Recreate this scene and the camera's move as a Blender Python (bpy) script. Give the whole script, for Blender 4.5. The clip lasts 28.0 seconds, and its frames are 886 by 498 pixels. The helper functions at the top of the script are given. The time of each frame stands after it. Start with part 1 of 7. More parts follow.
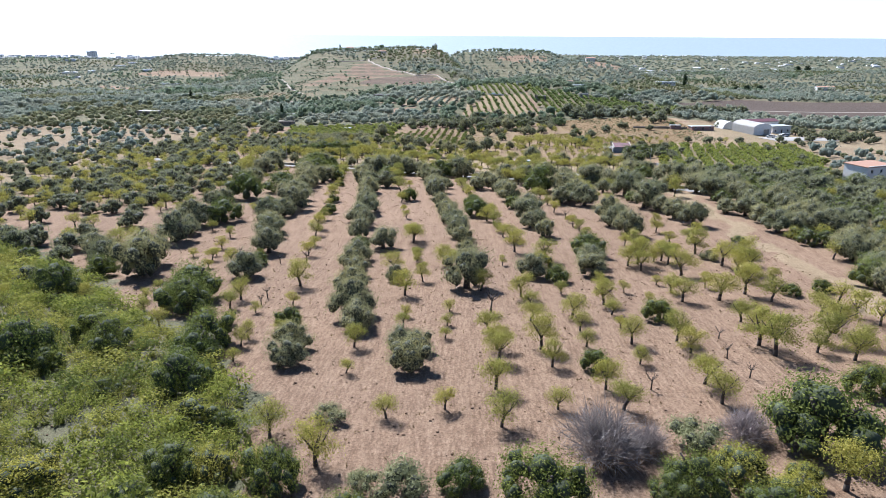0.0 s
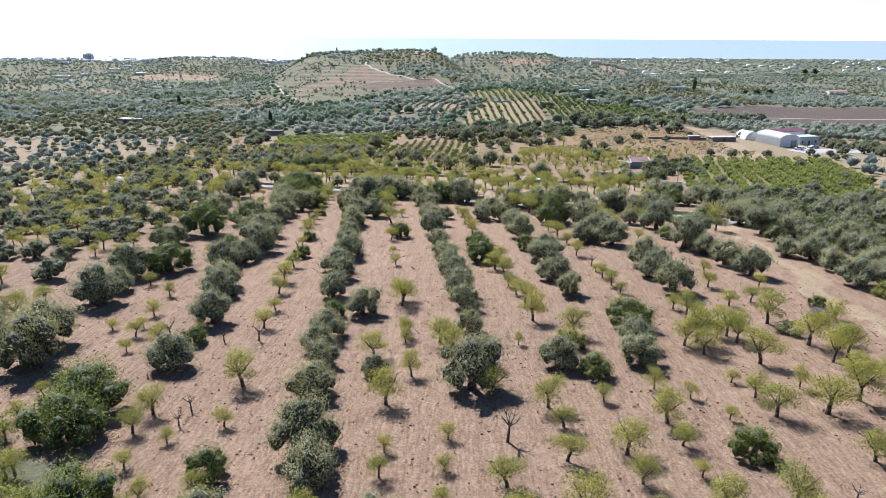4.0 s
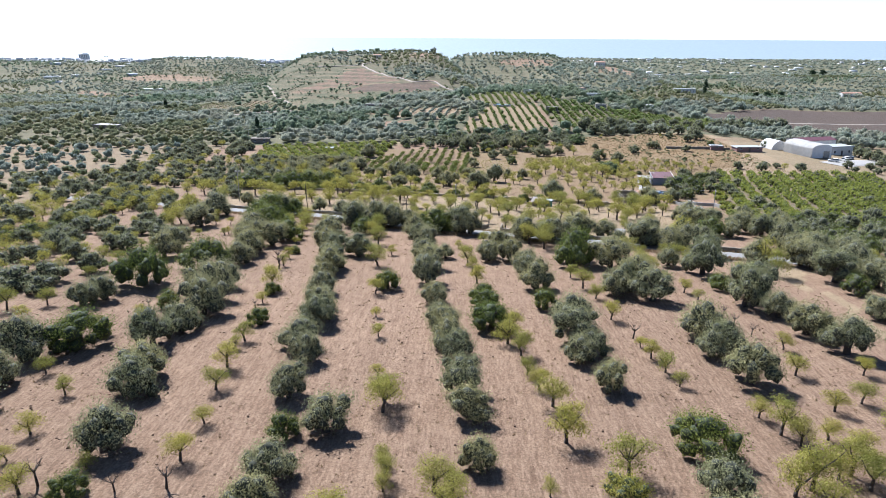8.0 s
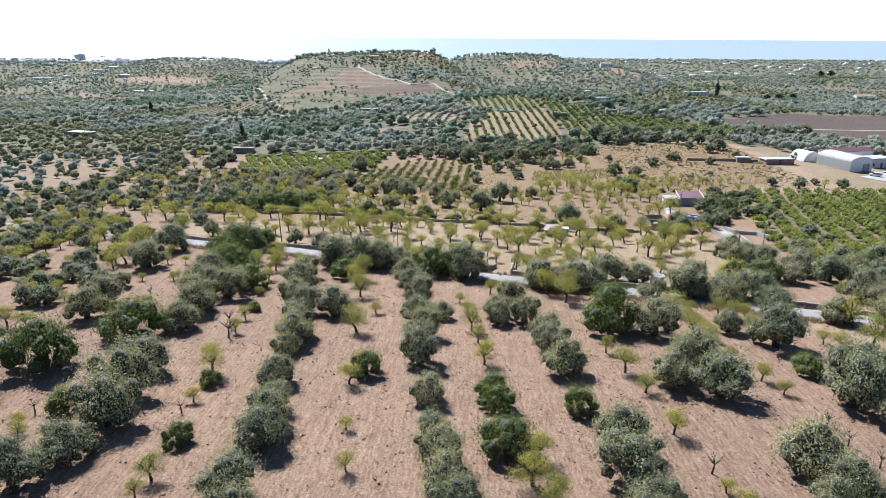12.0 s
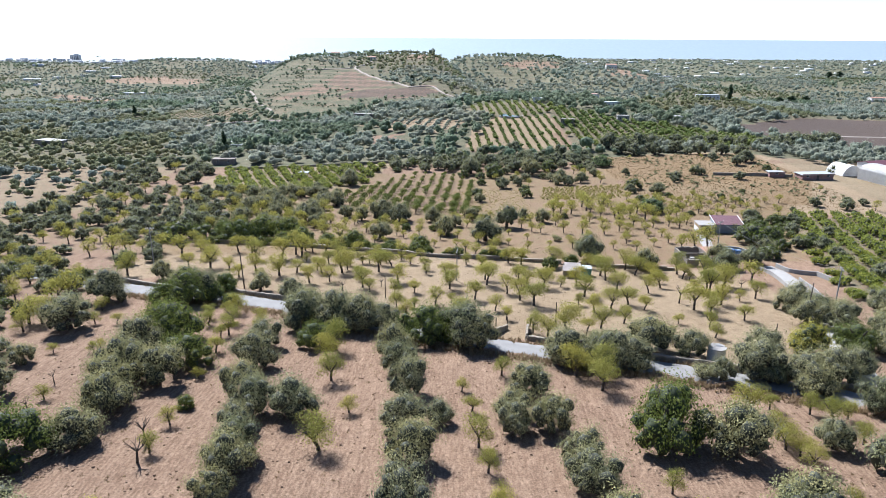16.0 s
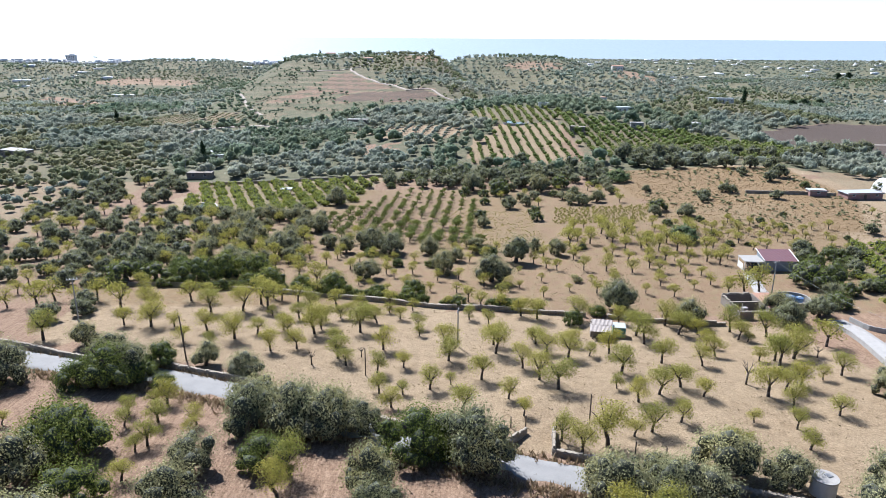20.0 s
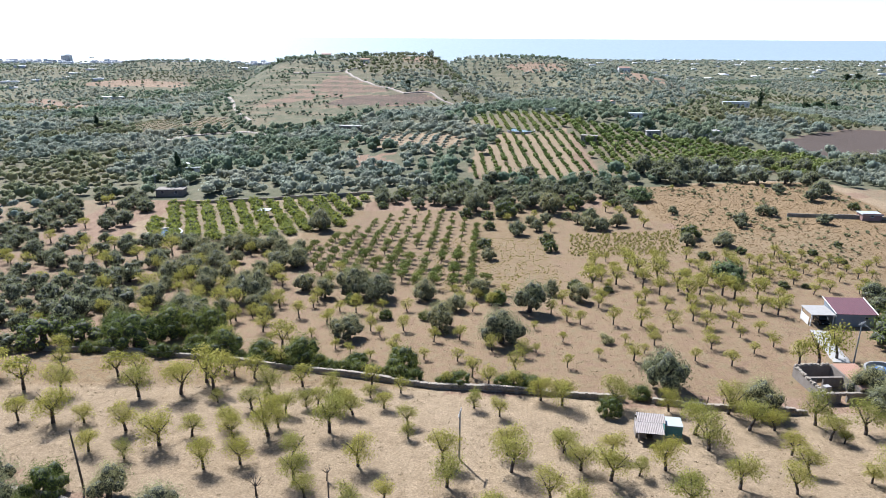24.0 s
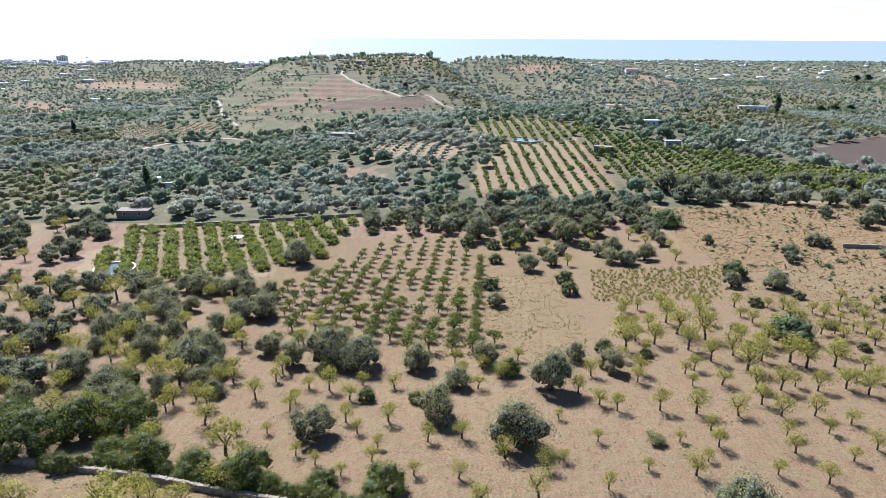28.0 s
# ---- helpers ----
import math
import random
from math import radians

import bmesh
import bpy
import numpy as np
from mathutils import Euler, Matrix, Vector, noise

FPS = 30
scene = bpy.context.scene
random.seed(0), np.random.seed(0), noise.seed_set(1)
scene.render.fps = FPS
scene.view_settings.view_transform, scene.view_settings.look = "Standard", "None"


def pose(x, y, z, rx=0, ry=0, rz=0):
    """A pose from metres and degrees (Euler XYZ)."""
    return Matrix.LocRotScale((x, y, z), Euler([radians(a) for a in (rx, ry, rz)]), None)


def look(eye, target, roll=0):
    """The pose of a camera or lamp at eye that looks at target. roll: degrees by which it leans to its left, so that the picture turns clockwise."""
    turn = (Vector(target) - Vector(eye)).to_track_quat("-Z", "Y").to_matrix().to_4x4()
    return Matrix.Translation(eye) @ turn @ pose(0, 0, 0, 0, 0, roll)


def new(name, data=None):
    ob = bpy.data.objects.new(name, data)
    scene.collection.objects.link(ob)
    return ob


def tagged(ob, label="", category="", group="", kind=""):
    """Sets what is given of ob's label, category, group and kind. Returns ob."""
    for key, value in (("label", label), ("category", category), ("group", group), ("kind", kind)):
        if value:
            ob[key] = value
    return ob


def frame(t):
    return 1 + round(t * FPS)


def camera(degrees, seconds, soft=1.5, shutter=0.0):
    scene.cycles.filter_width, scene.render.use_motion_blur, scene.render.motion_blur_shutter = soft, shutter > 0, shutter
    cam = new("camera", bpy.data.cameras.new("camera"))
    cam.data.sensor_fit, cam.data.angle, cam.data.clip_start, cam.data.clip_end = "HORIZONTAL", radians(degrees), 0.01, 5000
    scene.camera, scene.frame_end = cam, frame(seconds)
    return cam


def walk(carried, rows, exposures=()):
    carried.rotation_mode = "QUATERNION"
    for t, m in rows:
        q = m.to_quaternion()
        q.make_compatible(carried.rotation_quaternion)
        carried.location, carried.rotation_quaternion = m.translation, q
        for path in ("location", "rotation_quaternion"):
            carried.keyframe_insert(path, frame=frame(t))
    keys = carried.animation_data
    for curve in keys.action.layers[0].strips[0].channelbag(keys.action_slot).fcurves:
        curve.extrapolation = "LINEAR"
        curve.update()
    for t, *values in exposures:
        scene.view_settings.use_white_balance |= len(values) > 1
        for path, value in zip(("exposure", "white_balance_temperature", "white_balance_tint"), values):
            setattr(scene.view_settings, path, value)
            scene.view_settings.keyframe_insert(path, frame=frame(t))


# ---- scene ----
# ---- camera ----
SPEED = 7.3
cam = camera(65.6, 28.0, soft=0.85)


def eye_row(t):
    """A level, steady flight: one heading, one tilt, with a slight settling in the first seconds."""
    dip = float(np.interp(t, [0, 1, 2, 3, 5], [-0.17, -0.14, -0.05, 0.03, 0.0]))
    return t, pose(0.007 * SPEED * t, SPEED * t, -0.0085 * SPEED * t, 90 - 18.2 + dip, -0.35, 0.4)


walk(cam, [eye_row(t) for t in (0, 0.5, 1, 1.5, 2, 2.5, 3, 3.5, 5, 8, 12, 16, 20, 24, 28)], [(0, 1.42, 5650, 12), (28, 1.42, 5650, 12)])

# ---- world, sun, exposure ----
SUN_FROM = Vector((-0.50, 0.866, 0.0)).normalized()
SUN_HIGH = radians(46)
world = bpy.data.worlds.new("sky")
scene.world = world
world.use_nodes = True
wn = world.node_tree
sky = wn.nodes.new("ShaderNodeTexSky")
sky.sky_type = "NISHITA"
sky.sun_disc = False
sky.sun_elevation = SUN_HIGH
sky.sun_rotation = math.atan2(SUN_FROM.x, SUN_FROM.y)
sky.altitude = 2500
sky.air_density, sky.dust_density, sky.ozone_density = 1.0, 0.0, 2.5
wn.nodes["Background"].inputs["Strength"].default_value = 0.064
wn.links.new(sky.outputs[0], wn.nodes["Background"].inputs["Color"])
sun = new("sun", bpy.data.lights.new("sun", "SUN"))
sun.data.energy, sun.data.angle, sun.data.color = 5.0, radians(0.55), (1.0, 0.95, 0.87)
toward = SUN_FROM * math.cos(SUN_HIGH) + Vector((0, 0, math.sin(SUN_HIGH)))
sun.matrix_world = look(toward * 300, (0, 0, 0))


# ---- materials ----
def nodes_of(name):
    m = bpy.data.materials.new(name)
    m.use_nodes = True
    n = m.node_tree.nodes
    return m, n, m.node_tree.links, n["Principled BSDF"]


def noise_node(n, l, where, scale, detail=4.0, rough=0.6):
    t = n.new("ShaderNodeTexNoise")
    t.inputs["Scale"].default_value, t.inputs["Detail"].default_value = scale, detail
    t.inputs["Roughness"].default_value = rough
    l.new(where, t.inputs["Vector"])
    return t.outputs["Fac"]


def ramp(n, l, fac, stops):
    r = n.new("ShaderNodeValToRGB")
    while len(r.color_ramp.elements) < len(stops):
        r.color_ramp.elements.new(0.5)
    for e, (p, c) in zip(r.color_ramp.elements, stops):
        e.position, e.color = p, (*c, 1)
    l.new(fac, r.inputs["Fac"])
    return r.outputs["Color"]


def mix(n, l, fac, a, b, mode="MIX"):
    m = n.new("ShaderNodeMix")
    m.data_type, m.blend_type = "RGBA", mode
    for s, v in ((m.inputs[0], fac), (m.inputs[6], a), (m.inputs[7], b)):
        if hasattr(v, "is_output"):
            l.new(v, s)
        elif isinstance(v, tuple):
            s.default_value = (*v, 1)
        else:
            s.default_value = v
    return m.outputs[2]


def bump(n, l, bsdf, height, strength, distance):
    b = n.new("ShaderNodeBump")
    b.inputs["Strength"].default_value, b.inputs["Distance"].default_value = strength, distance
    l.new(height, b.inputs["Height"])
    l.new(b.outputs["Normal"], bsdf.inputs["Normal"])


def plain(name, dark, light, scale=3.0, rough=0.85, metal=0.0, relief=0.3, fine=6.0):
    """A surface with two scales of mottling and fine relief."""
    m, n, l, p = nodes_of(name)
    tc = n.new("ShaderNodeTexCoord").outputs["Object"]
    big, small = noise_node(n, l, tc, scale), noise_node(n, l, tc, scale * fine, 6)
    c = ramp(n, l, big, [(0.3, dark), (0.7, light)])
    c = mix(n, l, 0.45, c, ramp(n, l, small, [(0.3, dark), (0.7, light)]))
    l.new(c, p.inputs["Base Color"])
    p.inputs["Roughness"].default_value, p.inputs["Metallic"].default_value = rough, metal
    bump(n, l, p, small, relief, 0.03)
    return m


def leafy(name, dark, mid, light, glow=0.35, per_piece=False):
    """Leaves: hue shifts from tree to tree and from tuft to tuft, with light coming through them."""
    m, n, l, p = nodes_of(name)
    info = n.new("ShaderNodeObjectInfo").outputs["Random"]
    isle = n.new("ShaderNodeNewGeometry").outputs["Random Per Island"]
    tone = ramp(n, l, isle, [(0.0, dark), (0.5, mid), (1.0, light)])
    tint = ramp(n, l, info, [(0.0, (0.76, 0.82, 0.80)), (0.5, (1.0, 1.0, 1.0)), (1.0, (1.14, 1.10, 0.96))])
    c = mix(n, l, 1.0, tone, tint, "MULTIPLY")
    if per_piece:
        where = n.new("ShaderNodeTexCoord").outputs["Object"]
        patch = noise_node(n, l, where, 0.02, 3)
        c = mix(n, l, 1.0, c, ramp(n, l, patch, [(0.3, (0.8, 0.92, 0.85)), (0.7, (1.15, 1.08, 0.95))]), "MULTIPLY")
    l.new(c, p.inputs["Base Color"])
    p.inputs["Roughness"].default_value = 0.75
    p.inputs["Specular IOR Level"].default_value = 0.12
    tr = n.new("ShaderNodeBsdfTranslucent")
    l.new(c, tr.inputs["Color"])
    ms = n.new("ShaderNodeMixShader")
    ms.inputs["Fac"].default_value = glow
    l.new(p.outputs[0], ms.inputs[1])
    l.new(tr.outputs[0], ms.inputs[2])
    l.new(ms.outputs[0], n["Material Output"].inputs["Surface"])
    return m


def ground_material():
    """Tilled red-brown soil, straw stubble, green scrub, dark ploughed land; which is which comes from the field masks."""
    m, n, l, p = nodes_of("soil")
    tc = n.new("ShaderNodeTexCoord").outputs["Object"]
    at = n.new("ShaderNodeAttribute")
    at.attribute_name = "field"
    sep = n.new("ShaderNodeSeparateColor")
    l.new(at.outputs["Color"], sep.inputs[0])
    huge, big = noise_node(n, l, tc, 0.012, 4), noise_node(n, l, tc, 0.09, 5)
    mid, small = noise_node(n, l, tc, 0.7, 6, 0.7), noise_node(n, l, tc, 4.2, 7, 0.8)
    turn = n.new("ShaderNodeMapping")
    turn.inputs["Rotation"].default_value = (0, 0, radians(4.0))
    l.new(tc, turn.inputs["Vector"])
    lines = n.new("ShaderNodeTexWave")
    lines.wave_type, lines.bands_direction = "BANDS", "X"
    for k, v in (("Scale", 0.55), ("Distortion", 7.5), ("Detail", 5.0), ("Detail Scale", 0.9)):
        lines.inputs[k].default_value = v
    l.new(turn.outputs[0], lines.inputs["Vector"])
    stretch = n.new("ShaderNodeMapping")
    stretch.inputs["Rotation"].default_value = (0, 0, radians(4.0))
    stretch.inputs["Scale"].default_value = (1.0, 0.09, 1.0)
    l.new(tc, stretch.inputs["Vector"])
    streak = noise_node(n, l, stretch.outputs[0], 1.6, 5, 0.7)
    soil = ramp(n, l, big, [(0.3, (0.250, 0.170, 0.122)), (0.7, (0.345, 0.242, 0.176))])
    soil = mix(n, l, 0.5, soil, ramp(n, l, mid, [(0.32, (0.195, 0.128, 0.088)), (0.68, (0.445, 0.325, 0.238))]))
    soil = mix(n, l, 0.32, soil, ramp(n, l, streak, [(0.36, (0.180, 0.116, 0.080)), (0.64, (0.53, 0.395, 0.29))]))
    soil = mix(n, l, 0.11, soil, ramp(n, l, lines.outputs["Fac"], [(0.2, (0.22, 0.14, 0.095)), (0.8, (0.50, 0.36, 0.25))]))
    short = n.new("ShaderNodeMapping")
    short.inputs["Rotation"].default_value = (0, 0, radians(7.0))
    short.inputs["Scale"].default_value = (1.0, 0.22, 1.0)
    l.new(tc, short.inputs["Vector"])
    stroke = noise_node(n, l, short.outputs[0], 4.2, 4, 0.65)
    pale = ramp(n, l, stroke, [(0.52, (0, 0, 0)), (0.66, (0.30, 0.30, 0.30))])
    deep = ramp(n, l, stroke, [(0.33, (0.34, 0.34, 0.34)), (0.46, (0, 0, 0))])
    soil = mix(n, l, pale, soil, (0.60, 0.46, 0.345))
    soil = mix(n, l, deep, soil, (0.150, 0.096, 0.066))
    soil = mix(n, l, 1.0, soil, (1.0, 0.975, 0.94), "MULTIPLY")
    straw = ramp(n, l, mid, [(0.28, (0.292, 0.216, 0.130)), (0.72, (0.515, 0.402, 0.262))])
    straw = mix(n, l, 0.4, straw, ramp(n, l, big, [(0.3, (0.310, 0.232, 0.155)), (0.7, (0.445, 0.355, 0.245))]))
    scrub = ramp(n, l, mid, [(0.25, (0.100, 0.112, 0.062)), (0.55, (0.180, 0.186, 0.112)), (0.8, (0.290, 0.265, 0.175))])
    scrub = mix(n, l, 0.5, scrub, ramp(n, l, big, [(0.3, (0.105, 0.118, 0.070)), (0.5, (0.185, 0.180, 0.118)), (0.7, (0.320, 0.270, 0.190))]))
    dark = ramp(n, l, mid, [(0.3, (0.105, 0.080, 0.066)), (0.7, (0.150, 0.118, 0.098))])
    edge = n.new("ShaderNodeMath")
    edge.operation = "MULTIPLY_ADD"
    l.new(mid, edge.inputs[0])
    edge.inputs[1].default_value, edge.inputs[2].default_value = 0.9, -0.45

    def mask(channel):
        a = n.new("ShaderNodeMath")
        a.operation = "ADD"
        l.new(sep.outputs[channel], a.inputs[0])
        l.new(edge.outputs[0], a.inputs[1])
        s = n.new("ShaderNodeMapRange")
        s.interpolation_type = "SMOOTHSTEP"
        s.inputs["From Min"].default_value, s.inputs["From Max"].default_value = 0.3, 0.7
        l.new(a.outputs[0], s.inputs["Value"])
        return s.outputs[0]
    gold = ramp(n, l, mid, [(0.28, (0.215, 0.145, 0.078)), (0.72, (0.385, 0.280, 0.162))])
    straw = mix(n, l, at.outputs["Alpha"], straw, gold)
    c = mix(n, l, mask(0), soil, straw)
    c = mix(n, l, mask(1), c, scrub)
    c = mix(n, l, mask(2), c, dark)
    grain = ramp(n, l, small, [(0.32, (0.50, 0.48, 0.46)), (0.68, (1.46, 1.45, 1.43))])
    c = mix(n, l, 1.0, c, grain, "MULTIPLY")
    c = mix(n, l, 1.0, c, ramp(n, l, huge, [(0.3, (0.51, 0.505, 0.50)), (0.7, (0.615, 0.605, 0.595))]), "MULTIPLY")
    l.new(c, p.inputs["Base Color"])
    p.inputs["Roughness"].default_value = 0.95
    p.inputs["Specular IOR Level"].default_value = 0.1
    h = n.new("ShaderNodeMath")
    h.operation = "MULTIPLY_ADD"
    l.new(lines.outputs["Fac"], h.inputs[0])
    h.inputs[1].default_value = 0.07
    l.new(mid, h.inputs[2])
    h2 = n.new("ShaderNodeMath")
    h2.operation = "MULTIPLY_ADD"
    l.new(small, h2.inputs[0])
    h2.inputs[1].default_value = 0.5
    l.new(h.outputs[0], h2.inputs[2])
    bump(n, l, p, h2.outputs[0], 0.9, 0.30)
    return m


SOIL = ground_material()
OLIVE = leafy("olive_leaves", (0.218, 0.210, 0.104), (0.258, 0.248, 0.126), (0.302, 0.290, 0.154), 0.30)
ALMOND = leafy("almond_leaves", (0.170, 0.166, 0.032), (0.268, 0.254, 0.056), (0.370, 0.338, 0.100), 0.5)
CAROB = leafy("carob_leaves", (0.072, 0.092, 0.019), (0.126, 0.148, 0.033), (0.190, 0.210, 0.055), 0.38)
BRIGHT = leafy("citrus_leaves", (0.130, 0.150, 0.025), (0.205, 0.225, 0.040), (0.285, 0.295, 0.068), 0.48)
PALE = leafy("pale_leaves", (0.078, 0.114, 0.045), (0.120, 0.162, 0.072), (0.180, 0.216, 0.108), 0.4)
YELLOW = leafy("yellow_green_leaves", (0.180, 0.178, 0.030), (0.275, 0.262, 0.050), (0.380, 0.345, 0.092), 0.5)
TWIG = leafy("dry_twigs", (0.190, 0.150, 0.145), (0.270, 0.222, 0.212), (0.350, 0.295, 0.275), 0.25)
# The far leaves' paler, greyer tones have distance haze put into the colour.
HAZED_WOODS = leafy("hazed_far_leaves", (0.208, 0.228, 0.210), (0.256, 0.278, 0.258), (0.304, 0.326, 0.306), 0.58, True)
HAZED_GREEN = leafy("hazed_far_green_leaves", (0.145, 0.178, 0.122), (0.192, 0.230, 0.162), (0.240, 0.275, 0.200), 0.55, True)
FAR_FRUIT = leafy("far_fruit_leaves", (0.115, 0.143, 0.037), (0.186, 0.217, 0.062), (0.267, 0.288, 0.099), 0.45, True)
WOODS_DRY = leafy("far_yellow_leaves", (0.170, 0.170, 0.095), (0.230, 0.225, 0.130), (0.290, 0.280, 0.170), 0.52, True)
# Inner masses of the crowns: the shade inside is put into their dark colour.
SHADE_CORE_GREEN = plain("shaded_inner_green_foliage", (0.021, 0.029, 0.009), (0.042, 0.054, 0.018), 2.0)
SHADE_CORE = plain("shaded_inner_foliage", (0.030, 0.033, 0.018), (0.057, 0.060, 0.035), 2.0)
BARK = plain("bark", (0.033, 0.025, 0.020), (0.078, 0.063, 0.053), 4.0, 0.95, 0, 0.8)
ROAD = plain("worn_road", (0.138, 0.135, 0.129), (0.204, 0.198, 0.189), 0.5, 0.9, 0, 0.2, 14)
STONE = plain("wall_stone", (0.168, 0.141, 0.108), (0.324, 0.282, 0.222), 1.4, 0.95, 0, 0.8, 8)
CONCRETE = plain("concrete", (0.198, 0.189, 0.174), (0.288, 0.276, 0.258), 1.2, 0.9, 0, 0.3, 10)
PLASTER = plain("white_plaster", (0.496, 0.480, 0.448), (0.640, 0.624, 0.592), 0.8, 0.85, 0, 0.2, 12)
DIRT_WALL = plain("weathered_plaster", (0.120, 0.099, 0.081), (0.240, 0.210, 0.174), 0.9, 0.95, 0, 0.6, 9)
BLUE_WALL = plain("blue_grey_render", (0.162, 0.186, 0.216), (0.252, 0.270, 0.288), 0.9, 0.9, 0, 0.3, 9)
MAROON = plain("maroon_roof_sheet", (0.057, 0.013, 0.023), (0.096, 0.025, 0.037), 1.0, 0.75, 0, 0.2, 8)
TILE = plain("clay_tile", (0.204, 0.102, 0.066), (0.330, 0.198, 0.138), 2.0, 0.9, 0, 0.5)
TIN = plain("rusty_sheet", (0.150, 0.125, 0.110), (0.250, 0.220, 0.200), 1.6, 0.7, 0.2, 0.4)
TEAL = plain("teal_paint", (0.054, 0.180, 0.168), (0.096, 0.252, 0.234), 1.5, 0.6, 0, 0.15)
PALE_TOP = plain("pale_sheet", (0.240, 0.262, 0.256), (0.330, 0.352, 0.342), 1.5, 0.65, 0, 0.1)
METAL = plain("grey_metal", (0.180, 0.180, 0.180), (0.270, 0.270, 0.264), 2.0, 0.5, 0.7, 0.1)
POLEWOOD = plain("pole_wood", (0.060, 0.045, 0.033), (0.126, 0.099, 0.075), 2.0, 0.9, 0, 0.5)
DARK = plain("dark_opening", (0.009, 0.009, 0.009), (0.024, 0.023, 0.021), 2.0, 0.8)
BLUE = plain("blue_plastic", (0.030, 0.084, 0.192), (0.060, 0.132, 0.264), 2.0, 0.45, 0, 0.05)
CAR_PAINT = plain("dark_car_paint", (0.009, 0.011, 0.015), (0.018, 0.020, 0.027), 1.0, 0.25, 0.3, 0.02)
RUBBER = plain("rubber", (0.009, 0.009, 0.009), (0.018, 0.018, 0.018), 3.0, 0.9)
REDBRICK = plain("red_brown_block", (0.190, 0.105, 0.088), (0.310, 0.190, 0.162), 1.2, 0.9, 0, 0.4)
PINK = plain("bougainvillea_flowers", (0.210, 0.018, 0.132), (0.360, 0.048, 0.252), 3.0, 0.7)
TOWN = plain("town_walls", (0.46, 0.45, 0.44), (0.62, 0.61, 0.60), 0.02, 0.9)


def glass_material():
    m, n, l, p = nodes_of("window_glass")
    p.inputs["Base Color"].default_value = (0.03, 0.04, 0.05, 1)
    p.inputs["Roughness"].default_value = 0.08
    return m


def water_material(name, colour, rough, size, wave=0.25):
    m, n, l, p = nodes_of(name)
    tc = n.new("ShaderNodeTexCoord").outputs["Object"]
    w = noise_node(n, l, tc, size, 5)
    l.new(ramp(n, l, w, [(0.3, colour), (0.7, tuple(v * 1.25 for v in colour))]), p.inputs["Base Color"])
    p.inputs["Roughness"].default_value = rough
    bump(n, l, p, w, wave, 0.6)
    return m


GLASS = glass_material()
# Haze and sky reflection are put into the pale base colour; specular turned down.
SEA = water_material("hazed_sea_water", (0.182, 0.220, 0.238), 0.55, 0.06, 0.03)
SEA.node_tree.nodes["Principled BSDF"].inputs["Specular IOR Level"].default_value = 0.15
TANK_WATER = water_material("dark_tank_water", (0.03, 0.05, 0.06), 0.2, 0.8)
POOL = water_material("pond_water", (0.20, 0.28, 0.31), 0.12, 0.8)


# ---- ground ----
STATIONS = (-300, 0, 60, 116, 150, 220, 252, 290, 330, 372, 450, 560, 700, 850, 1000, 1200, 1700, 2300, 2760, 2800, 6000)
LEVELS = (-22, -30, -34.5, -39, -40.5, -47, -49.2, -53.2, -56, -58.6, -61, -66, -71.5, -79, -86, -92, -106, -126, -139, -146, -160)
# centre, reach in x, in y towards the valley, in y towards the sea, height, steepness
HILLS = ((122, 395, 72, 85, 85, 6.0, 2), (62, 562, 105, 120, 120, 19.0, 2), (-92, 965, 114, 235, 120, 46.0, 6), (-25, 760, 78, 115, 240, 21.0, 2),
         (92, 1150, 122, 230, 160, 45.0, 4), (180, 905, 86, 240, 120, 33.0, 2), (-470, 1440, 135, 190, 160, 30.0, 4), (-860, 1500, 260, 200, 200, 20.0, 2),
         (720, 1150, 230, 240, 260, 15.0, 2), (-140, 610, 75, 70, 90, -5.0, 2), (290, 950, 60, 130, 160, -6.0, 2))


def ground(x, y):
    """The land's height: a long fall to the coast with a plantation rise, two terraced hills and lower ridges on it."""
    x, y = np.asarray(x, float), np.asarray(y, float)
    coast = y - np.interp(x, (-700, -300, 50, 500), (-110, -110, 0, 330)) * np.clip((y - 1700) / 700, 0, 1)
    z = sum(np.interp(coast + s, STATIONS, LEVELS) for s in (-12, 0, 12)) / 3
    rise = np.zeros_like(z)
    for cx, cy, sx, sf, sb, h, p in HILLS:
        up = h * np.exp(-np.abs((x - cx) / sx) ** p - ((y - cy) / np.where(y < cy, sf, sb)) ** 2)
        rise = rise + up if h < 0 else np.maximum(rise, up) + 0.25 * np.minimum(rise, up)
    z = z - 1.9 * np.exp(-((x - 52) / 34) ** 2 - ((y - 256) / 20) ** 2)
    z = z - 9 * np.clip((-x - 240) / 260, 0, 1) * np.exp(-((y - 950) / 230) ** 2)
    step = 3.2
    k = rise / step
    part_up = k - np.floor(k)
    terraced = step * (np.floor(k) + np.clip((part_up - 0.62) / 0.38, 0, 1) ** 1.0)
    far = np.clip((y - 640) / 120, 0, 1)
    rough = 1.6 * np.sin(x * 0.013 + 1.3) * np.sin(y * 0.011) + 0.8 * np.sin(x * 0.041 + y * 0.017)
    return z + rise * (1 - 0.5 * far) + terraced * 0.5 * far + rough * far


def riser(x, y):
    """True where a hill's terrace steps up to the next one."""
    rise = 0
    for cx, cy, sx, sf, sb, h, p in HILLS[2:]:
        up = h * np.exp(-np.abs((x - cx) / sx) ** p - ((y - cy) / np.where(y < cy, sf, sb)) ** 2)
        rise = rise + up if h < 0 else np.maximum(rise, up) + 0.25 * np.minimum(rise, up)
    k = rise / 3.2
    return (k - np.floor(k) > 0.62) & (rise > 3)


def gz(x, y):
    return float(ground(x, y))


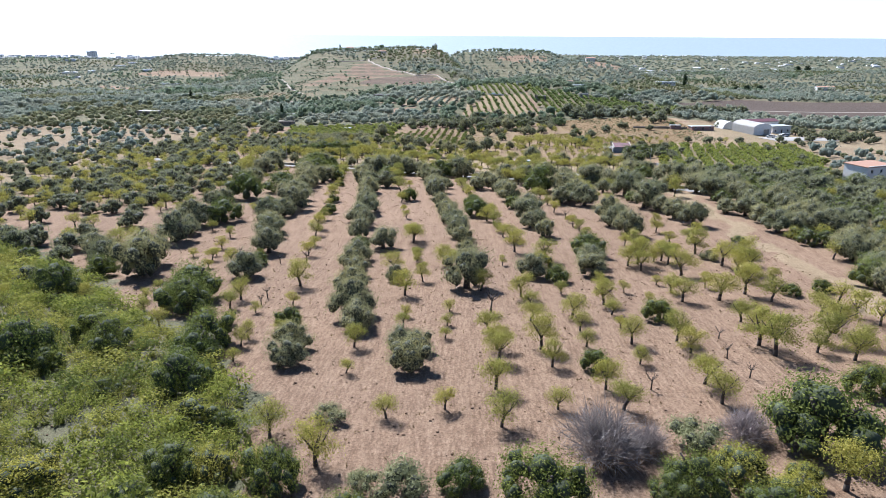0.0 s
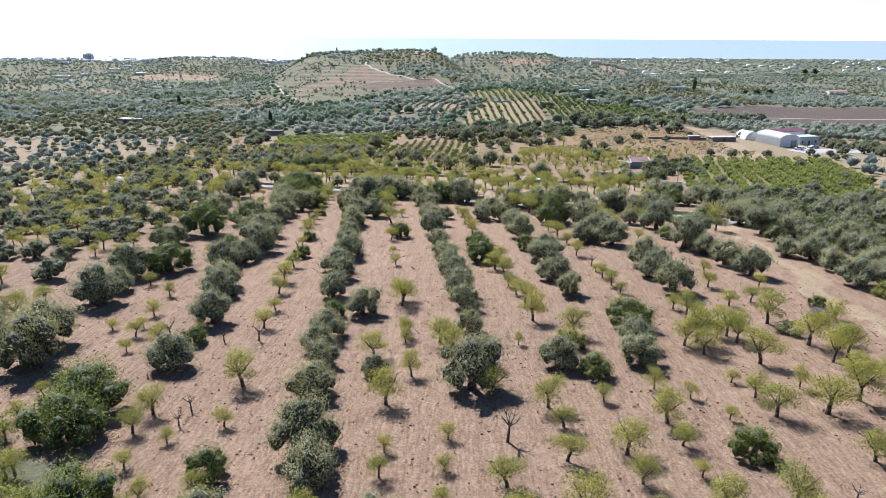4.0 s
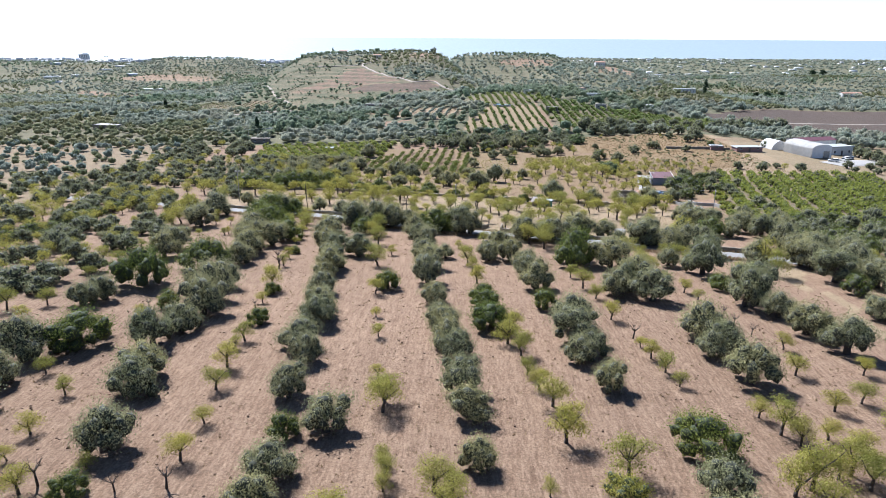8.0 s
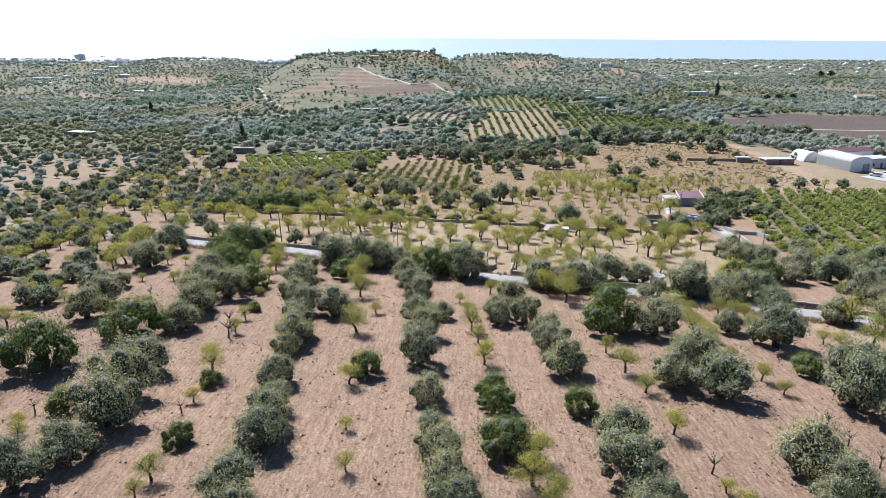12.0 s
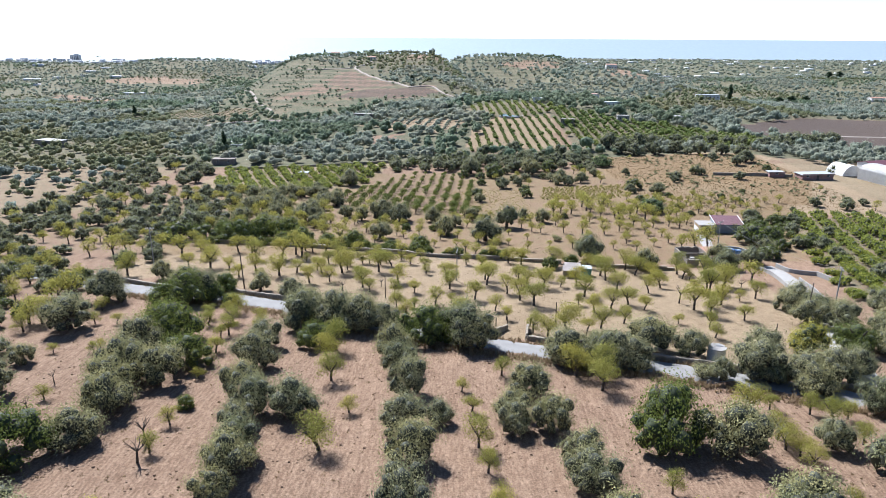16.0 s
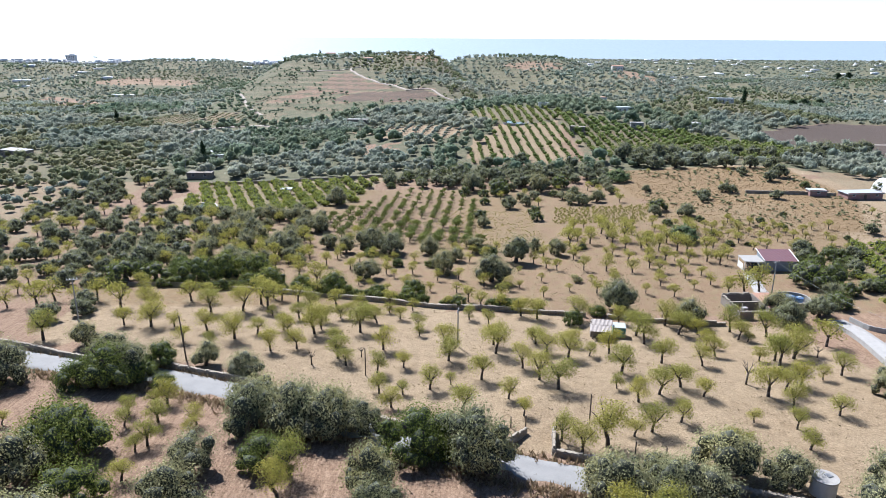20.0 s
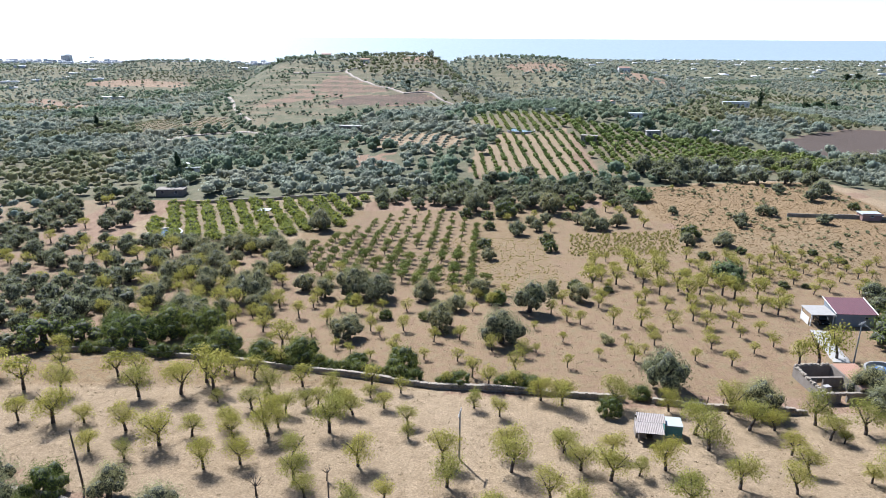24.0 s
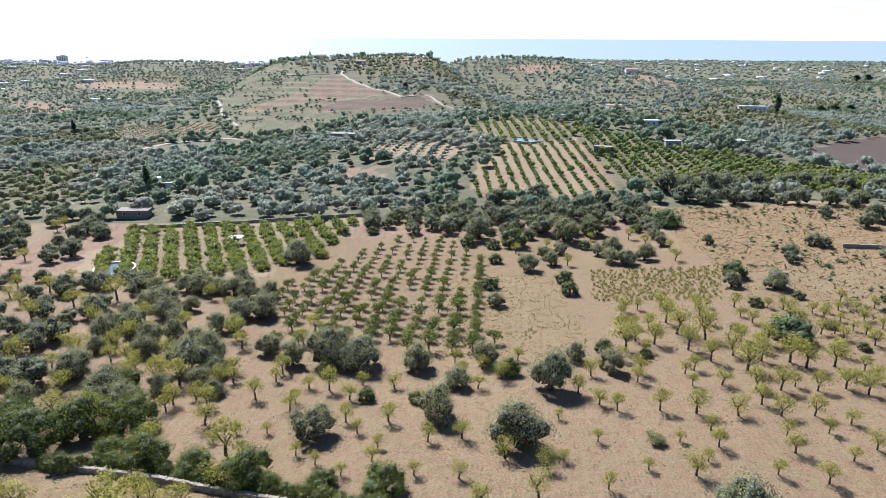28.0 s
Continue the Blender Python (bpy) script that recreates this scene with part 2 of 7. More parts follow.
def inside(x, y, poly):
    """Which of the points lie in the polygon."""
    x, y = np.asarray(x, float), np.asarray(y, float)
    hit = np.zeros(x.shape, bool)
    for (x0, y0), (x1, y1) in zip(poly, poly[1:] + poly[:1]):
        if y0 != y1:
            hit ^= ((y0 > y) != (y1 > y)) & (x < (x1 - x0) * (y - y0) / (y1 - y0) + x0)
    return hit


STRAW = [[(58.5, 50), (63, 50), (61.5, 110), (60.5, 150), (65, 172), (61, 187), (56, 186), (60.5, 166), (57.5, 140), (57, 110)],
         [(-64, 243), (-38, 236), (-5, 218), (12, 212), (45, 198), (62, 206), (62, 258), (37, 257.5), (0, 260.5), (-30, 268.5), (-68, 273.5)],
         [(63, 312), (130, 306), (130, 410), (63, 410)],
         [(100, 306), (205, 310), (205, 385), (100, 385)],
         [(2, 306), (24, 306), (31, 378), (9, 381)],
         [(31, 333), (58, 333), (65, 355), (34, 356)],
         [(-88, 346), (-28, 346), (-24, 404), (-88, 394)],
         [(8, 436), (50, 418), (57, 502), (46, 494), (28, 497), (15, 468)]]
SCRUB = [[(-90, 20), (-13, 20), (-13, 44), (-19, 60), (-24, 69), (-31, 76), (-39, 84), (-49, 94), (-60, 106), (-84, 122), (-130, 122)]]
PLOUGHED = [[(158, 492), (186, 484), (204, 456), (242, 456), (430, 480), (430, 650), (354, 644), (269, 626), (199, 564), (168, 524)]]
BARE_SLOPE = [(-149, 862), (-117, 842), (-94, 836), (-63, 762), (-42, 726), (-30, 707), (-12, 714), (-3, 686), (-4, 674), (-32, 648), (-68, 638), (-99, 618), (-123, 616), (-132, 632), (-151, 680), (-182, 752), (-205, 830), (-188, 880)]
CITRUS_RIGHT = [(73, 224), (125, 214), (156, 306), (95, 305)]
ROW_PLOT = [(8, 438), (17, 466), (28, 494), (45, 493), (57, 500), (60, 480), (58, 452), (60, 422), (33, 417), (13, 420)]
GREEN_PLOT = [(61, 422), (59, 452), (61, 480), (57, 506), (64, 520), (96, 488), (120, 482), (140, 474), (176, 464), (148, 424), (94, 424), (76, 428)]
GREEN_TOP = [(13, 542), (33, 556), (52, 542), (64, 520), (56, 503), (45, 494), (28, 497), (14, 516)]
# patches of the hills and the valley: outline, straw share, green share, dark soil share
HILL_PATCHES = (([(-88, 688), (-78, 708), (-36, 706), (-12, 710), (-4, 686), (-18, 670), (-57, 670), (-79, 676)], 0.25, 0.05, 0.56),
                ([(-104, 734), (-109, 784), (-93, 810), (-63, 756), (-43, 724), (-62, 714), (-89, 712)], 0.30, 0.10, 0.46),
                ([(-136, 706), (-126, 736), (-115, 746), (-102, 724), (-101, 706), (-116, 694), (-131, 696)], 0.30, 0.18, 0.42),
                ([(-84, 672), (-41, 662), (-3, 680), (-3, 668), (-33, 652), (-55, 650), (-87, 666)], 0.1, 0.85, 0.0),
                ([(-119, 642), (-106, 648), (-89, 638), (-80, 622), (-98, 620), (-113, 630)], 0.1, 1.0, 0.0),
                ([(-221, 658), (-213, 672), (-182, 652), (-167, 616), (-178, 598), (-197, 612)], 0.6, 0.45, 0.0),
                ([(-174, 642), (-166, 660), (-146, 650), (-137, 626), (-156, 610), (-162, 608)], 0.6, 0.45, 0.0),
                ([(-165, 562), (-160, 594), (-117, 608), (-106, 592), (-112, 576), (-136, 558), (-152, 546)], 0.4, 0.66, 0.0),
                ([(-50, 538), (-29, 532), (0, 504), (11, 490), (3, 470), (-34, 496)], 0.75, 0.1, 0.0),
                ([(-43, 476), (-32, 484), (-20, 474), (-20, 454), (-33, 452)], 0.2, 0.1, 0.0),
                ([(163, 862), (196, 872), (200, 800), (212, 770), (184, 780), (170, 800)], 0.35, 0.2, 0.2),
                ([(70, 1040), (105, 1085), (150, 1060), (140, 1010), (90, 1000)], 0.40, 0.25, 0.15),
                ([(-48, 905), (-14, 930), (-6, 880), (-25, 865), (-45, 880)], 0.35, 0.3, 0.2),
                ([(-511, 1014), (-512, 1062), (-436, 1010), (-331, 844), (-359, 826), (-419, 874)], 0.3, 0.15, 0.25),
                ([(-536, 1206), (-491, 1232), (-377, 1214), (-382, 1164), (-494, 1170)], 0.45, 0.2, 0.1))

# land parcels of the valley: what grows on each and how the soil lies
lots = np.random.default_rng(77)
LOT_X, LOT_Y = lots.uniform(-950, 950, 330), 390 + 1150 * lots.uniform(0, 1, 330) ** 1.25
LOT_KIND = lots.choice(6, 330, p=(0.29, 0.17, 0.20, 0.09, 0.13, 0.12))
LOT_KIND[(LOT_Y < 640) & (np.abs(LOT_X) < 260) & (LOT_KIND == 4)] = 0
LOT_KIND[(LOT_X < -125) & (LOT_Y < 600)] = lots.choice((1, 2), ((LOT_X < -125) & (LOT_Y < 600)).sum())
middle = (np.abs(LOT_X + 15) < 110) & (LOT_Y < 545)
LOT_KIND[middle] = lots.choice((0, 0, 3, 5), middle.sum())
LOT_KIND[(LOT_Y > 680) & (LOT_KIND == 0) & (lots.random(330) < 0.35)] = 4
LOT_STRAW = np.array((0.10, 0.30, 0.42, 0.15, 0.52, 0.15))
LOT_GREEN = np.array((0.88, 0.70, 0.62, 0.90, 0.64, 0.94))


def lot_of(x, y):
    """Which land parcel each place belongs to."""
    x, y = np.asarray(x, float).ravel(), np.asarray(y, float).ravel()
    jx, jy = x + 6 * np.sin(y * 0.06) + 3 * np.sin(y * 0.19 + x * 0.1), y * 0.8 + 5 * np.sin(x * 0.05)
    out = np.zeros(len(x), int)
    for a in range(0, len(x), 20000):
        b = slice(a, a + 20000)
        d = (jx[b, None] - LOT_X) ** 2 + (jy[b, None] - LOT_Y * 0.8) ** 2
        out[b] = np.argmin(d, 1)
    return out


def axis(stops):
    out = []
    for a, b, step in stops:
        out += list(np.arange(a, b, step))
    return np.array(out + [stops[-1][1]])


def build_ground():
    xs = axis([(-3600, -700, 60), (-700, -130, 6), (-130, 130, 2.0), (130, 700, 6), (700, 3600, 60)])
    ys = axis([(-300, 0, 12), (0, 420, 2.0), (420, 1320, 5.0), (1320, 3180, 24)])
    X, Y = np.meshgrid(xs, ys)
    Z = ground(X, Y)
    near = (Y > 20) & (Y < 420) & (np.abs(X) < 130)
    rng = np.random.default_rng(3)
    Z = Z + np.where(near, rng.normal(0, 0.035, Z.shape), 0)
    nx, ny = len(xs), len(ys)
    me = bpy.data.meshes.new("ground")
    idx = np.arange(nx * ny).reshape(ny, nx)
    q = np.stack([idx[:-1, :-1], idx[:-1, 1:], idx[1:, 1:], idx[1:, :-1]], -1).reshape(-1, 4)
    fill_mesh(me, np.stack([X, Y, Z], -1).reshape(-1, 3), q)
    col = np.zeros((ny, nx, 4), np.float32)
    col[..., 3] = inside(X, Y, [(63, 312), (112, 320), (128, 352), (130, 410), (63, 410)])
    for k, polys in enumerate((STRAW, SCRUB, PLOUGHED)):
        for poly in polys:
            jx = X + 1.5 * np.sin(Y * 0.31) + 1.0 * np.sin(Y * 0.12 + X * 0.2)
            jy = Y + 1.5 * np.sin(X * 0.27)
            col[..., k] = np.maximum(col[..., k], inside(jx, jy, poly))
    sides = ((X < -108) | (X > 132)) & (Y > 120) & (Y < 402)
    col[..., 0] = np.where(sides, np.maximum(col[..., 0], 0.55), col[..., 0])
    col[..., 1] = np.where(sides, np.maximum(col[..., 1], 0.42), col[..., 1])
    back = ((Y > 260) & (Y < 352) & (X > -110) & (X < 104)) | ((Y >= 352) & (Y < 386) & (X > -40) & (X < 64))
    col[..., 0] = np.where(back, np.maximum(col[..., 0], np.interp(X, (-60, -20), (0.42, 0.56))), col[..., 0])
    col[..., 1] = np.where(back, np.maximum(col[..., 1], 0.36), col[..., 1])
    col[..., 3] = np.where(back, 0.85, col[..., 3])
    wild = (Y > 400) & (Y < 1600) & (np.abs(X) < 1000) & (col.max(-1, where=[True, True, True, False], initial=0) < 0.5)
    wild &= ~inside(X, Y, BARE_SLOPE)
    slope = inside(X, Y, BARE_SLOPE)
    col[..., 0][slope], col[..., 1][slope] = 0.40, 0.56
    lot = LOT_KIND[lot_of(X[wild], Y[wild])]
    col[..., 0][wild], col[..., 1][wild] = LOT_STRAW[lot], LOT_GREEN[lot]
    col[..., 1][inside(X, Y, ROW_PLOT)] = 0.36
    col[..., 1][inside(X, Y, CITRUS_RIGHT)] = 0.52
    col[..., 1][inside(X, Y, GREEN_PLOT) | inside(X, Y, GREEN_TOP)] = 0.56
    col[..., 1][inside(X, Y, [(-83, 356), (-58, 348), (-30, 362), (-23, 404), (-88, 393)])] = 0.46
    step_up = riser(X, Y) & (Y > 640) & (Y < 1500)
    col[..., 1] = np.where(step_up & slope, 0.80, col[..., 1])
    col[..., 0] = np.where(slope & ~step_up, 0.50, col[..., 0])
    hx, hy = X + 5 * np.sin(Y * 0.11) + 3 * np.sin(Y * 0.31 + X * 0.2), Y + 5 * np.sin(X * 0.13)
    for poly, s, g, d in HILL_PATCHES:
        on = inside(hx, hy, poly)
        col[..., 0][on], col[..., 1][on], col[..., 2][on] = s, g, d
    col[..., 1] = np.where(step_up & (col[..., 2] > 0.2), 0.62, col[..., 1])
    plain_far = (Y >= 1600) | ((Y > 400) & (np.abs(X) >= 1000))
    col[..., 1] = np.where(plain_far, 0.92, col[..., 1])
    at = me.color_attributes.new("field", "FLOAT_COLOR", "POINT")
    at.data.foreach_set("color", col.reshape(-1))
    me.materials.append(SOIL)
    me.polygons.foreach_set("use_smooth", np.ones(len(q), bool))
    return tagged(new("ground", me), "tilled red-brown farmland falling gently towards the sea", "ground", kind="structure")


def fill_mesh(me, verts, faces):
    """Fill a mesh from arrays of vertices and equal-sided faces."""
    verts, faces = np.asarray(verts, np.float32), np.asarray(faces, np.int32)
    k = faces.shape[1]
    me.vertices.add(len(verts))
    me.vertices.foreach_set("co", verts.reshape(-1))
    me.loops.add(faces.size)
    me.loops.foreach_set("vertex_index", faces.reshape(-1))
    me.polygons.add(len(faces))
    me.polygons.foreach_set("loop_start", np.arange(len(faces), dtype=np.int32) * k)
    me.polygons.foreach_set("loop_total", np.full(len(faces), k, np.int32))
    me.update(calc_edges=True)


build_ground()
sea_me = bpy.data.meshes.new("sea")
# the far stretch lifts gently, so that its edge stands where the true horizon is
fill_mesh(sea_me, [(-5200, 2400, -140), (5200, 2400, -140), (5200, 3200, -140), (-5200, 3200, -140), (5200, 4900, -96), (-5200, 4900, -98)], [(0, 1, 2, 3), (3, 2, 4, 5)])
sea_me.materials.append(SEA)
tagged(new("sea", sea_me), "pale blue hazy sea reaching the horizon", "sea", kind="structure")


# ---- tools for building ----
def part(name, bm, material, parent, label=""):
    """Link a bmesh as one mesh object under a thing or under a part."""
    me = bpy.data.meshes.new(name)
    bm.to_mesh(me)
    bm.free()
    me.materials.append(material)
    ob = new(name, me)
    ob.parent = parent
    return tagged(ob, label)


def mesh_part(name, me, parent, label=""):
    ob = new(name, me)
    ob.parent = parent
    return tagged(ob, label)


def thing(name, m, label, category, group="", kind=""):
    ob = new(name)
    ob.empty_display_size = 0.3
    ob.matrix_world = m
    return tagged(ob, label, category, group, kind)


def box(bm, x, y, z, sx, sy, sz, turn=0.0, bevel=0.0):
    """A box standing on z, centred on x and y."""
    r = bmesh.ops.create_cube(bm, size=1, matrix=pose(x, y, z + sz / 2, 0, 0, turn) @ Matrix.Diagonal((sx, sy, sz, 1)))
    if bevel:
        es = list({e for v in r["verts"] for e in v.link_edges})
        bmesh.ops.bevel(bm, geom=es, offset=bevel, segments=1, affect="EDGES")
    return bm


def tube(bm, a, b, r0, r1, sides=7):
    a, b = Vector(a), Vector(b)
    d = b - a
    m = Matrix.Translation((a + b) / 2) @ d.to_track_quat("Z", "Y").to_matrix().to_4x4()
    bmesh.ops.create_cone(bm, cap_ends=True, segments=sides, radius1=r0, radius2=r1, depth=d.length, matrix=m)
    return bm


# ---- trees ----
def lobes_for(kind, rng):
    """Where the clumps of a crown of width 1 sit: centre and radius."""
    out = []
    if kind == "olive":
        for i in range(13):
            a, r = i * 2.4 + rng.uniform(-0.5, 0.5), 0.33 * math.sqrt((i + 0.5) / 13) + 0.03
            out.append((r * math.cos(a), r * math.sin(a), 0.42 + rng.uniform(-0.17, 0.13) - 0.40 * r, rng.uniform(0.15, 0.25)))
        for i in range(8):
            a, r = i * 0.785 + rng.uniform(-0.3, 0.3), rng.uniform(0.24, 0.34)
            out.append((r * math.cos(a), r * math.sin(a), rng.uniform(0.16, 0.28), rng.uniform(0.13, 0.19)))
        out.append((0, 0, 0.44, 0.27))
    elif kind == "almond":
        for i in range(13):
            a, r = i * 2.4 + rng.uniform(-0.5, 0.5), 0.33 * math.sqrt((i + 0.5) / 13)
            out.append((r * math.cos(a), r * math.sin(a), 0.58 + rng.uniform(-0.20, 0.17) - 0.30 * r, rng.uniform(0.15, 0.24)))
        out.append((0, 0, 0.59, 0.28))
    elif kind == "carob":
        for i in range(11):
            a, r = i * 2.4 + rng.uniform(-0.4, 0.4), 0.36 * math.sqrt((i + 0.5) / 11)
            out.append((r * math.cos(a), r * math.sin(a), 0.34 + rng.uniform(-0.06, 0.10) - 0.40 * r, rng.uniform(0.15, 0.22)))
        for i in range(9):
            a, r = i * 0.698 + rng.uniform(-0.3, 0.3), rng.uniform(0.28, 0.37)
            out.append((r * math.cos(a), r * math.sin(a), rng.uniform(0.10, 0.18), rng.uniform(0.13, 0.18)))
        out.append((0, 0, 0.36, 0.26))
    else:
        for i in range(9):
            a, r = i * 2.4 + rng.uniform(-0.5, 0.5), rng.uniform(0.10, 0.34)
            out.append((r * math.cos(a), r * math.sin(a), 0.20 + rng.uniform(-0.05, 0.12) - 0.2 * r, rng.uniform(0.13, 0.20)))
    return out


def leaf_quads(lobes, count, size, rng, squash=0.9, hang=0.0):
    """Small pointed leaf sprays spread over the lobes, as arrays of corners and faces."""
    L = np.array(lobes)
    w = L[:, 3] ** 2
    pick = rng.choice(len(L), count, p=w / w.sum())
    d = rng.normal(size=(count, 3))
    d /= np.linalg.norm(d, axis=1)[:, None]
    d[:, 2] = np.where(d[:, 2] < -0.35, -d[:, 2] * 0.6, d[:, 2])
    rad = L[pick, 3] * rng.uniform(0.5, 1.28, count)
    c = L[pick, :3] + d * rad[:, None] * [1, 1, squash]
    face = d + rng.normal(0, 0.42, (count, 3)) + [0, 0, 0.15]
    face /= np.linalg.norm(face, axis=1)[:, None]
    side = np.cross(face, rng.normal(size=(count, 3)) + [0, 0, hang])
    side /= np.linalg.norm(side, axis=1)[:, None]
    axis_u = np.cross(side, face)
    ln = size * rng.uniform(0.6, 1.4, count)[:, None]
    wd = ln * rng.uniform(0.34, 0.62, count)[:, None]
    v = np.stack([c - axis_u * ln * 0.5, c + side * wd * 0.5, c + axis_u * ln * 0.55, c - side * wd * 0.5], 1)
    return v.reshape(-1, 3), np.arange(count * 4).reshape(-1, 4)


def crown_mesh(name, kind, leaf, seed, count, size, core=0.80):
    """A crown: leaf sprays over and through a broken inner mass, coloured dark for the crown's inner shade."""
    rng = np.random.default_rng(seed)
    lobes = lobes_for(kind, rng)
    bm = bmesh.new()
    heart = SHADE_CORE if leaf is OLIVE else SHADE_CORE_GREEN
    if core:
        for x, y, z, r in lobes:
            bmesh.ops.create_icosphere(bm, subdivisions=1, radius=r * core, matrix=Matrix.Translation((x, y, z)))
        for v in bm.verts:
            v.co += Vector(rng.normal(0, 0.016, 3))
    cv = np.array([v.co for v in bm.verts]).reshape(-1, 3)
    cf = np.array([[v.index for v in f.verts] for f in bm.faces], int).reshape(-1, 3)
    bm.free()
    lv, lf = leaf_quads(lobes, count, size, rng)
    n = len(cv)
    tri = np.concatenate([lf[:, [0, 1, 2]], lf[:, [0, 2, 3]]]) + n
    me = bpy.data.meshes.new(name)
    faces = np.concatenate([cf, tri]) if n else tri
    fill_mesh(me, np.concatenate([cv, lv]) if n else lv, faces)
    me.materials.append(leaf)
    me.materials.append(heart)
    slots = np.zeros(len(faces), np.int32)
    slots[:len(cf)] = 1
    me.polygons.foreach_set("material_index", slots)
    return me


def trunk_mesh(kind, seed):
    """A leaning, forked trunk for a tree of width 1."""
    rng = random.Random(seed)
    bm = bmesh.new()
    if kind == "almond":
        fork = Vector((rng.uniform(-0.07, 0.07), rng.uniform(-0.07, 0.07), rng.uniform(0.22, 0.32)))
        knee = Vector((fork.x * 0.2, fork.y * 0.2, 0.13))
        tube(bm, (0, 0, -0.06), knee, 0.050, 0.038)
        tube(bm, knee, fork, 0.039, 0.032)
        for i in range(5):
            a = i * 1.26 + rng.uniform(-0.4, 0.4)
            mid = fork + Vector((0.14 * math.cos(a), 0.14 * math.sin(a), rng.uniform(0.14, 0.22)))
            tip = mid + Vector((0.17 * math.cos(a + 0.3), 0.17 * math.sin(a + 0.3), rng.uniform(0.16, 0.30)))
            tube(bm, fork, mid, 0.022, 0.014, 6)
            tube(bm, mid, tip, 0.013, 0.004, 5)
    elif kind == "bare":
        fork = Vector((rng.uniform(-0.10, 0.10), rng.uniform(-0.10, 0.10), 0.62))
        tube(bm, (0, 0, -0.06), fork, 0.060, 0.042)
        for i in range(7):
            a = i * 0.9 + rng.uniform(-0.4, 0.4)
            mid = fork + Vector((0.22 * math.cos(a), 0.22 * math.sin(a), rng.uniform(0.15, 0.35)))
            tube(bm, fork, mid, 0.028, 0.017, 6)
            for s in (-0.5, 0.5):
                tip = mid + Vector((0.22 * math.cos(a + s), 0.22 * math.sin(a + s), rng.uniform(0.15, 0.35)))
                tube(bm, mid, tip, 0.015, 0.004, 5)
    else:
        fork = Vector((rng.uniform(-0.04, 0.04), rng.uniform(-0.04, 0.04), 0.20))
        tube(bm, (0, 0, -0.06), fork, 0.070, 0.052, 8)
        for i in range(4):
            a = i * 1.57 + rng.uniform(-0.4, 0.4)
            tip = fork + Vector((0.22 * math.cos(a), 0.22 * math.sin(a), rng.uniform(0.14, 0.26)))
            tube(bm, fork, tip, 0.034, 0.014, 6)
    me = bpy.data.meshes.new("trunk")
    bm.to_mesh(me)
    bm.free()
    me.materials.append(BARK)
    me.polygons.foreach_set("use_smooth", np.ones(len(me.polygons), bool))
    return me


def twig_mesh(seed):
    """A leafless bush of width 1: stems fanning out from the ground, ending in a cloud of fine twigs."""
    rng = np.random.default_rng(seed)
    vs = []
    for i in range(170):
        a, e = rng.uniform(0, 6.28), rng.uniform(0.30, 1.45)
        d = np.array([math.cos(a) * math.cos(e), math.sin(a) * math.cos(e), math.sin(e)])
        end = d * rng.uniform(0.30, 0.46) * [1, 1, 1.05]
        side = np.cross(d, rng.normal(size=3))
        side = side / np.linalg.norm(side) * 0.004
        vs += [-side + d * 0.02, side + d * 0.02, end]
        for k in range(22):
            at = end * rng.uniform(0.45, 1.0)
            tip = at + (d * 0.8 + rng.normal(0, 0.62, 3)) * rng.uniform(0.07, 0.15)
            side = np.cross(tip - at, rng.normal(size=3))
            side = side / np.linalg.norm(side) * 0.0028
            vs += [at - side, at + side, tip]
    V = np.array(vs)
    V[:, 2] = np.maximum(V[:, 2], -0.02)
    me = bpy.data.meshes.new("twigs")
    fill_mesh(me, V, np.arange(len(V)).reshape(-1, 3))
    me.materials.append(TWIG)
    return me


KINDS = {
    "olive": ("olive_tree", "olive", OLIVE, "silvery grey-green olive tree with a dense rounded crown", "olive tree", 5600, 0.030, 7),
    "almond": ("almond_tree", "almond", ALMOND, "small yellow-green almond tree with a thin open crown", "almond tree", 3000, 0.034, 7),
    "carob": ("carob_tree", "carob", CAROB, "dark green leafy carob tree with foliage down to the ground", "carob tree", 6500, 0.025, 5),
    "shrub": ("shrub", "bush", OLIVE, "dense dull-green rounded shrub on dry soil", "shrub", 3000, 0.036, 3),
    "yellow": ("yellow_shrub", "carob", YELLOW, "bright yellow-green leafy shrub beside the orchard", "shrub", 4000, 0.034, 3),
    "pale": ("pale_tree", "carob", PALE, "pale light-green feathery tree in a dry field", "tree", 1300, 0.070, 2),
    "dry": ("dry_bush", "bush", TWIG, "leafless grey-purple dry bush of fine twigs", "bush", 1500, 0.090, 2),
    "bare": ("bare_tree", "bare", None, "leafless dark almond tree with bare crooked branches", "almond tree", 0, 0, 4),
    "citrus": ("citrus_tree", "bush", BRIGHT, "low rounded bright green citrus tree", "citrus tree", 700, 0.075, 3),
    "young": ("young_fruit_tree", "almond", CAROB, "young green fruit tree planted on pale tilled soil", "fruit tree", 420, 0.10, 4),
}
SHAPES = {}
for kind, (name, form, leaf, label, category, count, size, many) in KINDS.items():
    SHAPES[kind] = []
    for i in range(many):
        crown = crown_mesh("crown", form, leaf, 40 + i * 7 + len(kind), count, size, 0.0 if kind in ("almond", "dry", "young") else 0.56) if count else None
        if kind == "dry":
            crown = twig_mesh(70 + i)
        trunk = trunk_mesh(form, 11 + i) if form in ("almond", "bare", "olive", "carob") else None
        SHAPES[kind].append((trunk, crown))
PLANTED = []
REST = {kind: [] for kind in KINDS}
chance = random.Random(5)


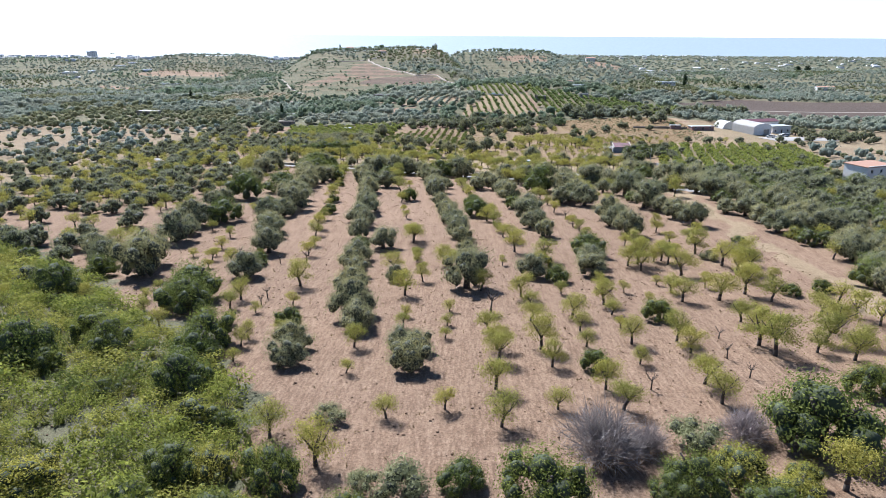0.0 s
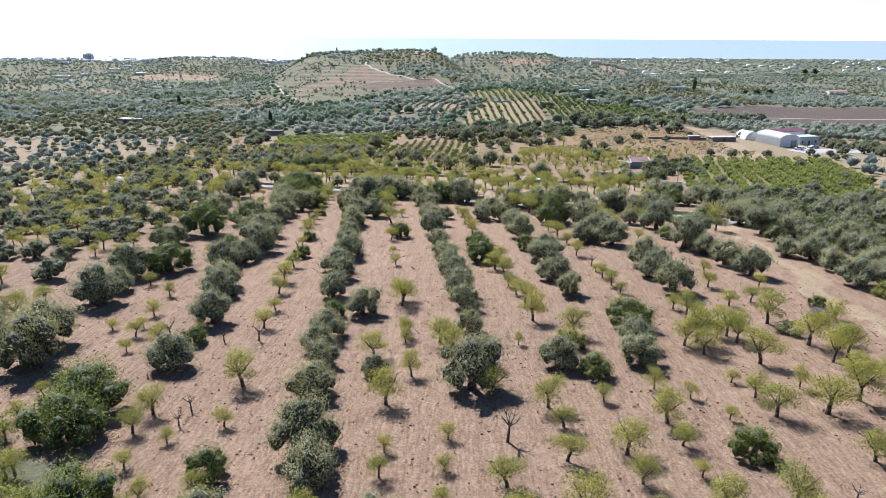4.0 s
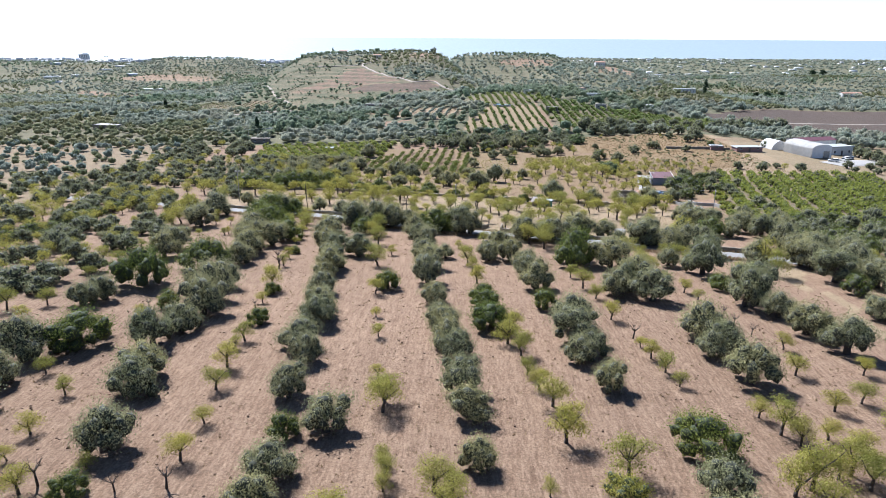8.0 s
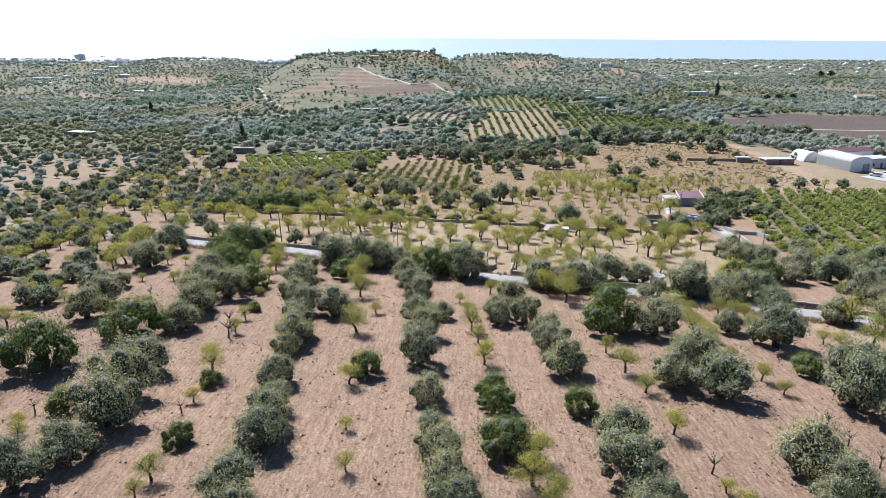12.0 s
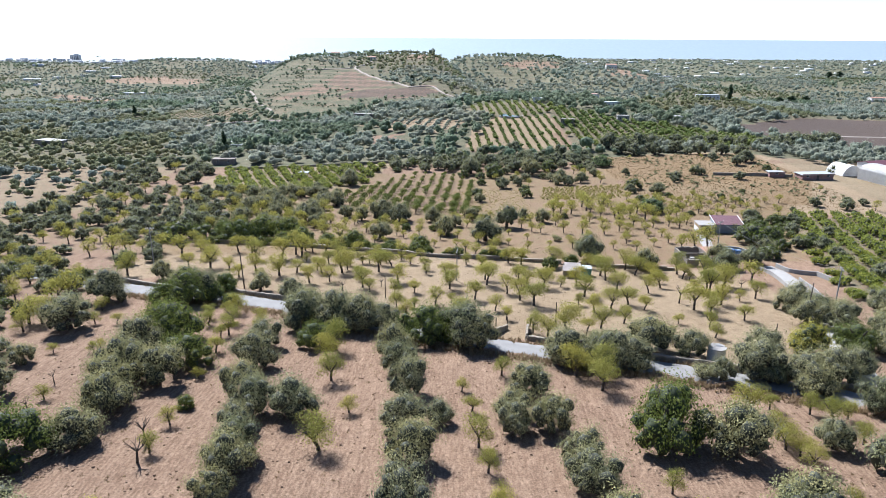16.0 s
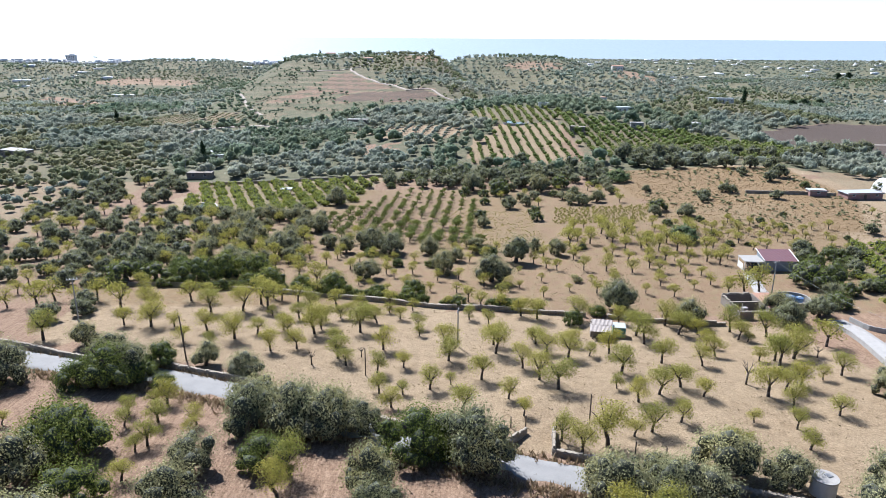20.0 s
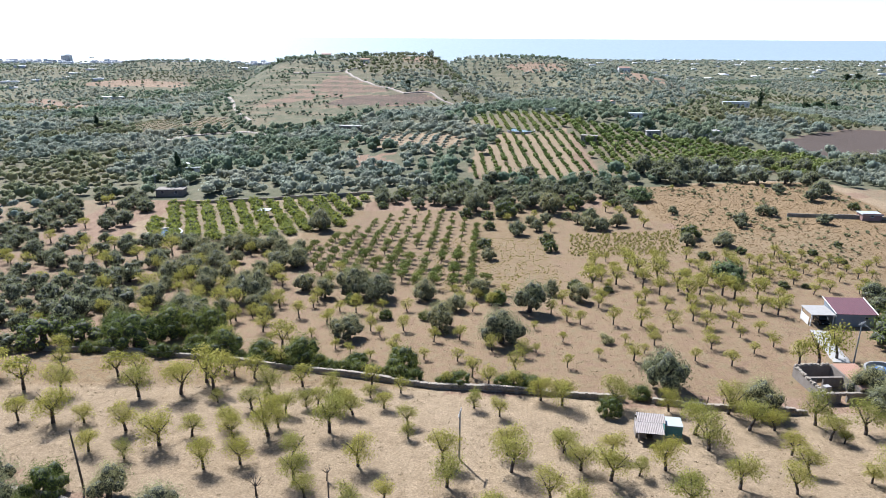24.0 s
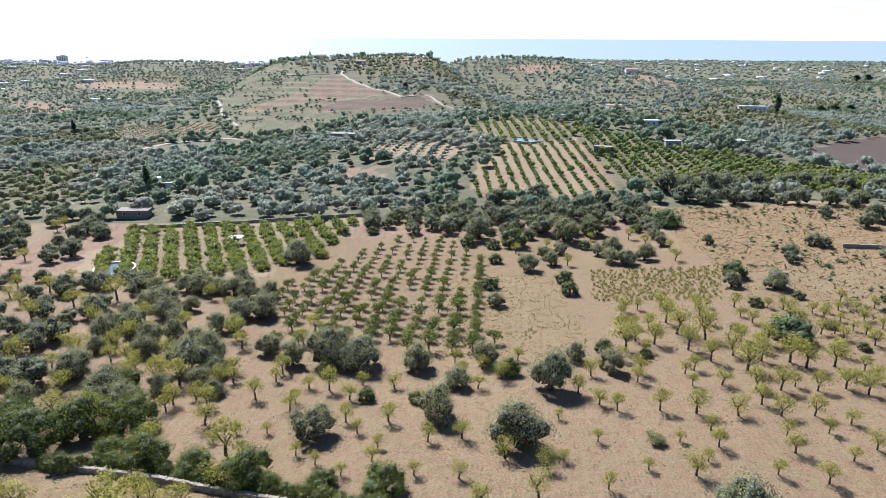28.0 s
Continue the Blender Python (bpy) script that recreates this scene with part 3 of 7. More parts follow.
def single(kind, x, y):
    """The trees that the flight passes nearest stand as things of their own; those further off are joined per kind."""
    if kind == "almond":
        return y < 259 and -64 < x < 60 and not (y < 130 and x > 52)
    if kind == "olive":
        return y < 384 and -60 < x < 78
    if kind == "carob":
        return y < 306 and -56 < x < 66
    if kind == "citrus":
        return (y < 280 and 0 < x < 98) or (-53 < x < 0 and y < 380)
    return y < 700


def plant(kind, group, places, note=""):
    """Set out trees of one kind: x, y and the crown's width in metres."""
    name, form, leaf, label, category, count, size, many = KINDS[kind]
    for x, y, w in places:
        PLANTED.append((x, y, w))
        if not single(kind, x, y):
            REST[kind].append((x, y, w))
            continue
        high = chance.uniform(0.88, 1.14) * (1.24 if kind == "olive" else 1.15 if kind == "carob" else 1.0)
        m = Matrix.Translation((x, y, gz(x, y) - 0.02)) @ pose(0, 0, 0, chance.uniform(-4, 4), chance.uniform(-4, 4), chance.uniform(0, 360))
        wide = chance.uniform(0.84, 1.14)
        ob = thing(name, m @ Matrix.Diagonal((w * wide, w * (1.98 - wide), w * high, 1)), label + note, category, group)
        trunk, crown = SHAPES[kind][chance.randrange(many)]
        if trunk:
            mesh_part("trunk", trunk, ob)
        if crown:
            mesh_part("crown" if kind != "dry" else "brushwood", crown, ob)


plant("carob", "orchard on the slope", [(7.0, 41.2, 7.5), (1.3, 43.4, 4.4), (31.4, 49.9, 10.5), (-19.2, 51.7, 3.2), (-32.6, 58.0, 3.5), (-25.5, 59.4, 6.6), (41.4, 59.6, 5.4), (-41.7, 64.4, 4.5), (15.8, 65.0, 3.5), (-44.9, 65.9, 7.9), (-27.1, 66.3, 6.2), (-37.4, 69.2, 6.2), (-27.1, 70.7, 7.2), (-41.0, 72.6, 5.7), (-19.2, 76.8, 4.3), (27.1, 80.7, 4.8), (-34.0, 83.3, 8.1), (-35.0, 89.0, 9.3), (-54.4, 89.6, 7.8), (16.9, 97.7, 4.3), (-30.8, 106.0, 3.8), (24.6, 114.0, 7.2), (-15.3, 116.3, 3.9), (-46.4, 138.0, 9.1), (6.7, 144.9, 7.1), (-25.7, 146.0, 3.6), (-40.8, 152.8, 4.5), (15.4, 153.1, 4.6)])
plant("carob", "orchard on the slope", [(6.2, 154.2, 4.7), (6.0, 157.6, 4.7), (-27.1, 159.5, 3.2), (-9.1, 162.8, 4.9), (-49.4, 164.0, 10.5), (45.4, 164.1, 4.9), (-43.2, 175.0, 10.5), (24.8, 180.2, 10.5), (-29.5, 187.2, 2.7), (-33.7, 199.8, 7.7)])
plant("shrub", "orchard on the slope", [(-2.8, 42.1, 5.4), (-6.2, 42.7, 3.6), (20.8, 49.5, 5.6), (-10.2, 53.4, 3.8), (44.7, 111.7, 4.2), (34.7, 197.6, 4.2)])
plant("almond", "orchard on the slope", [(30.1, 43.4, 4.9), (-14.3, 44.4, 2.8), (-10.2, 46.1, 4.5), (-14.9, 50.4, 4.2), (5.0, 52.7, 4.3), (-5.3, 54.0, 3.0), (0.0, 55.8, 2.7), (10.5, 56.0, 3.0), (16.6, 56.1, 3.8), (26.3, 57.5, 4.3), (5.0, 60.1, 4.0), (15.9, 60.3, 3.6), (26.2, 61.8, 4.1), (-10.3, 63.7, 2.1), (11.4, 65.7, 3.5), (-22.9, 66.4, 2.2), (21.0, 66.6, 2.7), (5.8, 67.0, 4.0), (36.8, 69.3, 5.5), (27.6, 69.9, 4.1), (42.0, 70.3, 3.7), (5.8, 70.6, 3.8), (-10.4, 70.7, 3.2), (10.9, 70.7, 4.8), (-23.3, 70.8, 2.6), (16.2, 71.5, 2.6), (48.2, 72.1, 3.8), (36.3, 72.3, 5.6)])
plant("almond", "orchard on the slope", [(21.6, 72.4, 4.0), (-23.2, 73.2, 2.4), (27.1, 73.3, 4.4), (0.0, 73.7, 2.0), (-19.5, 74.6, 2.4), (5.3, 75.9, 3.9), (16.4, 76.6, 3.2), (47.4, 76.6, 5.5), (-35.2, 77.0, 2.9), (-5.2, 77.1, 2.5), (21.6, 77.6, 2.0), (-26.7, 78.1, 2.2), (0.2, 78.2, 2.2), (39.2, 79.0, 3.7), (10.8, 79.9, 3.4), (37.6, 80.4, 4.1), (16.2, 81.0, 4.6), (-5.1, 81.1, 2.0), (-36.2, 81.6, 2.0), (-24.8, 82.4, 2.0), (-39.5, 82.6, 2.4), (21.7, 82.8, 3.1), (0.5, 83.5, 2.4), (-28.7, 84.2, 3.3), (-20.6, 85.4, 2.4), (11.5, 86.1, 2.9), (-41.0, 86.8, 2.1), (21.6, 86.9, 4.6)])
plant("almond", "orchard on the slope", [(27.9, 87.7, 2.0), (-28.3, 87.8, 3.8), (32.8, 88.4, 4.7), (38.2, 89.2, 5.6), (10.6, 90.0, 4.3), (-5.8, 90.3, 4.8), (16.5, 91.5, 2.6), (-41.2, 91.6, 2.0), (43.0, 92.1, 5.3), (25.7, 92.4, 2.2), (32.5, 92.6, 3.6), (5.1, 92.7, 4.5), (-21.4, 94.3, 5.1), (22.6, 94.6, 2.8), (38.3, 95.0, 2.8), (31.5, 96.4, 2.0), (-3.5, 97.2, 3.3), (37.0, 101.6, 5.0), (-8.2, 102.4, 4.0), (-38.1, 103.5, 2.1), (48.4, 103.8, 5.1), (31.4, 104.3, 4.1), (0.8, 104.5, 4.1), (-35.2, 106.4, 3.4), (1.0, 106.6, 3.4), (9.3, 106.8, 2.0), (30.0, 107.2, 4.8), (-4.8, 107.3, 2.4)])
plant("almond", "orchard on the slope", [(-0.5, 107.4, 4.2), (45.7, 107.6, 5.6), (31.8, 108.0, 5.2), (36.9, 108.1, 4.2), (-39.2, 108.5, 2.7), (-4.8, 109.4, 2.7), (35.0, 109.7, 3.2), (16.7, 109.9, 4.9), (-31.5, 110.3, 2.2), (36.5, 110.4, 4.4), (-43.1, 110.6, 2.2), (-39.4, 111.5, 2.0), (-5.2, 111.7, 2.2), (-23.7, 111.8, 3.4), (-57.2, 113.6, 5.2), (39.7, 114.4, 3.1), (43.9, 115.1, 5.6), (34.6, 115.4, 3.5), (12.1, 115.4, 4.7), (-40.0, 116.2, 3.2), (37.8, 116.5, 2.8), (33.6, 117.4, 4.4), (-23.8, 118.5, 2.9), (-57.0, 119.8, 3.6), (32.9, 120.8, 3.0), (-6.1, 121.2, 4.7), (41.5, 122.2, 3.0), (11.9, 122.8, 4.4)])
plant("almond", "orchard on the slope", [(-6.2, 123.8, 4.4), (-41.1, 124.5, 2.7), (-25.1, 126.0, 3.6), (10.9, 126.7, 3.2), (27.0, 127.8, 2.3), (-46.2, 129.8, 2.9), (-7.4, 129.9, 2.0), (10.0, 130.3, 2.9), (41.6, 130.9, 3.4), (49.7, 131.1, 2.9), (26.5, 131.4, 3.4), (-25.6, 131.8, 3.9), (25.9, 135.3, 3.0), (9.9, 135.8, 3.6), (-26.2, 137.3, 2.0), (43.7, 138.3, 2.6), (25.5, 138.7, 2.0), (8.5, 139.5, 4.4), (-25.8, 139.8, 3.3), (-8.5, 141.4, 2.6), (9.5, 143.2, 3.9), (-59.3, 146.9, 2.9), (-42.4, 147.3, 2.1), (24.0, 148.6, 3.4), (-43.3, 149.0, 2.1), (-9.6, 149.1, 2.1), (-59.1, 153.0, 3.1), (-27.5, 155.1, 2.3)])
plant("almond", "orchard on the slope", [(39.7, 158.0, 2.4), (23.9, 158.4, 3.3), (-10.8, 159.9, 3.4), (38.8, 161.8, 3.0), (-27.8, 162.5, 4.7), (22.9, 163.9, 4.1), (5.6, 166.2, 3.7), (-60.4, 168.5, 2.8), (37.9, 168.9, 2.0), (22.0, 170.5, 2.7), (54.2, 172.3, 3.3), (58.5, 172.4, 5.6), (5.1, 173.8, 3.0), (53.0, 174.4, 2.3), (37.5, 175.3, 3.5), (-29.4, 177.0, 2.8), (37.3, 177.4, 2.9), (-12.2, 177.8, 5.2), (4.4, 178.7, 4.1), (36.5, 178.8, 3.7), (45.3, 180.0, 3.0), (36.7, 181.0, 3.6), (61.1, 181.6, 4.9), (-29.7, 183.0, 2.6), (44.8, 184.9, 4.0), (46.9, 185.8, 2.7), (-10.3, 186.5, 2.7), (4.0, 186.8, 2.7)])
plant("almond", "orchard on the slope", [(36.0, 186.8, 5.0), (43.2, 187.0, 3.2), (39.1, 188.2, 2.3), (-47.2, 189.1, 2.4), (2.9, 192.4, 2.4), (20.5, 193.1, 5.6), (-13.8, 195.2, 4.5), (-31.0, 195.6, 2.0), (8.2, 197.3, 3.1), (21.1, 197.3, 5.6), (18.0, 197.5, 5.2), (-15.3, 202.1, 4.4), (-54.5, 204.0, 2.0), (-48.9, 204.2, 2.2), (-31.7, 204.6, 3.4)])
plant("yellow", "orchard on the slope", [(27.1, 44.0, 3.2), (22.6, 44.7, 5.6), (15.6, 106.5, 4.2)])
plant("dry", "orchard on the slope", [(12.7, 47.4, 8.6), (25.4, 50.6, 6.2), (16.4, 48.4, 5.0), (51.3, 116.5, 4.4)])
plant("bare", "orchard on the slope", [(-19.4, 53.2, 1.5), (-20.2, 59.5, 1.5), (20.4, 60.4, 1.5), (31.4, 63.3, 1.5), (31.1, 68.4, 1.5), (32.4, 74.3, 1.5), (5.9, 83.0, 2.9), (-24.9, 85.5, 1.5), (-24.8, 88.5, 1.5), (-27.4, 106.9, 1.5), (-23.2, 107.4, 2.1), (-34.3, 107.6, 2.1), (25.3, 141.6, 1.7), (41.5, 142.8, 1.5), (40.8, 146.8, 1.5), (40.7, 150.7, 1.5), (-43.5, 152.1, 1.5), (-27.8, 152.4, 1.5), (-29.8, 175.0, 2.3), (-30.8, 179.2, 2.2), (-47.1, 185.8, 1.5), (-48.5, 193.6, 1.5)])
plant("olive", "orchard on the slope", [(-3.9, 64.6, 5.1), (-16.8, 65.8, 4.6), (-3.0, 69.8, 3.4), (-17.3, 70.2, 4.7), (-5.0, 70.2, 3.8), (-10.9, 77.0, 5.9), (-12.1, 81.2, 6.3), (-13.3, 92.0, 5.6), (3.0, 94.1, 7.5), (-7.4, 97.1, 3.5), (-30.8, 99.1, 6.2), (-46.9, 99.1, 8.0), (13.0, 100.1, 5.1), (-14.0, 100.4, 4.4), (23.1, 101.3, 5.6), (-15.3, 104.4, 4.9), (-48.3, 105.2, 8.0), (23.9, 106.6, 5.6), (-14.8, 108.8, 5.6), (3.5, 111.1, 4.1), (-30.9, 113.6, 6.3), (-11.3, 117.4, 5.7), (3.0, 120.2, 5.3), (-50.1, 121.3, 8.0), (-16.6, 124.5, 5.2), (-33.8, 125.1, 6.6), (2.3, 125.9, 6.1), (-49.6, 126.8, 5.0)])
plant("olive", "orchard on the slope", [(18.9, 127.2, 4.8), (35.5, 128.9, 6.7), (-34.2, 129.3, 6.1), (-16.5, 133.6, 4.8), (-50.7, 133.6, 7.3), (16.9, 134.0, 4.5), (1.8, 135.6, 4.9), (33.5, 136.0, 4.6), (18.4, 136.1, 5.2), (51.0, 137.0, 6.2), (-18.2, 137.6, 6.1), (-37.0, 137.9, 6.5), (36.1, 137.9, 5.3), (0.7, 139.2, 5.4), (17.5, 140.1, 7.2), (34.9, 142.2, 7.4), (-0.0, 143.0, 5.4), (-35.3, 143.1, 6.0), (49.4, 143.8, 6.8), (17.9, 145.1, 6.3), (-17.4, 145.5, 6.0), (-0.5, 147.9, 4.3), (-17.5, 149.1, 5.7), (-34.6, 149.5, 7.7), (63.1, 150.0, 5.2), (48.6, 150.3, 5.7), (-53.9, 153.1, 5.0), (-18.0, 153.7, 4.4)])
plant("olive", "orchard on the slope", [(45.8, 155.4, 7.7), (-1.3, 155.4, 5.1), (-51.8, 155.9, 5.2), (-35.6, 156.4, 7.6), (32.4, 157.5, 7.4), (48.3, 159.4, 8.0), (-19.2, 160.2, 5.4), (27.6, 160.6, 6.3), (-68.6, 161.3, 6.6), (-35.9, 162.9, 7.3), (15.2, 163.4, 6.4), (29.9, 163.7, 5.9), (-65.1, 164.8, 6.2), (32.0, 165.6, 6.8), (72.2, 165.6, 7.2), (-2.7, 166.6, 6.2), (67.0, 168.9, 8.0), (-20.3, 169.1, 4.4), (14.6, 170.9, 5.7), (-19.9, 173.2, 6.2), (46.0, 173.5, 8.0), (73.2, 174.7, 7.7), (14.5, 174.8, 5.5), (-2.8, 175.3, 6.4), (-20.4, 176.6, 5.2), (30.6, 177.8, 8.0), (-38.1, 178.7, 6.7), (41.6, 179.2, 5.0)])
plant("olive", "orchard on the slope", [(-21.6, 181.2, 4.7), (8.6, 182.4, 4.8), (12.7, 182.5, 5.4), (-3.9, 182.7, 6.1), (-53.7, 182.9, 7.1), (0.3, 184.0, 3.9), (8.4, 185.4, 4.7), (-38.0, 185.7, 7.0), (-21.6, 186.0, 5.7), (-16.6, 186.1, 7.1), (-39.6, 189.8, 6.6), (-54.4, 190.0, 6.6), (-23.7, 190.3, 5.9), (-3.8, 191.2, 5.7), (11.5, 191.4, 6.1), (-35.8, 194.3, 7.3), (46.3, 194.6, 6.6), (-40.9, 194.9, 7.3), (50.4, 195.8, 7.1), (41.9, 197.2, 8.0), (55.2, 198.0, 5.5), (-5.3, 198.3, 5.8), (-24.8, 199.7, 6.7), (-56.4, 200.2, 4.4), (18.0, 201.6, 7.3), (24.0, 201.7, 6.9), (44.3, 202.2, 6.2), (-6.2, 203.5, 6.1)])
plant("olive", "orchard on the slope", [(35.1, 204.8, 5.9), (21.7, 204.9, 5.0), (-42.3, 204.9, 7.7)])
plant("almond", "straw field", [(-48.3, 205.2, 2.0), (-14.9, 206.0, 5.1), (-32.9, 210.4, 2.9), (16.2, 211.1, 4.5), (-32.1, 211.7, 3.7), (41.8, 212.1, 3.3), (33.4, 212.4, 2.9), (19.4, 212.7, 5.4), (35.4, 213.2, 2.1), (14.3, 213.6, 3.8), (-28.3, 214.4, 2.6), (22.9, 214.8, 3.0), (-65.0, 215.9, 5.6), (-62.9, 216.0, 5.6), (25.3, 216.0, 4.4), (-36.7, 216.1, 3.1), (-54.7, 216.2, 2.5), (-51.3, 216.3, 2.3), (-28.4, 216.8, 3.2), (42.7, 216.9, 3.1), (-33.1, 217.1, 4.0), (29.5, 218.4, 3.6), (38.3, 218.5, 2.3), (-37.5, 219.1, 3.2), (10.7, 219.8, 2.8), (3.1, 220.5, 4.7), (49.8, 220.6, 3.7), (-5.7, 221.6, 3.3)])
plant("almond", "straw field", [(-35.3, 221.8, 2.6), (-33.9, 221.9, 4.0), (45.0, 222.4, 3.8), (-56.7, 222.6, 3.3), (25.9, 224.0, 4.4), (9.2, 224.3, 3.4), (-4.5, 225.3, 2.5), (-7.6, 225.5, 3.5), (34.8, 225.6, 3.5), (43.4, 225.9, 5.4), (29.2, 226.2, 5.0), (-65.9, 226.6, 5.6), (-1.0, 226.8, 4.0), (16.1, 227.3, 5.6), (46.5, 227.7, 4.0), (24.0, 227.8, 2.5), (-64.8, 228.1, 5.6), (1.8, 228.4, 2.0), (32.8, 228.6, 4.6), (49.3, 229.1, 4.6), (6.0, 230.0, 4.2), (14.0, 230.3, 4.7), (53.6, 231.6, 2.6), (-8.5, 232.0, 3.7), (26.0, 233.2, 5.4), (57.2, 233.4, 4.3), (-4.9, 233.8, 3.3), (12.1, 234.3, 4.4)])
plant("almond", "straw field", [(-13.2, 234.4, 3.3), (1.5, 236.5, 5.0), (38.7, 236.6, 3.9), (-14.8, 236.9, 4.5), (50.2, 237.1, 5.6), (32.9, 237.3, 4.5), (19.3, 238.3, 5.1), (48.1, 239.1, 2.9), (50.5, 239.2, 4.6), (-25.3, 239.4, 4.0), (22.7, 239.5, 2.9), (8.6, 239.6, 5.2), (-8.4, 240.3, 4.6), (16.4, 240.3, 4.4), (53.9, 240.4, 5.6), (-21.6, 240.5, 4.1), (26.0, 240.8, 4.7), (42.2, 241.0, 3.5), (1.0, 241.1, 4.4), (-35.0, 241.4, 3.1), (-16.1, 242.3, 4.0), (-39.8, 242.9, 3.6), (-61.7, 243.0, 5.6), (55.5, 243.2, 5.6), (8.5, 243.3, 4.5), (20.6, 244.0, 3.6), (15.2, 244.2, 4.2), (-32.2, 244.3, 5.6)])
plant("almond", "straw field", [(42.5, 245.5, 3.7), (32.8, 246.0, 5.6), (14.9, 246.0, 2.8), (62.0, 246.1, 5.6), (-24.1, 246.2, 3.8), (-29.2, 246.6, 3.7), (-3.2, 246.7, 2.5), (-20.1, 246.8, 5.6), (-12.8, 247.7, 5.3), (-37.8, 247.9, 4.4), (-25.4, 248.2, 3.8), (50.6, 248.7, 2.5), (-19.3, 248.8, 3.4), (-47.6, 249.5, 5.6), (-43.8, 249.7, 3.4), (49.5, 249.8, 3.9), (-52.2, 249.9, 3.8), (-3.4, 250.0, 3.0), (32.6, 250.1, 5.6), (54.8, 251.3, 5.6), (40.2, 251.8, 5.2), (43.6, 252.1, 3.9), (-10.6, 252.5, 3.5), (-19.3, 252.7, 3.9), (8.3, 252.9, 3.1), (-13.0, 253.4, 3.9), (49.7, 253.8, 5.3), (-24.0, 253.8, 4.0)])
plant("almond", "straw field", [(-15.4, 254.1, 3.3), (-6.8, 254.5, 3.3), (-17.0, 254.5, 3.1), (5.1, 255.0, 3.1), (-29.0, 255.6, 2.7), (-22.3, 255.9, 2.6), (-12.0, 256.1, 2.7), (39.4, 256.5, 5.6), (31.3, 256.5, 3.7), (17.0, 256.7, 5.3), (-40.2, 257.1, 5.3), (24.5, 257.4, 5.4), (-8.9, 257.6, 2.7), (-51.1, 257.7, 5.6), (14.3, 258.0, 4.3), (-34.9, 258.1, 5.6), (-22.7, 258.5, 4.8), (-14.2, 258.6, 3.8), (-57.0, 259.0, 5.6), (-30.7, 259.0, 5.6), (-4.9, 259.2, 2.8), (-72.6, 260.0, 5.6), (-18.8, 260.9, 4.2), (10.9, 261.0, 3.3), (-9.1, 261.3, 3.9), (7.4, 261.6, 3.4), (-32.7, 262.0, 5.6)])
plant("olive", "trees along the road", [(-25.2, 206.4, 6.0), (29.9, 206.7, 8.0), (4.4, 208.3, 8.0), (-57.3, 213.7, 8.0), (-8.4, 214.8, 5.7), (-12.6, 214.8, 8.0), (-16.9, 215.2, 8.0), (-21.2, 215.5, 7.7), (-12.2, 215.8, 7.0), (62.8, 216.3, 6.6), (-15.9, 216.3, 8.0), (-21.4, 218.5, 8.0), (58.9, 218.7, 6.2)])
plant("carob", "trees along the road", [(60.1, 207.4, 7.2), (-18.3, 207.9, 6.6), (-39.5, 209.6, 10.5), (-40.4, 209.8, 10.5), (-2.2, 210.0, 9.3)])
plant("yellow", "trees along the road", [(53.5, 207.6, 7.1)])
plant("carob", "straw field", [(-47.6, 226.9, 6.8), (-36.5, 227.1, 3.4), (-43.7, 227.4, 9.1), (-40.2, 229.0, 5.4), (-39.5, 233.8, 5.7), (23.0, 254.4, 4.0)])
plant("olive", "straw field", [(-58.1, 227.4, 8.0), (61.7, 227.6, 7.2), (-26.5, 230.8, 5.9), (-33.1, 233.9, 4.9), (-47.0, 235.3, 6.6), (-53.8, 240.7, 5.2), (44.1, 257.0, 6.6), (61.6, 257.8, 6.4), (68.2, 260.4, 6.4)])
plant("bare", "straw field", [(42.1, 229.7, 3.0), (-18.2, 234.6, 2.0), (-11.4, 237.4, 1.5), (57.7, 240.8, 1.7)])
plant("olive", "field behind the stone wall", [(61.3, 262.0, 5.9), (33.1, 263.5, 8.0), (89.0, 270.6, 4.4), (10.4, 279.1, 7.8), (-15.2, 280.5, 6.3), (0.3, 285.5, 6.2), (-65.1, 286.3, 8.0), (-47.4, 291.5, 7.0), (17.0, 294.8, 7.4), (-63.5, 294.9, 4.6), (-60.6, 295.4, 6.8), (-55.4, 297.1, 6.0), (-56.5, 300.5, 5.3), (-38.5, 300.7, 7.7), (27.7, 301.5, 4.8), (-12.1, 302.3, 8.0), (-3.1, 302.4, 5.8), (-23.1, 303.2, 4.9), (-36.6, 304.0, 6.9), (-16.9, 304.4, 7.9), (-68.1, 308.5, 5.7), (-49.1, 310.9, 5.2), (-66.9, 313.1, 6.4), (-58.0, 313.3, 5.9), (-46.4, 314.1, 4.8), (-75.7, 316.1, 4.9), (-54.5, 316.6, 5.5), (-37.4, 324.3, 5.8)])
plant("olive", "field behind the stone wall", [(-75.3, 324.4, 5.2), (-65.7, 324.6, 5.8), (-51.7, 324.9, 6.4), (11.5, 332.3, 4.3), (-83.7, 334.9, 5.7), (-42.6, 337.8, 6.4), (-78.7, 338.7, 5.8), (70.4, 339.0, 5.7), (-63.4, 339.2, 5.2), (-50.3, 339.5, 6.5)])
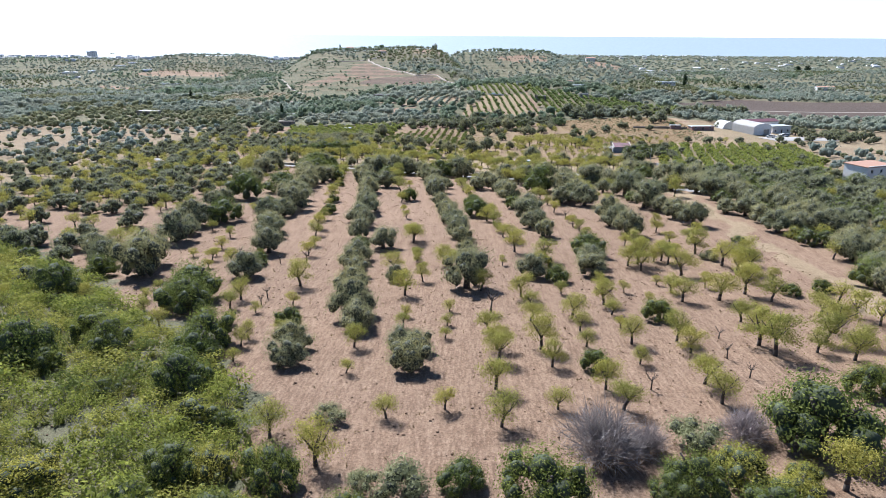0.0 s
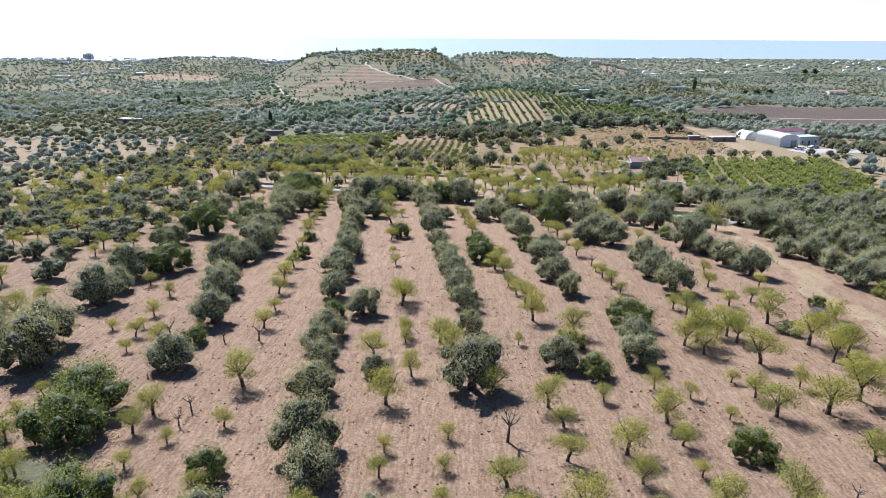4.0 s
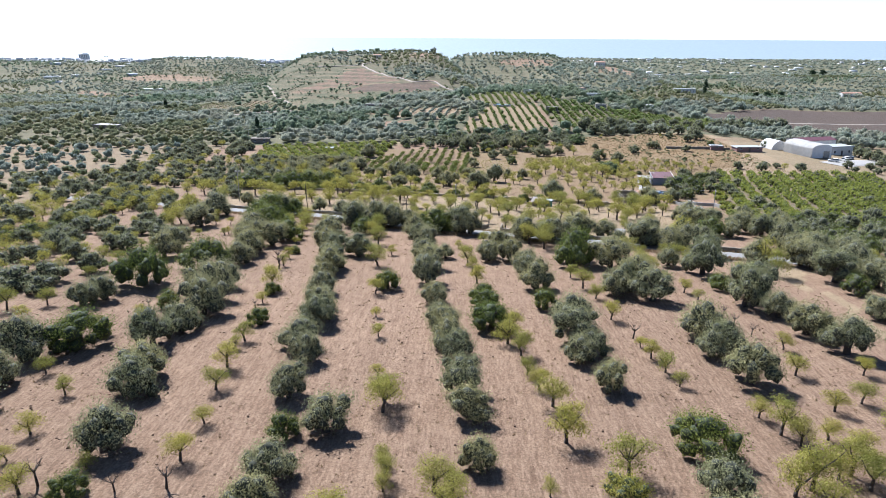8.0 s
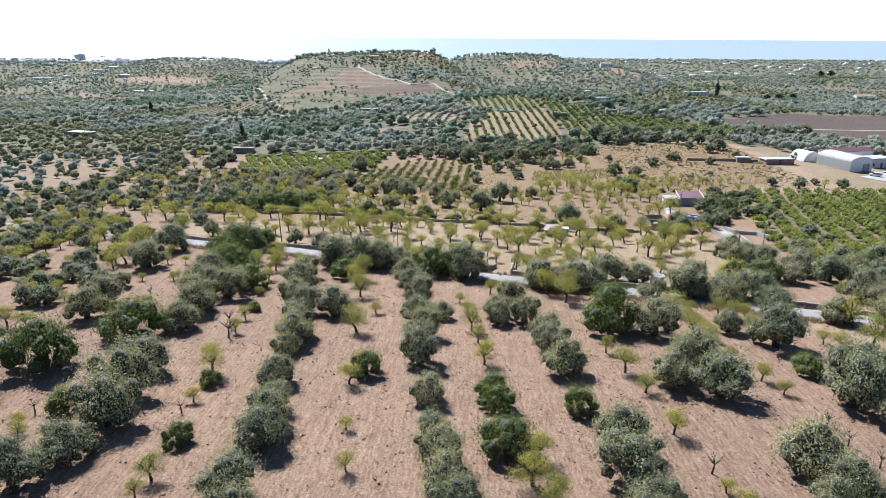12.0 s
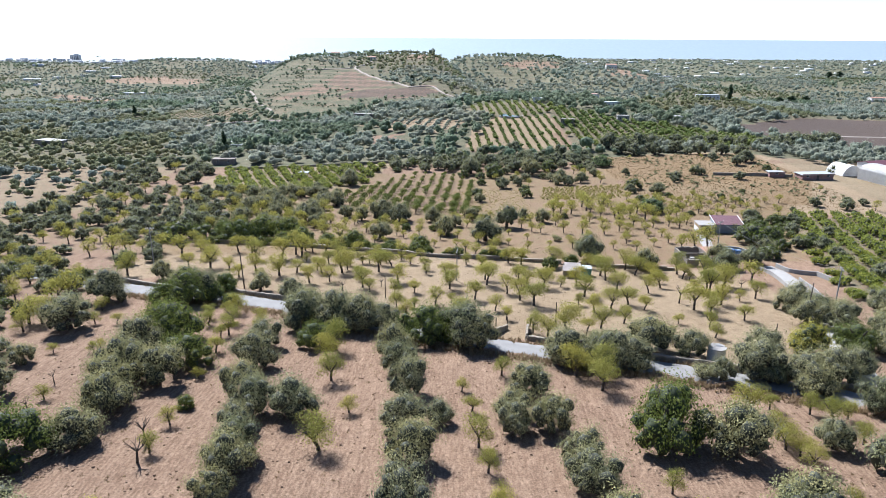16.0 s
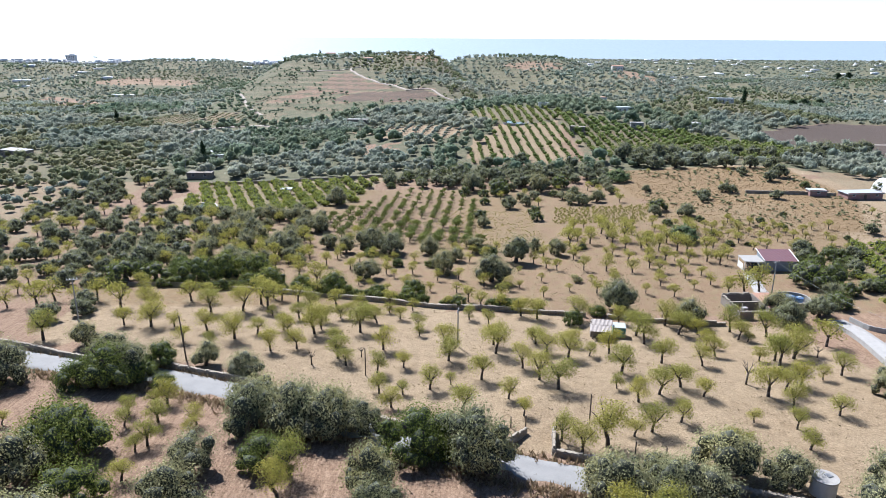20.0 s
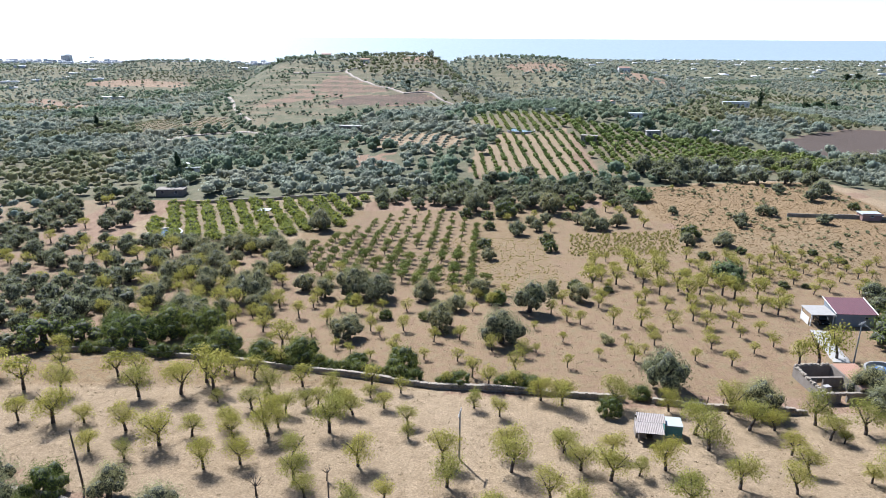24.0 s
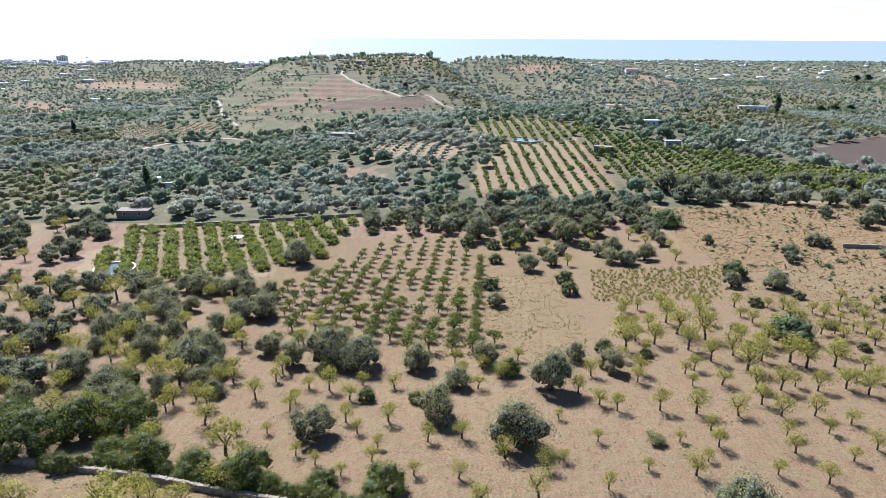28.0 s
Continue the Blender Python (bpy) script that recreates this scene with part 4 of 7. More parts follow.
plant("almond", "field behind the stone wall", [(1.6, 262.1, 2.4), (-71.1, 263.1, 4.8), (-42.8, 263.1, 4.3), (-67.4, 263.2, 3.6), (-63.3, 263.3, 4.8), (-26.3, 263.5, 4.3), (-46.1, 263.7, 4.8), (-29.4, 264.2, 3.6), (5.2, 265.0, 3.4), (-31.3, 265.8, 3.7), (-55.5, 266.3, 3.5), (11.8, 267.7, 3.4), (-23.6, 268.6, 4.0), (19.9, 269.5, 2.3), (3.1, 271.0, 2.8), (-10.5, 271.2, 2.0), (-2.1, 271.5, 2.4), (45.9, 271.7, 3.2), (-58.8, 271.9, 3.9), (59.9, 272.5, 5.6), (56.8, 272.5, 4.3), (30.9, 272.8, 3.6), (40.7, 273.2, 2.4), (13.5, 273.2, 3.2), (-13.9, 273.6, 2.0), (25.6, 273.7, 2.0), (63.5, 274.1, 5.6), (-7.3, 274.4, 2.5)])
plant("almond", "field behind the stone wall", [(15.8, 275.1, 2.1), (8.7, 275.5, 3.3), (-16.6, 275.6, 2.0), (-25.1, 275.6, 5.3), (33.4, 275.8, 2.1), (-23.3, 276.1, 2.1), (51.3, 276.2, 2.5), (-6.9, 277.8, 2.0), (45.0, 277.9, 3.4), (55.5, 278.6, 3.0), (-27.8, 278.8, 2.0), (35.9, 279.0, 3.0), (-0.7, 279.4, 2.6), (20.9, 279.9, 2.0), (3.6, 280.2, 3.1), (31.4, 280.2, 2.0), (-25.5, 281.1, 2.0), (-21.5, 281.1, 2.0), (-9.9, 281.4, 2.2), (45.8, 281.8, 2.7), (51.6, 282.5, 2.2), (36.4, 283.1, 2.7), (-30.3, 283.3, 4.1), (-11.8, 284.4, 2.8), (-6.1, 284.5, 3.2), (55.7, 284.7, 2.8), (16.8, 285.8, 2.0), (41.6, 286.9, 3.8)])
plant("almond", "field behind the stone wall", [(52.0, 286.9, 3.3), (47.4, 286.9, 3.8), (-20.0, 287.6, 3.3), (36.1, 287.7, 4.3), (-31.6, 288.2, 3.8), (25.4, 288.4, 2.9), (31.3, 288.4, 3.4), (-36.7, 289.0, 3.4), (46.2, 290.2, 3.4), (-25.7, 291.0, 3.5), (62.8, 292.9, 4.0), (20.9, 293.6, 3.0), (-15.6, 294.0, 3.6), (56.3, 294.4, 3.5), (50.9, 294.5, 4.1), (60.6, 294.8, 4.1), (47.4, 294.9, 3.6), (-6.1, 295.1, 3.1), (-41.7, 295.4, 4.6), (-38.3, 295.5, 4.6), (-10.9, 296.0, 2.6), (43.0, 296.4, 3.6), (-30.6, 296.6, 3.1), (30.6, 297.4, 3.1), (10.1, 298.3, 3.2), (38.8, 300.4, 2.7), (-60.7, 301.3, 3.3), (48.9, 301.4, 5.6)])
plant("almond", "field behind the stone wall", [(58.5, 302.2, 4.9), (63.1, 302.5, 4.9), (-67.4, 303.3, 4.4), (-49.9, 304.2, 3.9), (56.9, 304.3, 5.6), (52.6, 304.9, 3.9), (44.5, 305.0, 3.9), (49.0, 307.2, 4.6), (-61.5, 308.6, 4.1), (31.8, 309.3, 5.6), (42.4, 309.6, 4.7), (56.5, 311.6, 4.7), (-23.1, 312.0, 3.6), (37.4, 312.1, 4.8), (46.8, 313.9, 5.6), (-35.5, 314.3, 4.3), (42.7, 316.6, 5.6), (-22.1, 317.3, 4.4), (32.9, 317.4, 4.3), (38.5, 319.4, 3.8), (-54.7, 321.8, 4.5), (-76.0, 321.9, 4.5), (42.4, 322.1, 5.1), (49.8, 325.3, 3.9), (-68.4, 327.7, 4.0), (43.7, 330.2, 4.1), (-66.0, 334.7, 5.6)])
plant("carob", "field behind the stone wall", [(74.0, 264.8, 6.0), (-5.3, 267.9, 6.1), (-12.3, 268.9, 4.1), (-20.8, 269.8, 6.9), (79.6, 271.2, 5.0), (-27.2, 271.5, 5.6), (-33.5, 273.2, 7.2), (-38.4, 274.5, 5.1), (-63.8, 275.9, 9.6), (-49.2, 276.5, 10.5), (-58.3, 277.3, 7.8), (75.3, 277.3, 9.4), (79.7, 278.2, 6.6), (-45.2, 281.0, 8.7), (-39.0, 281.6, 8.1), (-54.9, 282.3, 6.4), (77.9, 283.3, 6.1), (-45.9, 293.4, 5.4), (-17.1, 300.0, 3.8), (11.1, 300.4, 5.2), (28.1, 309.4, 3.6), (62.4, 329.9, 3.6), (72.1, 332.9, 3.1), (27.4, 338.9, 4.5), (11.0, 343.2, 4.6)])
plant("shrub", "field behind the stone wall", [(28.4, 279.7, 3.5)])
plant("pale", "field behind the stone wall", [(61.2, 313.4, 8.5)])
plant("carob", "valley grove", [(27.5, 346.5, 4.7), (64.8, 346.9, 6.7), (18.9, 375.6, 8.0), (7.1, 376.2, 4.8), (41.3, 384.7, 7.5)])
plant("olive", "valley grove", [(21.0, 355.4, 5.7), (82.7, 358.9, 5.1), (-34.5, 361.5, 8.0), (92.5, 366.7, 5.3), (32.9, 379.9, 8.0), (10.3, 381.9, 8.0), (27.7, 386.6, 8.0), (119.1, 387.1, 7.5), (18.9, 393.9, 8.0), (37.5, 398.5, 8.0), (6.1, 401.8, 8.0), (124.3, 404.3, 8.0), (116.7, 405.9, 7.4), (107.7, 406.5, 8.0), (89.7, 410.0, 8.0), (81.6, 411.4, 8.0), (48.6, 411.8, 7.6), (99.8, 413.4, 8.0), (77.2, 416.5, 8.0), (17.2, 416.7, 8.0), (30.2, 419.5, 8.0)])
plant("pale", "valley grove", [(63.2, 390.9, 9.0)])

# ---- looser planting between the rows that were set out singly ----
def free_spots(poly, gap, seed, shy=0.5, rows=None):
    """Spots on a jittered grid inside a field, clear of what stands there already."""
    rng = np.random.default_rng(seed)
    P = np.array(poly, float)
    (x0, y0), (x1, y1) = P.min(0), P.max(0)
    gx, gy = np.meshgrid(np.arange(x0, x1, gap if rows is None else rows), np.arange(y0, y1, gap))
    j = 0.33 if rows is None else 0.08
    gx = gx + rng.uniform(-j, j, gx.shape) * gap
    gy = gy + rng.uniform(-j, j, gy.shape) * gap
    ok = inside(gx, gy, poly)
    S = np.array(PLANTED)
    out = []
    for x, y in zip(gx[ok], gy[ok]):
        if shy <= 0 or np.min(np.hypot(S[:, 0] - x, S[:, 1] - y) - S[:, 2] * 0.5) > shy:
            out.append((float(x), float(y)))
    rng.shuffle(out)
    return [(float(a), float(b)) for a, b in out]


def scatter(poly, gap, seed, shares, group, shy=0.8):
    """Fill a field with kinds by their shares: kind, share, smallest and largest crown."""
    rng = random.Random(seed)
    for x, y in free_spots(poly, gap, seed, shy):
        r = rng.random()
        for kind, share, lo, hi in shares:
            if r < share:
                plant(kind, group, [(x, y, rng.uniform(lo, hi))])
                break
            r -= share


scatter([(-150, 125), (-62, 110), (-58, 235), (-64, 300), (-150, 300)], 6.8, 1, (("almond", 0.45, 2.4, 4.0), ("olive", 0.4, 4, 6), ("shrub", 0.05, 2.5, 4)), "left orchard")
scatter([(-110, 60), (-48, 88), (-62, 125), (-120, 125)], 6.5, 2, (("carob", 0.4, 3.5, 6), ("olive", 0.4, 4, 6), ("almond", 0.2, 2.5, 4)), "left orchard")
scatter([(66, 70), (120, 70), (120, 214), (70, 214), (66, 190)], 5.2, 3, (("olive", 0.55, 5, 7.5), ("carob", 0.28, 4.5, 7), ("yellow", 0.05, 3, 5), ("almond", 0.12, 3, 4.5)), "thicket beside the track")
scatter([(-84, 20), (-14, 20), (-14, 44), (-24, 58), (-38, 66), (-46, 80), (-84, 112)], 7.5, 4, (("carob", 0.09, 2.6, 4.4), ("yellow", 0.30, 3.0, 5.5)), "scrub", -1)
plant("olive", "trees along the road", [(-42.5, 228.5, 6.5), (17.2, 202.6, 6.4), (22.4, 201.0, 6.0), (26.4, 200.6, 6.6), (36.6, 196.4, 4.2), (42.6, 195.8, 5.2), (46.5, 192.4, 5.6), (52.0, 187.6, 6.2), (5.6, 207.0, 6.2), (60.4, 184.2, 6.4), (67.0, 180.6, 6.8)])
plant("olive", "trees beside the drive", [(62.4, 222.6, 5.4), (65.0, 219.4, 5.0), (67.6, 211.8, 6.0), (71.8, 218.6, 5.6), (64.2, 206.2, 5.2), (60.6, 208.8, 4.6), (59.4, 226.0, 4.8), (75.4, 226.4, 5.2)])
plant("carob", "trees along the road", [(-0.4, 210.2, 5.6), (2.4, 209.4, 4.8)])
scatter([(-112, 150), (-64, 140), (-58, 232), (-88, 262), (-122, 262)], 4.9, 57, (("olive", 0.34, 3.8, 5.6), ("almond", 0.38, 2.6, 4.2), ("carob", 0.12, 2.4, 4.2)), "left orchard", 0.2)
hedge_row = random.Random(33)
for i in range(27):
    plant("carob", "hedge across the left orchard", [(-93 + i * 0.38 + hedge_row.uniform(-1, 1), 190 + i * 2.5, hedge_row.uniform(3.0, 5.0))])
scatter([(40, 58), (57, 58), (55, 128), (42, 124)], 5.0, 55, (("almond", 0.62, 3.0, 4.6), ("carob", 0.08, 2.5, 4.0)), "orchard on the slope", 0.3)
scatter([(62.5, 62), (70, 62), (72, 110), (63, 112)], 5.2, 56, (("olive", 0.5, 5.0, 7.5), ("carob", 0.35, 4.0, 6.5)), "thicket beside the track", 0.2)
scatter([(69, 192), (100, 180), (112, 220), (76, 222), (71, 206)], 5.0, 51, (("olive", 0.45, 4.5, 7.0), ("carob", 0.35, 4.0, 6.5), ("yellow", 0.08, 3, 4.5)), "thicket above the road", 0.1)
scatter([(26, 297), (66, 292), (72, 330), (34, 332)], 4.6, 52, (("almond", 0.66, 2.2, 3.8), ("carob", 0.10, 1.6, 2.8)), "field behind the stone wall", 0.4)
scatter([(62, 300), (104, 304), (106, 324), (72, 332)], 4.4, 58, (("almond", 0.62, 2.0, 3.4), ("carob", 0.14, 1.8, 3.0)), "field behind the stone wall", 0.3)
scatter([(-30, 290), (26, 290), (28, 306), (-30, 308)], 5.4, 53, (("almond", 0.45, 2.4, 3.6), ("carob", 0.16, 2.0, 3.4), ("olive", 0.12, 3.5, 5.0)), "field behind the stone wall", 0.4)
scatter([(-62, 276), (-34, 274), (-30, 300), (-62, 320)], 4.4, 54, (("almond", 0.55, 2.8, 4.4), ("olive", 0.30, 3.5, 5.0)), "mixed grove", 0.1)
scatter([(-26, 34), (64, 34), (64, 46), (-26, 46)], 4.6, 5, (("carob", 0.35, 3, 5.5), ("yellow", 0.3, 2.5, 4.5), ("dry", 0.1, 3, 4)), "scrub", 0.2)
scatter([(-125, 278), (-34, 275), (-32, 344), (-125, 354)], 6.0, 6, (("olive", 0.66, 3.9, 6.0), ("almond", 0.31, 3.0, 4.4)), "mixed grove", 0.3)
scatter([(-130, 354), (-90, 360), (-93, 405), (-130, 405)], 7.2, 7, (("olive", 0.8, 4.5, 6.5), ("almond", 0.15, 3, 4.5)), "valley grove", 0.6)
scatter([(-25, 387), (62, 381), (62, 414), (-24, 410)], 5.6, 8, (("olive", 0.62, 4.5, 6.5), ("carob", 0.3, 3.5, 5.5)), "valley grove", 0.2)
scatter([(74, 268), (88, 268), (96, 306), (81, 306)], 4.6, 9, (("carob", 0.6, 3, 5), ("olive", 0.3, 4, 5.5)), "trees round the farmhouse", 1.0)
plant("olive", "row behind the dry field", [(74, 428, 9.7), (80, 426, 10.2), (86, 424, 10.0), (92, 423, 10.4), (97, 424, 9.3), (106, 432, 8.6), (113, 427, 9.5), (124, 436, 7.7), (131, 438, 8.1), (136, 432, 8.8),
                                              (142, 424, 9.7), (147, 428, 10.0), (154, 434, 10.2), (161, 444, 9.3), (167, 452, 10.0), (173, 457, 10.4), (179, 459, 10.0), (185, 461, 10.4), (192, 467, 9.3), (199, 473, 9.3)])
plant("olive", "trees of the dry field", [(62, 341, 4.4), (71, 340, 4.2), (81, 355, 3.6), (94, 365, 3.8), (104, 356, 4.6), (113, 381, 5.4), (108, 392, 5.0), (103, 408, 4.6), (57, 389, 4.4), (111, 317, 4.6), (68, 372, 3.4)])
plant("carob", "trees of the dry field", [(120, 370, 4.0), (145, 370, 5.8), (88, 330, 2.8), (97, 336, 2.4)])
scatter([(172, 330), (215, 330), (225, 366), (186, 372), (176, 352)], 6.4, 31, (("olive", 0.9, 4.4, 6.4),), "trees by the farmyard", 0.3)
scatter([(112, 306), (170, 312), (168, 326), (112, 318)], 7.0, 32, (("olive", 0.55, 3.4, 5.2), ("almond", 0.2, 2.6, 3.6)), "trees below the farmyard", 0.3)
scatter([(73, 224), (125, 214), (156, 306), (95, 305)], 12.0, 33, (("olive", 0.35, 3.8, 5.4),), "olives among the citrus rows", 0.3)
scatter([(63, 312), (130, 308), (130, 408), (63, 408)], 14.0, 34, (("olive", 0.10, 3.0, 4.4), ("almond", 0.25, 1.8, 2.6)), "trees of the dry field", 2.0)
scatter([(66, 308), (92, 308), (98, 328), (70, 330)], 4.4, 38, (("almond", 0.6, 1.8, 2.8), ("carob", 0.12, 1.6, 2.4)), "trees of the dry field", 0.6)
scatter([(12, 354), (62, 358), (64, 384), (12, 384)], 6.6, 35, (("olive", 0.42, 3.6, 5.6), ("carob", 0.25, 3.0, 4.6), ("almond", 0.25, 2.4, 3.6)), "valley grove", 0.5)
wall_hedge = random.Random(12)
for i in range(46):
    x = -62 + i * 2.1
    thick_here = 1.0 if -46 < x < -2 else 0.3
    if wall_hedge.random() < thick_here:
        plant("carob", "shrubs along the stone wall", [(x, float(np.interp(x, (-68, -30, 0, 37), (273.5, 268.5, 260.5, 257.5))) + wall_hedge.uniform(1.6, 2.8), wall_hedge.uniform(2.4, 4.2))])


def rows_between(poly, along, apart, turn, seed):
    """Spots in straight rows inside a field: spacing along the rows, between them, and the rows' turn in degrees."""
    rng = np.random.default_rng(seed)
    P = np.array(poly, float)
    c, r = P.mean(0), np.ptp(P, 0).max()
    u, v = np.meshgrid(np.arange(-r, r, along), np.arange(-r, r, apart))
    a = radians(turn)
    x = c[0] + u * math.cos(a) - v * math.sin(a) + rng.normal(0, 0.12, u.shape)
    y = c[1] + u * math.sin(a) + v * math.cos(a) + rng.normal(0, 0.12, u.shape)
    ok = inside(x, y, poly)
    return [(float(p), float(q)) for p, q in zip(x[ok], y[ok])]


# ---- far woods and plantations, too many to count ----
def clump_template(seed, tufts, leaf, heart):
    """A small tree of width 1 for far woods: leaf tufts round a small broken heart, each shape of its own build."""
    rng = np.random.default_rng(seed)
    n = int(rng.integers(3, 6))
    spots = [(rng.uniform(0.08, 0.22) * math.cos(i * 2.4 + seed), rng.uniform(0.08, 0.22) * math.sin(i * 2.4 + seed), rng.uniform(0.28, 0.50), rng.uniform(0.20, 0.30)) for i in range(n)]
    bm = bmesh.new()
    for x, y, z, r in spots[:heart]:
        bmesh.ops.create_icosphere(bm, subdivisions=1, radius=r * 0.70, matrix=Matrix.Translation((x, y, z)))
    for v in bm.verts:
        v.co += Vector(rng.normal(0, 0.04, 3))
    cv = np.array([v.co for v in bm.verts]).reshape(-1, 3)
    cf = np.array([[v.index for v in f.verts] for f in bm.faces], int).reshape(-1, 3)
    bm.free()
    lv, lf = leaf_quads(spots, tufts, leaf, rng)
    tri = np.concatenate([lf[:, [0, 1, 2]], lf[:, [0, 2, 3]]]) + len(cv)
    return np.concatenate([cv, lv]), np.concatenate([cf, tri])


def spray_template(seed):
    """A loose bush of leaf sprays of width 1."""
    rng = np.random.default_rng(seed)
    spots = [(0.3 * math.cos(i * 2.4), 0.3 * math.sin(i * 2.4), rng.uniform(0.12, 0.38), rng.uniform(0.16, 0.28)) for i in range(6)]
    spots.append((0.0, 0.0, 0.36, 0.30))
    v, f = leaf_quads(spots, 520, 0.058, rng)
    return v, np.concatenate([f[:, [0, 1, 2]], f[:, [0, 2, 3]]])


SPRAYS = [spray_template(s) for s in range(4)]
CLUMPS = [clump_template(s, 150, 0.105, 5) for s in range(8)]
SPECKS = [clump_template(s + 9, 34, 0.20, 2) for s in range(8)]
DOTS = [clump_template(s + 29, 18, 0.26, 2) for s in range(8)]


def woods(name, spots, lo, hi, material, label, category, seed, shapes=CLUMPS, tall=1.0):
    """One object for many far trees."""
    rng = np.random.default_rng(seed)
    vs, fs, base = [], [], 0
    S = np.array(spots)
    Z = ground(S[:, 0], S[:, 1])
    for (x, y), z in zip(S, Z):
        v, f = shapes[rng.integers(len(shapes))]
        a, w = rng.uniform(0, 6.28), lo + (hi - lo) * rng.random() ** 1.6
        w *= 1.45 if rng.random() < 0.07 else 1.0
        c, s = math.cos(a) * w, math.sin(a) * w
        vs.append(np.stack([v[:, 0] * c - v[:, 1] * s + x, v[:, 0] * s + v[:, 1] * c + y, v[:, 2] * w * tall * rng.uniform(0.85, 1.2) + z - 0.05 * w], 1))
        fs.append(f + base)
        base += len(v)
    me = bpy.data.meshes.new(name)
    fill_mesh(me, np.concatenate(vs), np.concatenate(fs))
    me.materials.append(material)
    return tagged(new(name, me), label, category, kind="stuff")


def spread(x0, x1, y0, y1, gap, seed, keep=1.0, avoid=()):
    """Spots over a wide stretch of land, thinned in patches and kept out of the open fields."""
    rng = np.random.default_rng(seed)
    gx, gy = np.meshgrid(np.arange(x0, x1, gap), np.arange(y0, y1, gap))
    gx = (gx + rng.uniform(-0.45, 0.45, gx.shape) * gap).ravel()
    gy = (gy + rng.uniform(-0.45, 0.45, gy.shape) * gap).ravel()
    patch = 0.5 + 0.5 * np.sin(gx * 0.023 + 2.2 * np.sin(gy * 0.015 + seed)) * np.sin(gy * 0.029 + 1.8 * np.sin(gx * 0.019))
    ok = (rng.random(gx.shape) < keep * (0.45 + 0.75 * patch)) & (np.abs(gx) < 0.72 * gy + 40)
    for poly in avoid:
        ok &= ~inside(gx, gy, poly)
    return np.stack([gx[ok], gy[ok]], 1)


CITRUS_LEFT = [(-83, 356), (-65, 346), (-58, 348), (-30, 362), (-25, 402), (-46, 397), (-88, 393)]
NURSERY = [(-36, 339), (-27, 310), (10, 309), (10, 381), (-12, 384)]
YARD = [(97, 306), (212, 310), (212, 385), (97, 385)]
DRY_FIELD = [(62, 310), (130, 306), (130, 412), (62, 412)]
OPEN = [CITRUS_LEFT, NURSERY, CITRUS_RIGHT, ROW_PLOT, GREEN_PLOT, GREEN_TOP, YARD, DRY_FIELD, BARE_SLOPE, PLOUGHED[0]]
for x, y in rows_between(CITRUS_LEFT, 2.7, 5.0, 111, 1):
    plant("citrus", "citrus plot", [(x, y, chance.uniform(4.2, 5.5))])
young = rows_between(NURSERY, 3.7, 3.7, 86, 2)
for x, y in young:
    if chance.random() < 0.9:
        plant("young", "young plantation", [(x, y, float(np.interp(y, (310, 337, 357, 383), (3.4, 2.9, 2.2, 1.9))) * chance.uniform(0.75, 1.2))])
for x, y in rows_between(CITRUS_RIGHT, 2.7, 5.0, 75, 3):
    plant("citrus", "citrus rows by the track", [(x, y, chance.uniform(3.9, 5.3))])
woods("plantation_rows", rows_between(ROW_PLOT, 3.0, 4.4, 92, 4), 2.1, 3.0, FAR_FRUIT, "straight rows of small green fruit trees on pale soil", "plantation", 4)
woods("green_plantation", rows_between(GREEN_PLOT, 3.7, 4.6, 92, 5), 3.2, 4.6, FAR_FRUIT, "dense plantation of bright green fruit trees", "plantation", 5)
woods("upper_plantation", rows_between(GREEN_TOP, 3.4, 4.4, 92, 6), 2.6, 3.6, FAR_FRUIT, "bright green fruit trees above the irrigation pond", "plantation", 6)
woods("pale_orchard", rows_between(HILL_PATCHES[8][0], 5.2, 6.0, 80, 7), 2.8, 4.0, HAZED_WOODS, "loose rows of small grey-green trees on pale soil", "orchard", 7)
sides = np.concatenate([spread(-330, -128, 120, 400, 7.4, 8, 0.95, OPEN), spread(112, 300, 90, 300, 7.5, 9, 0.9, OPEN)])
woods("side_groves", sides[np.arange(len(sides)) % 5 > 1], 4.0, 6.4, HAZED_WOODS, "grey-green olive groves beside the valley orchards", "woods", 8)
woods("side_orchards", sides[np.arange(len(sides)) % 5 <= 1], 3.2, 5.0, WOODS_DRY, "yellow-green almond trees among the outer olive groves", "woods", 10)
NEAR_PLOTS = [[(-132, 250), (97, 250), (97, 408), (-132, 404)]]


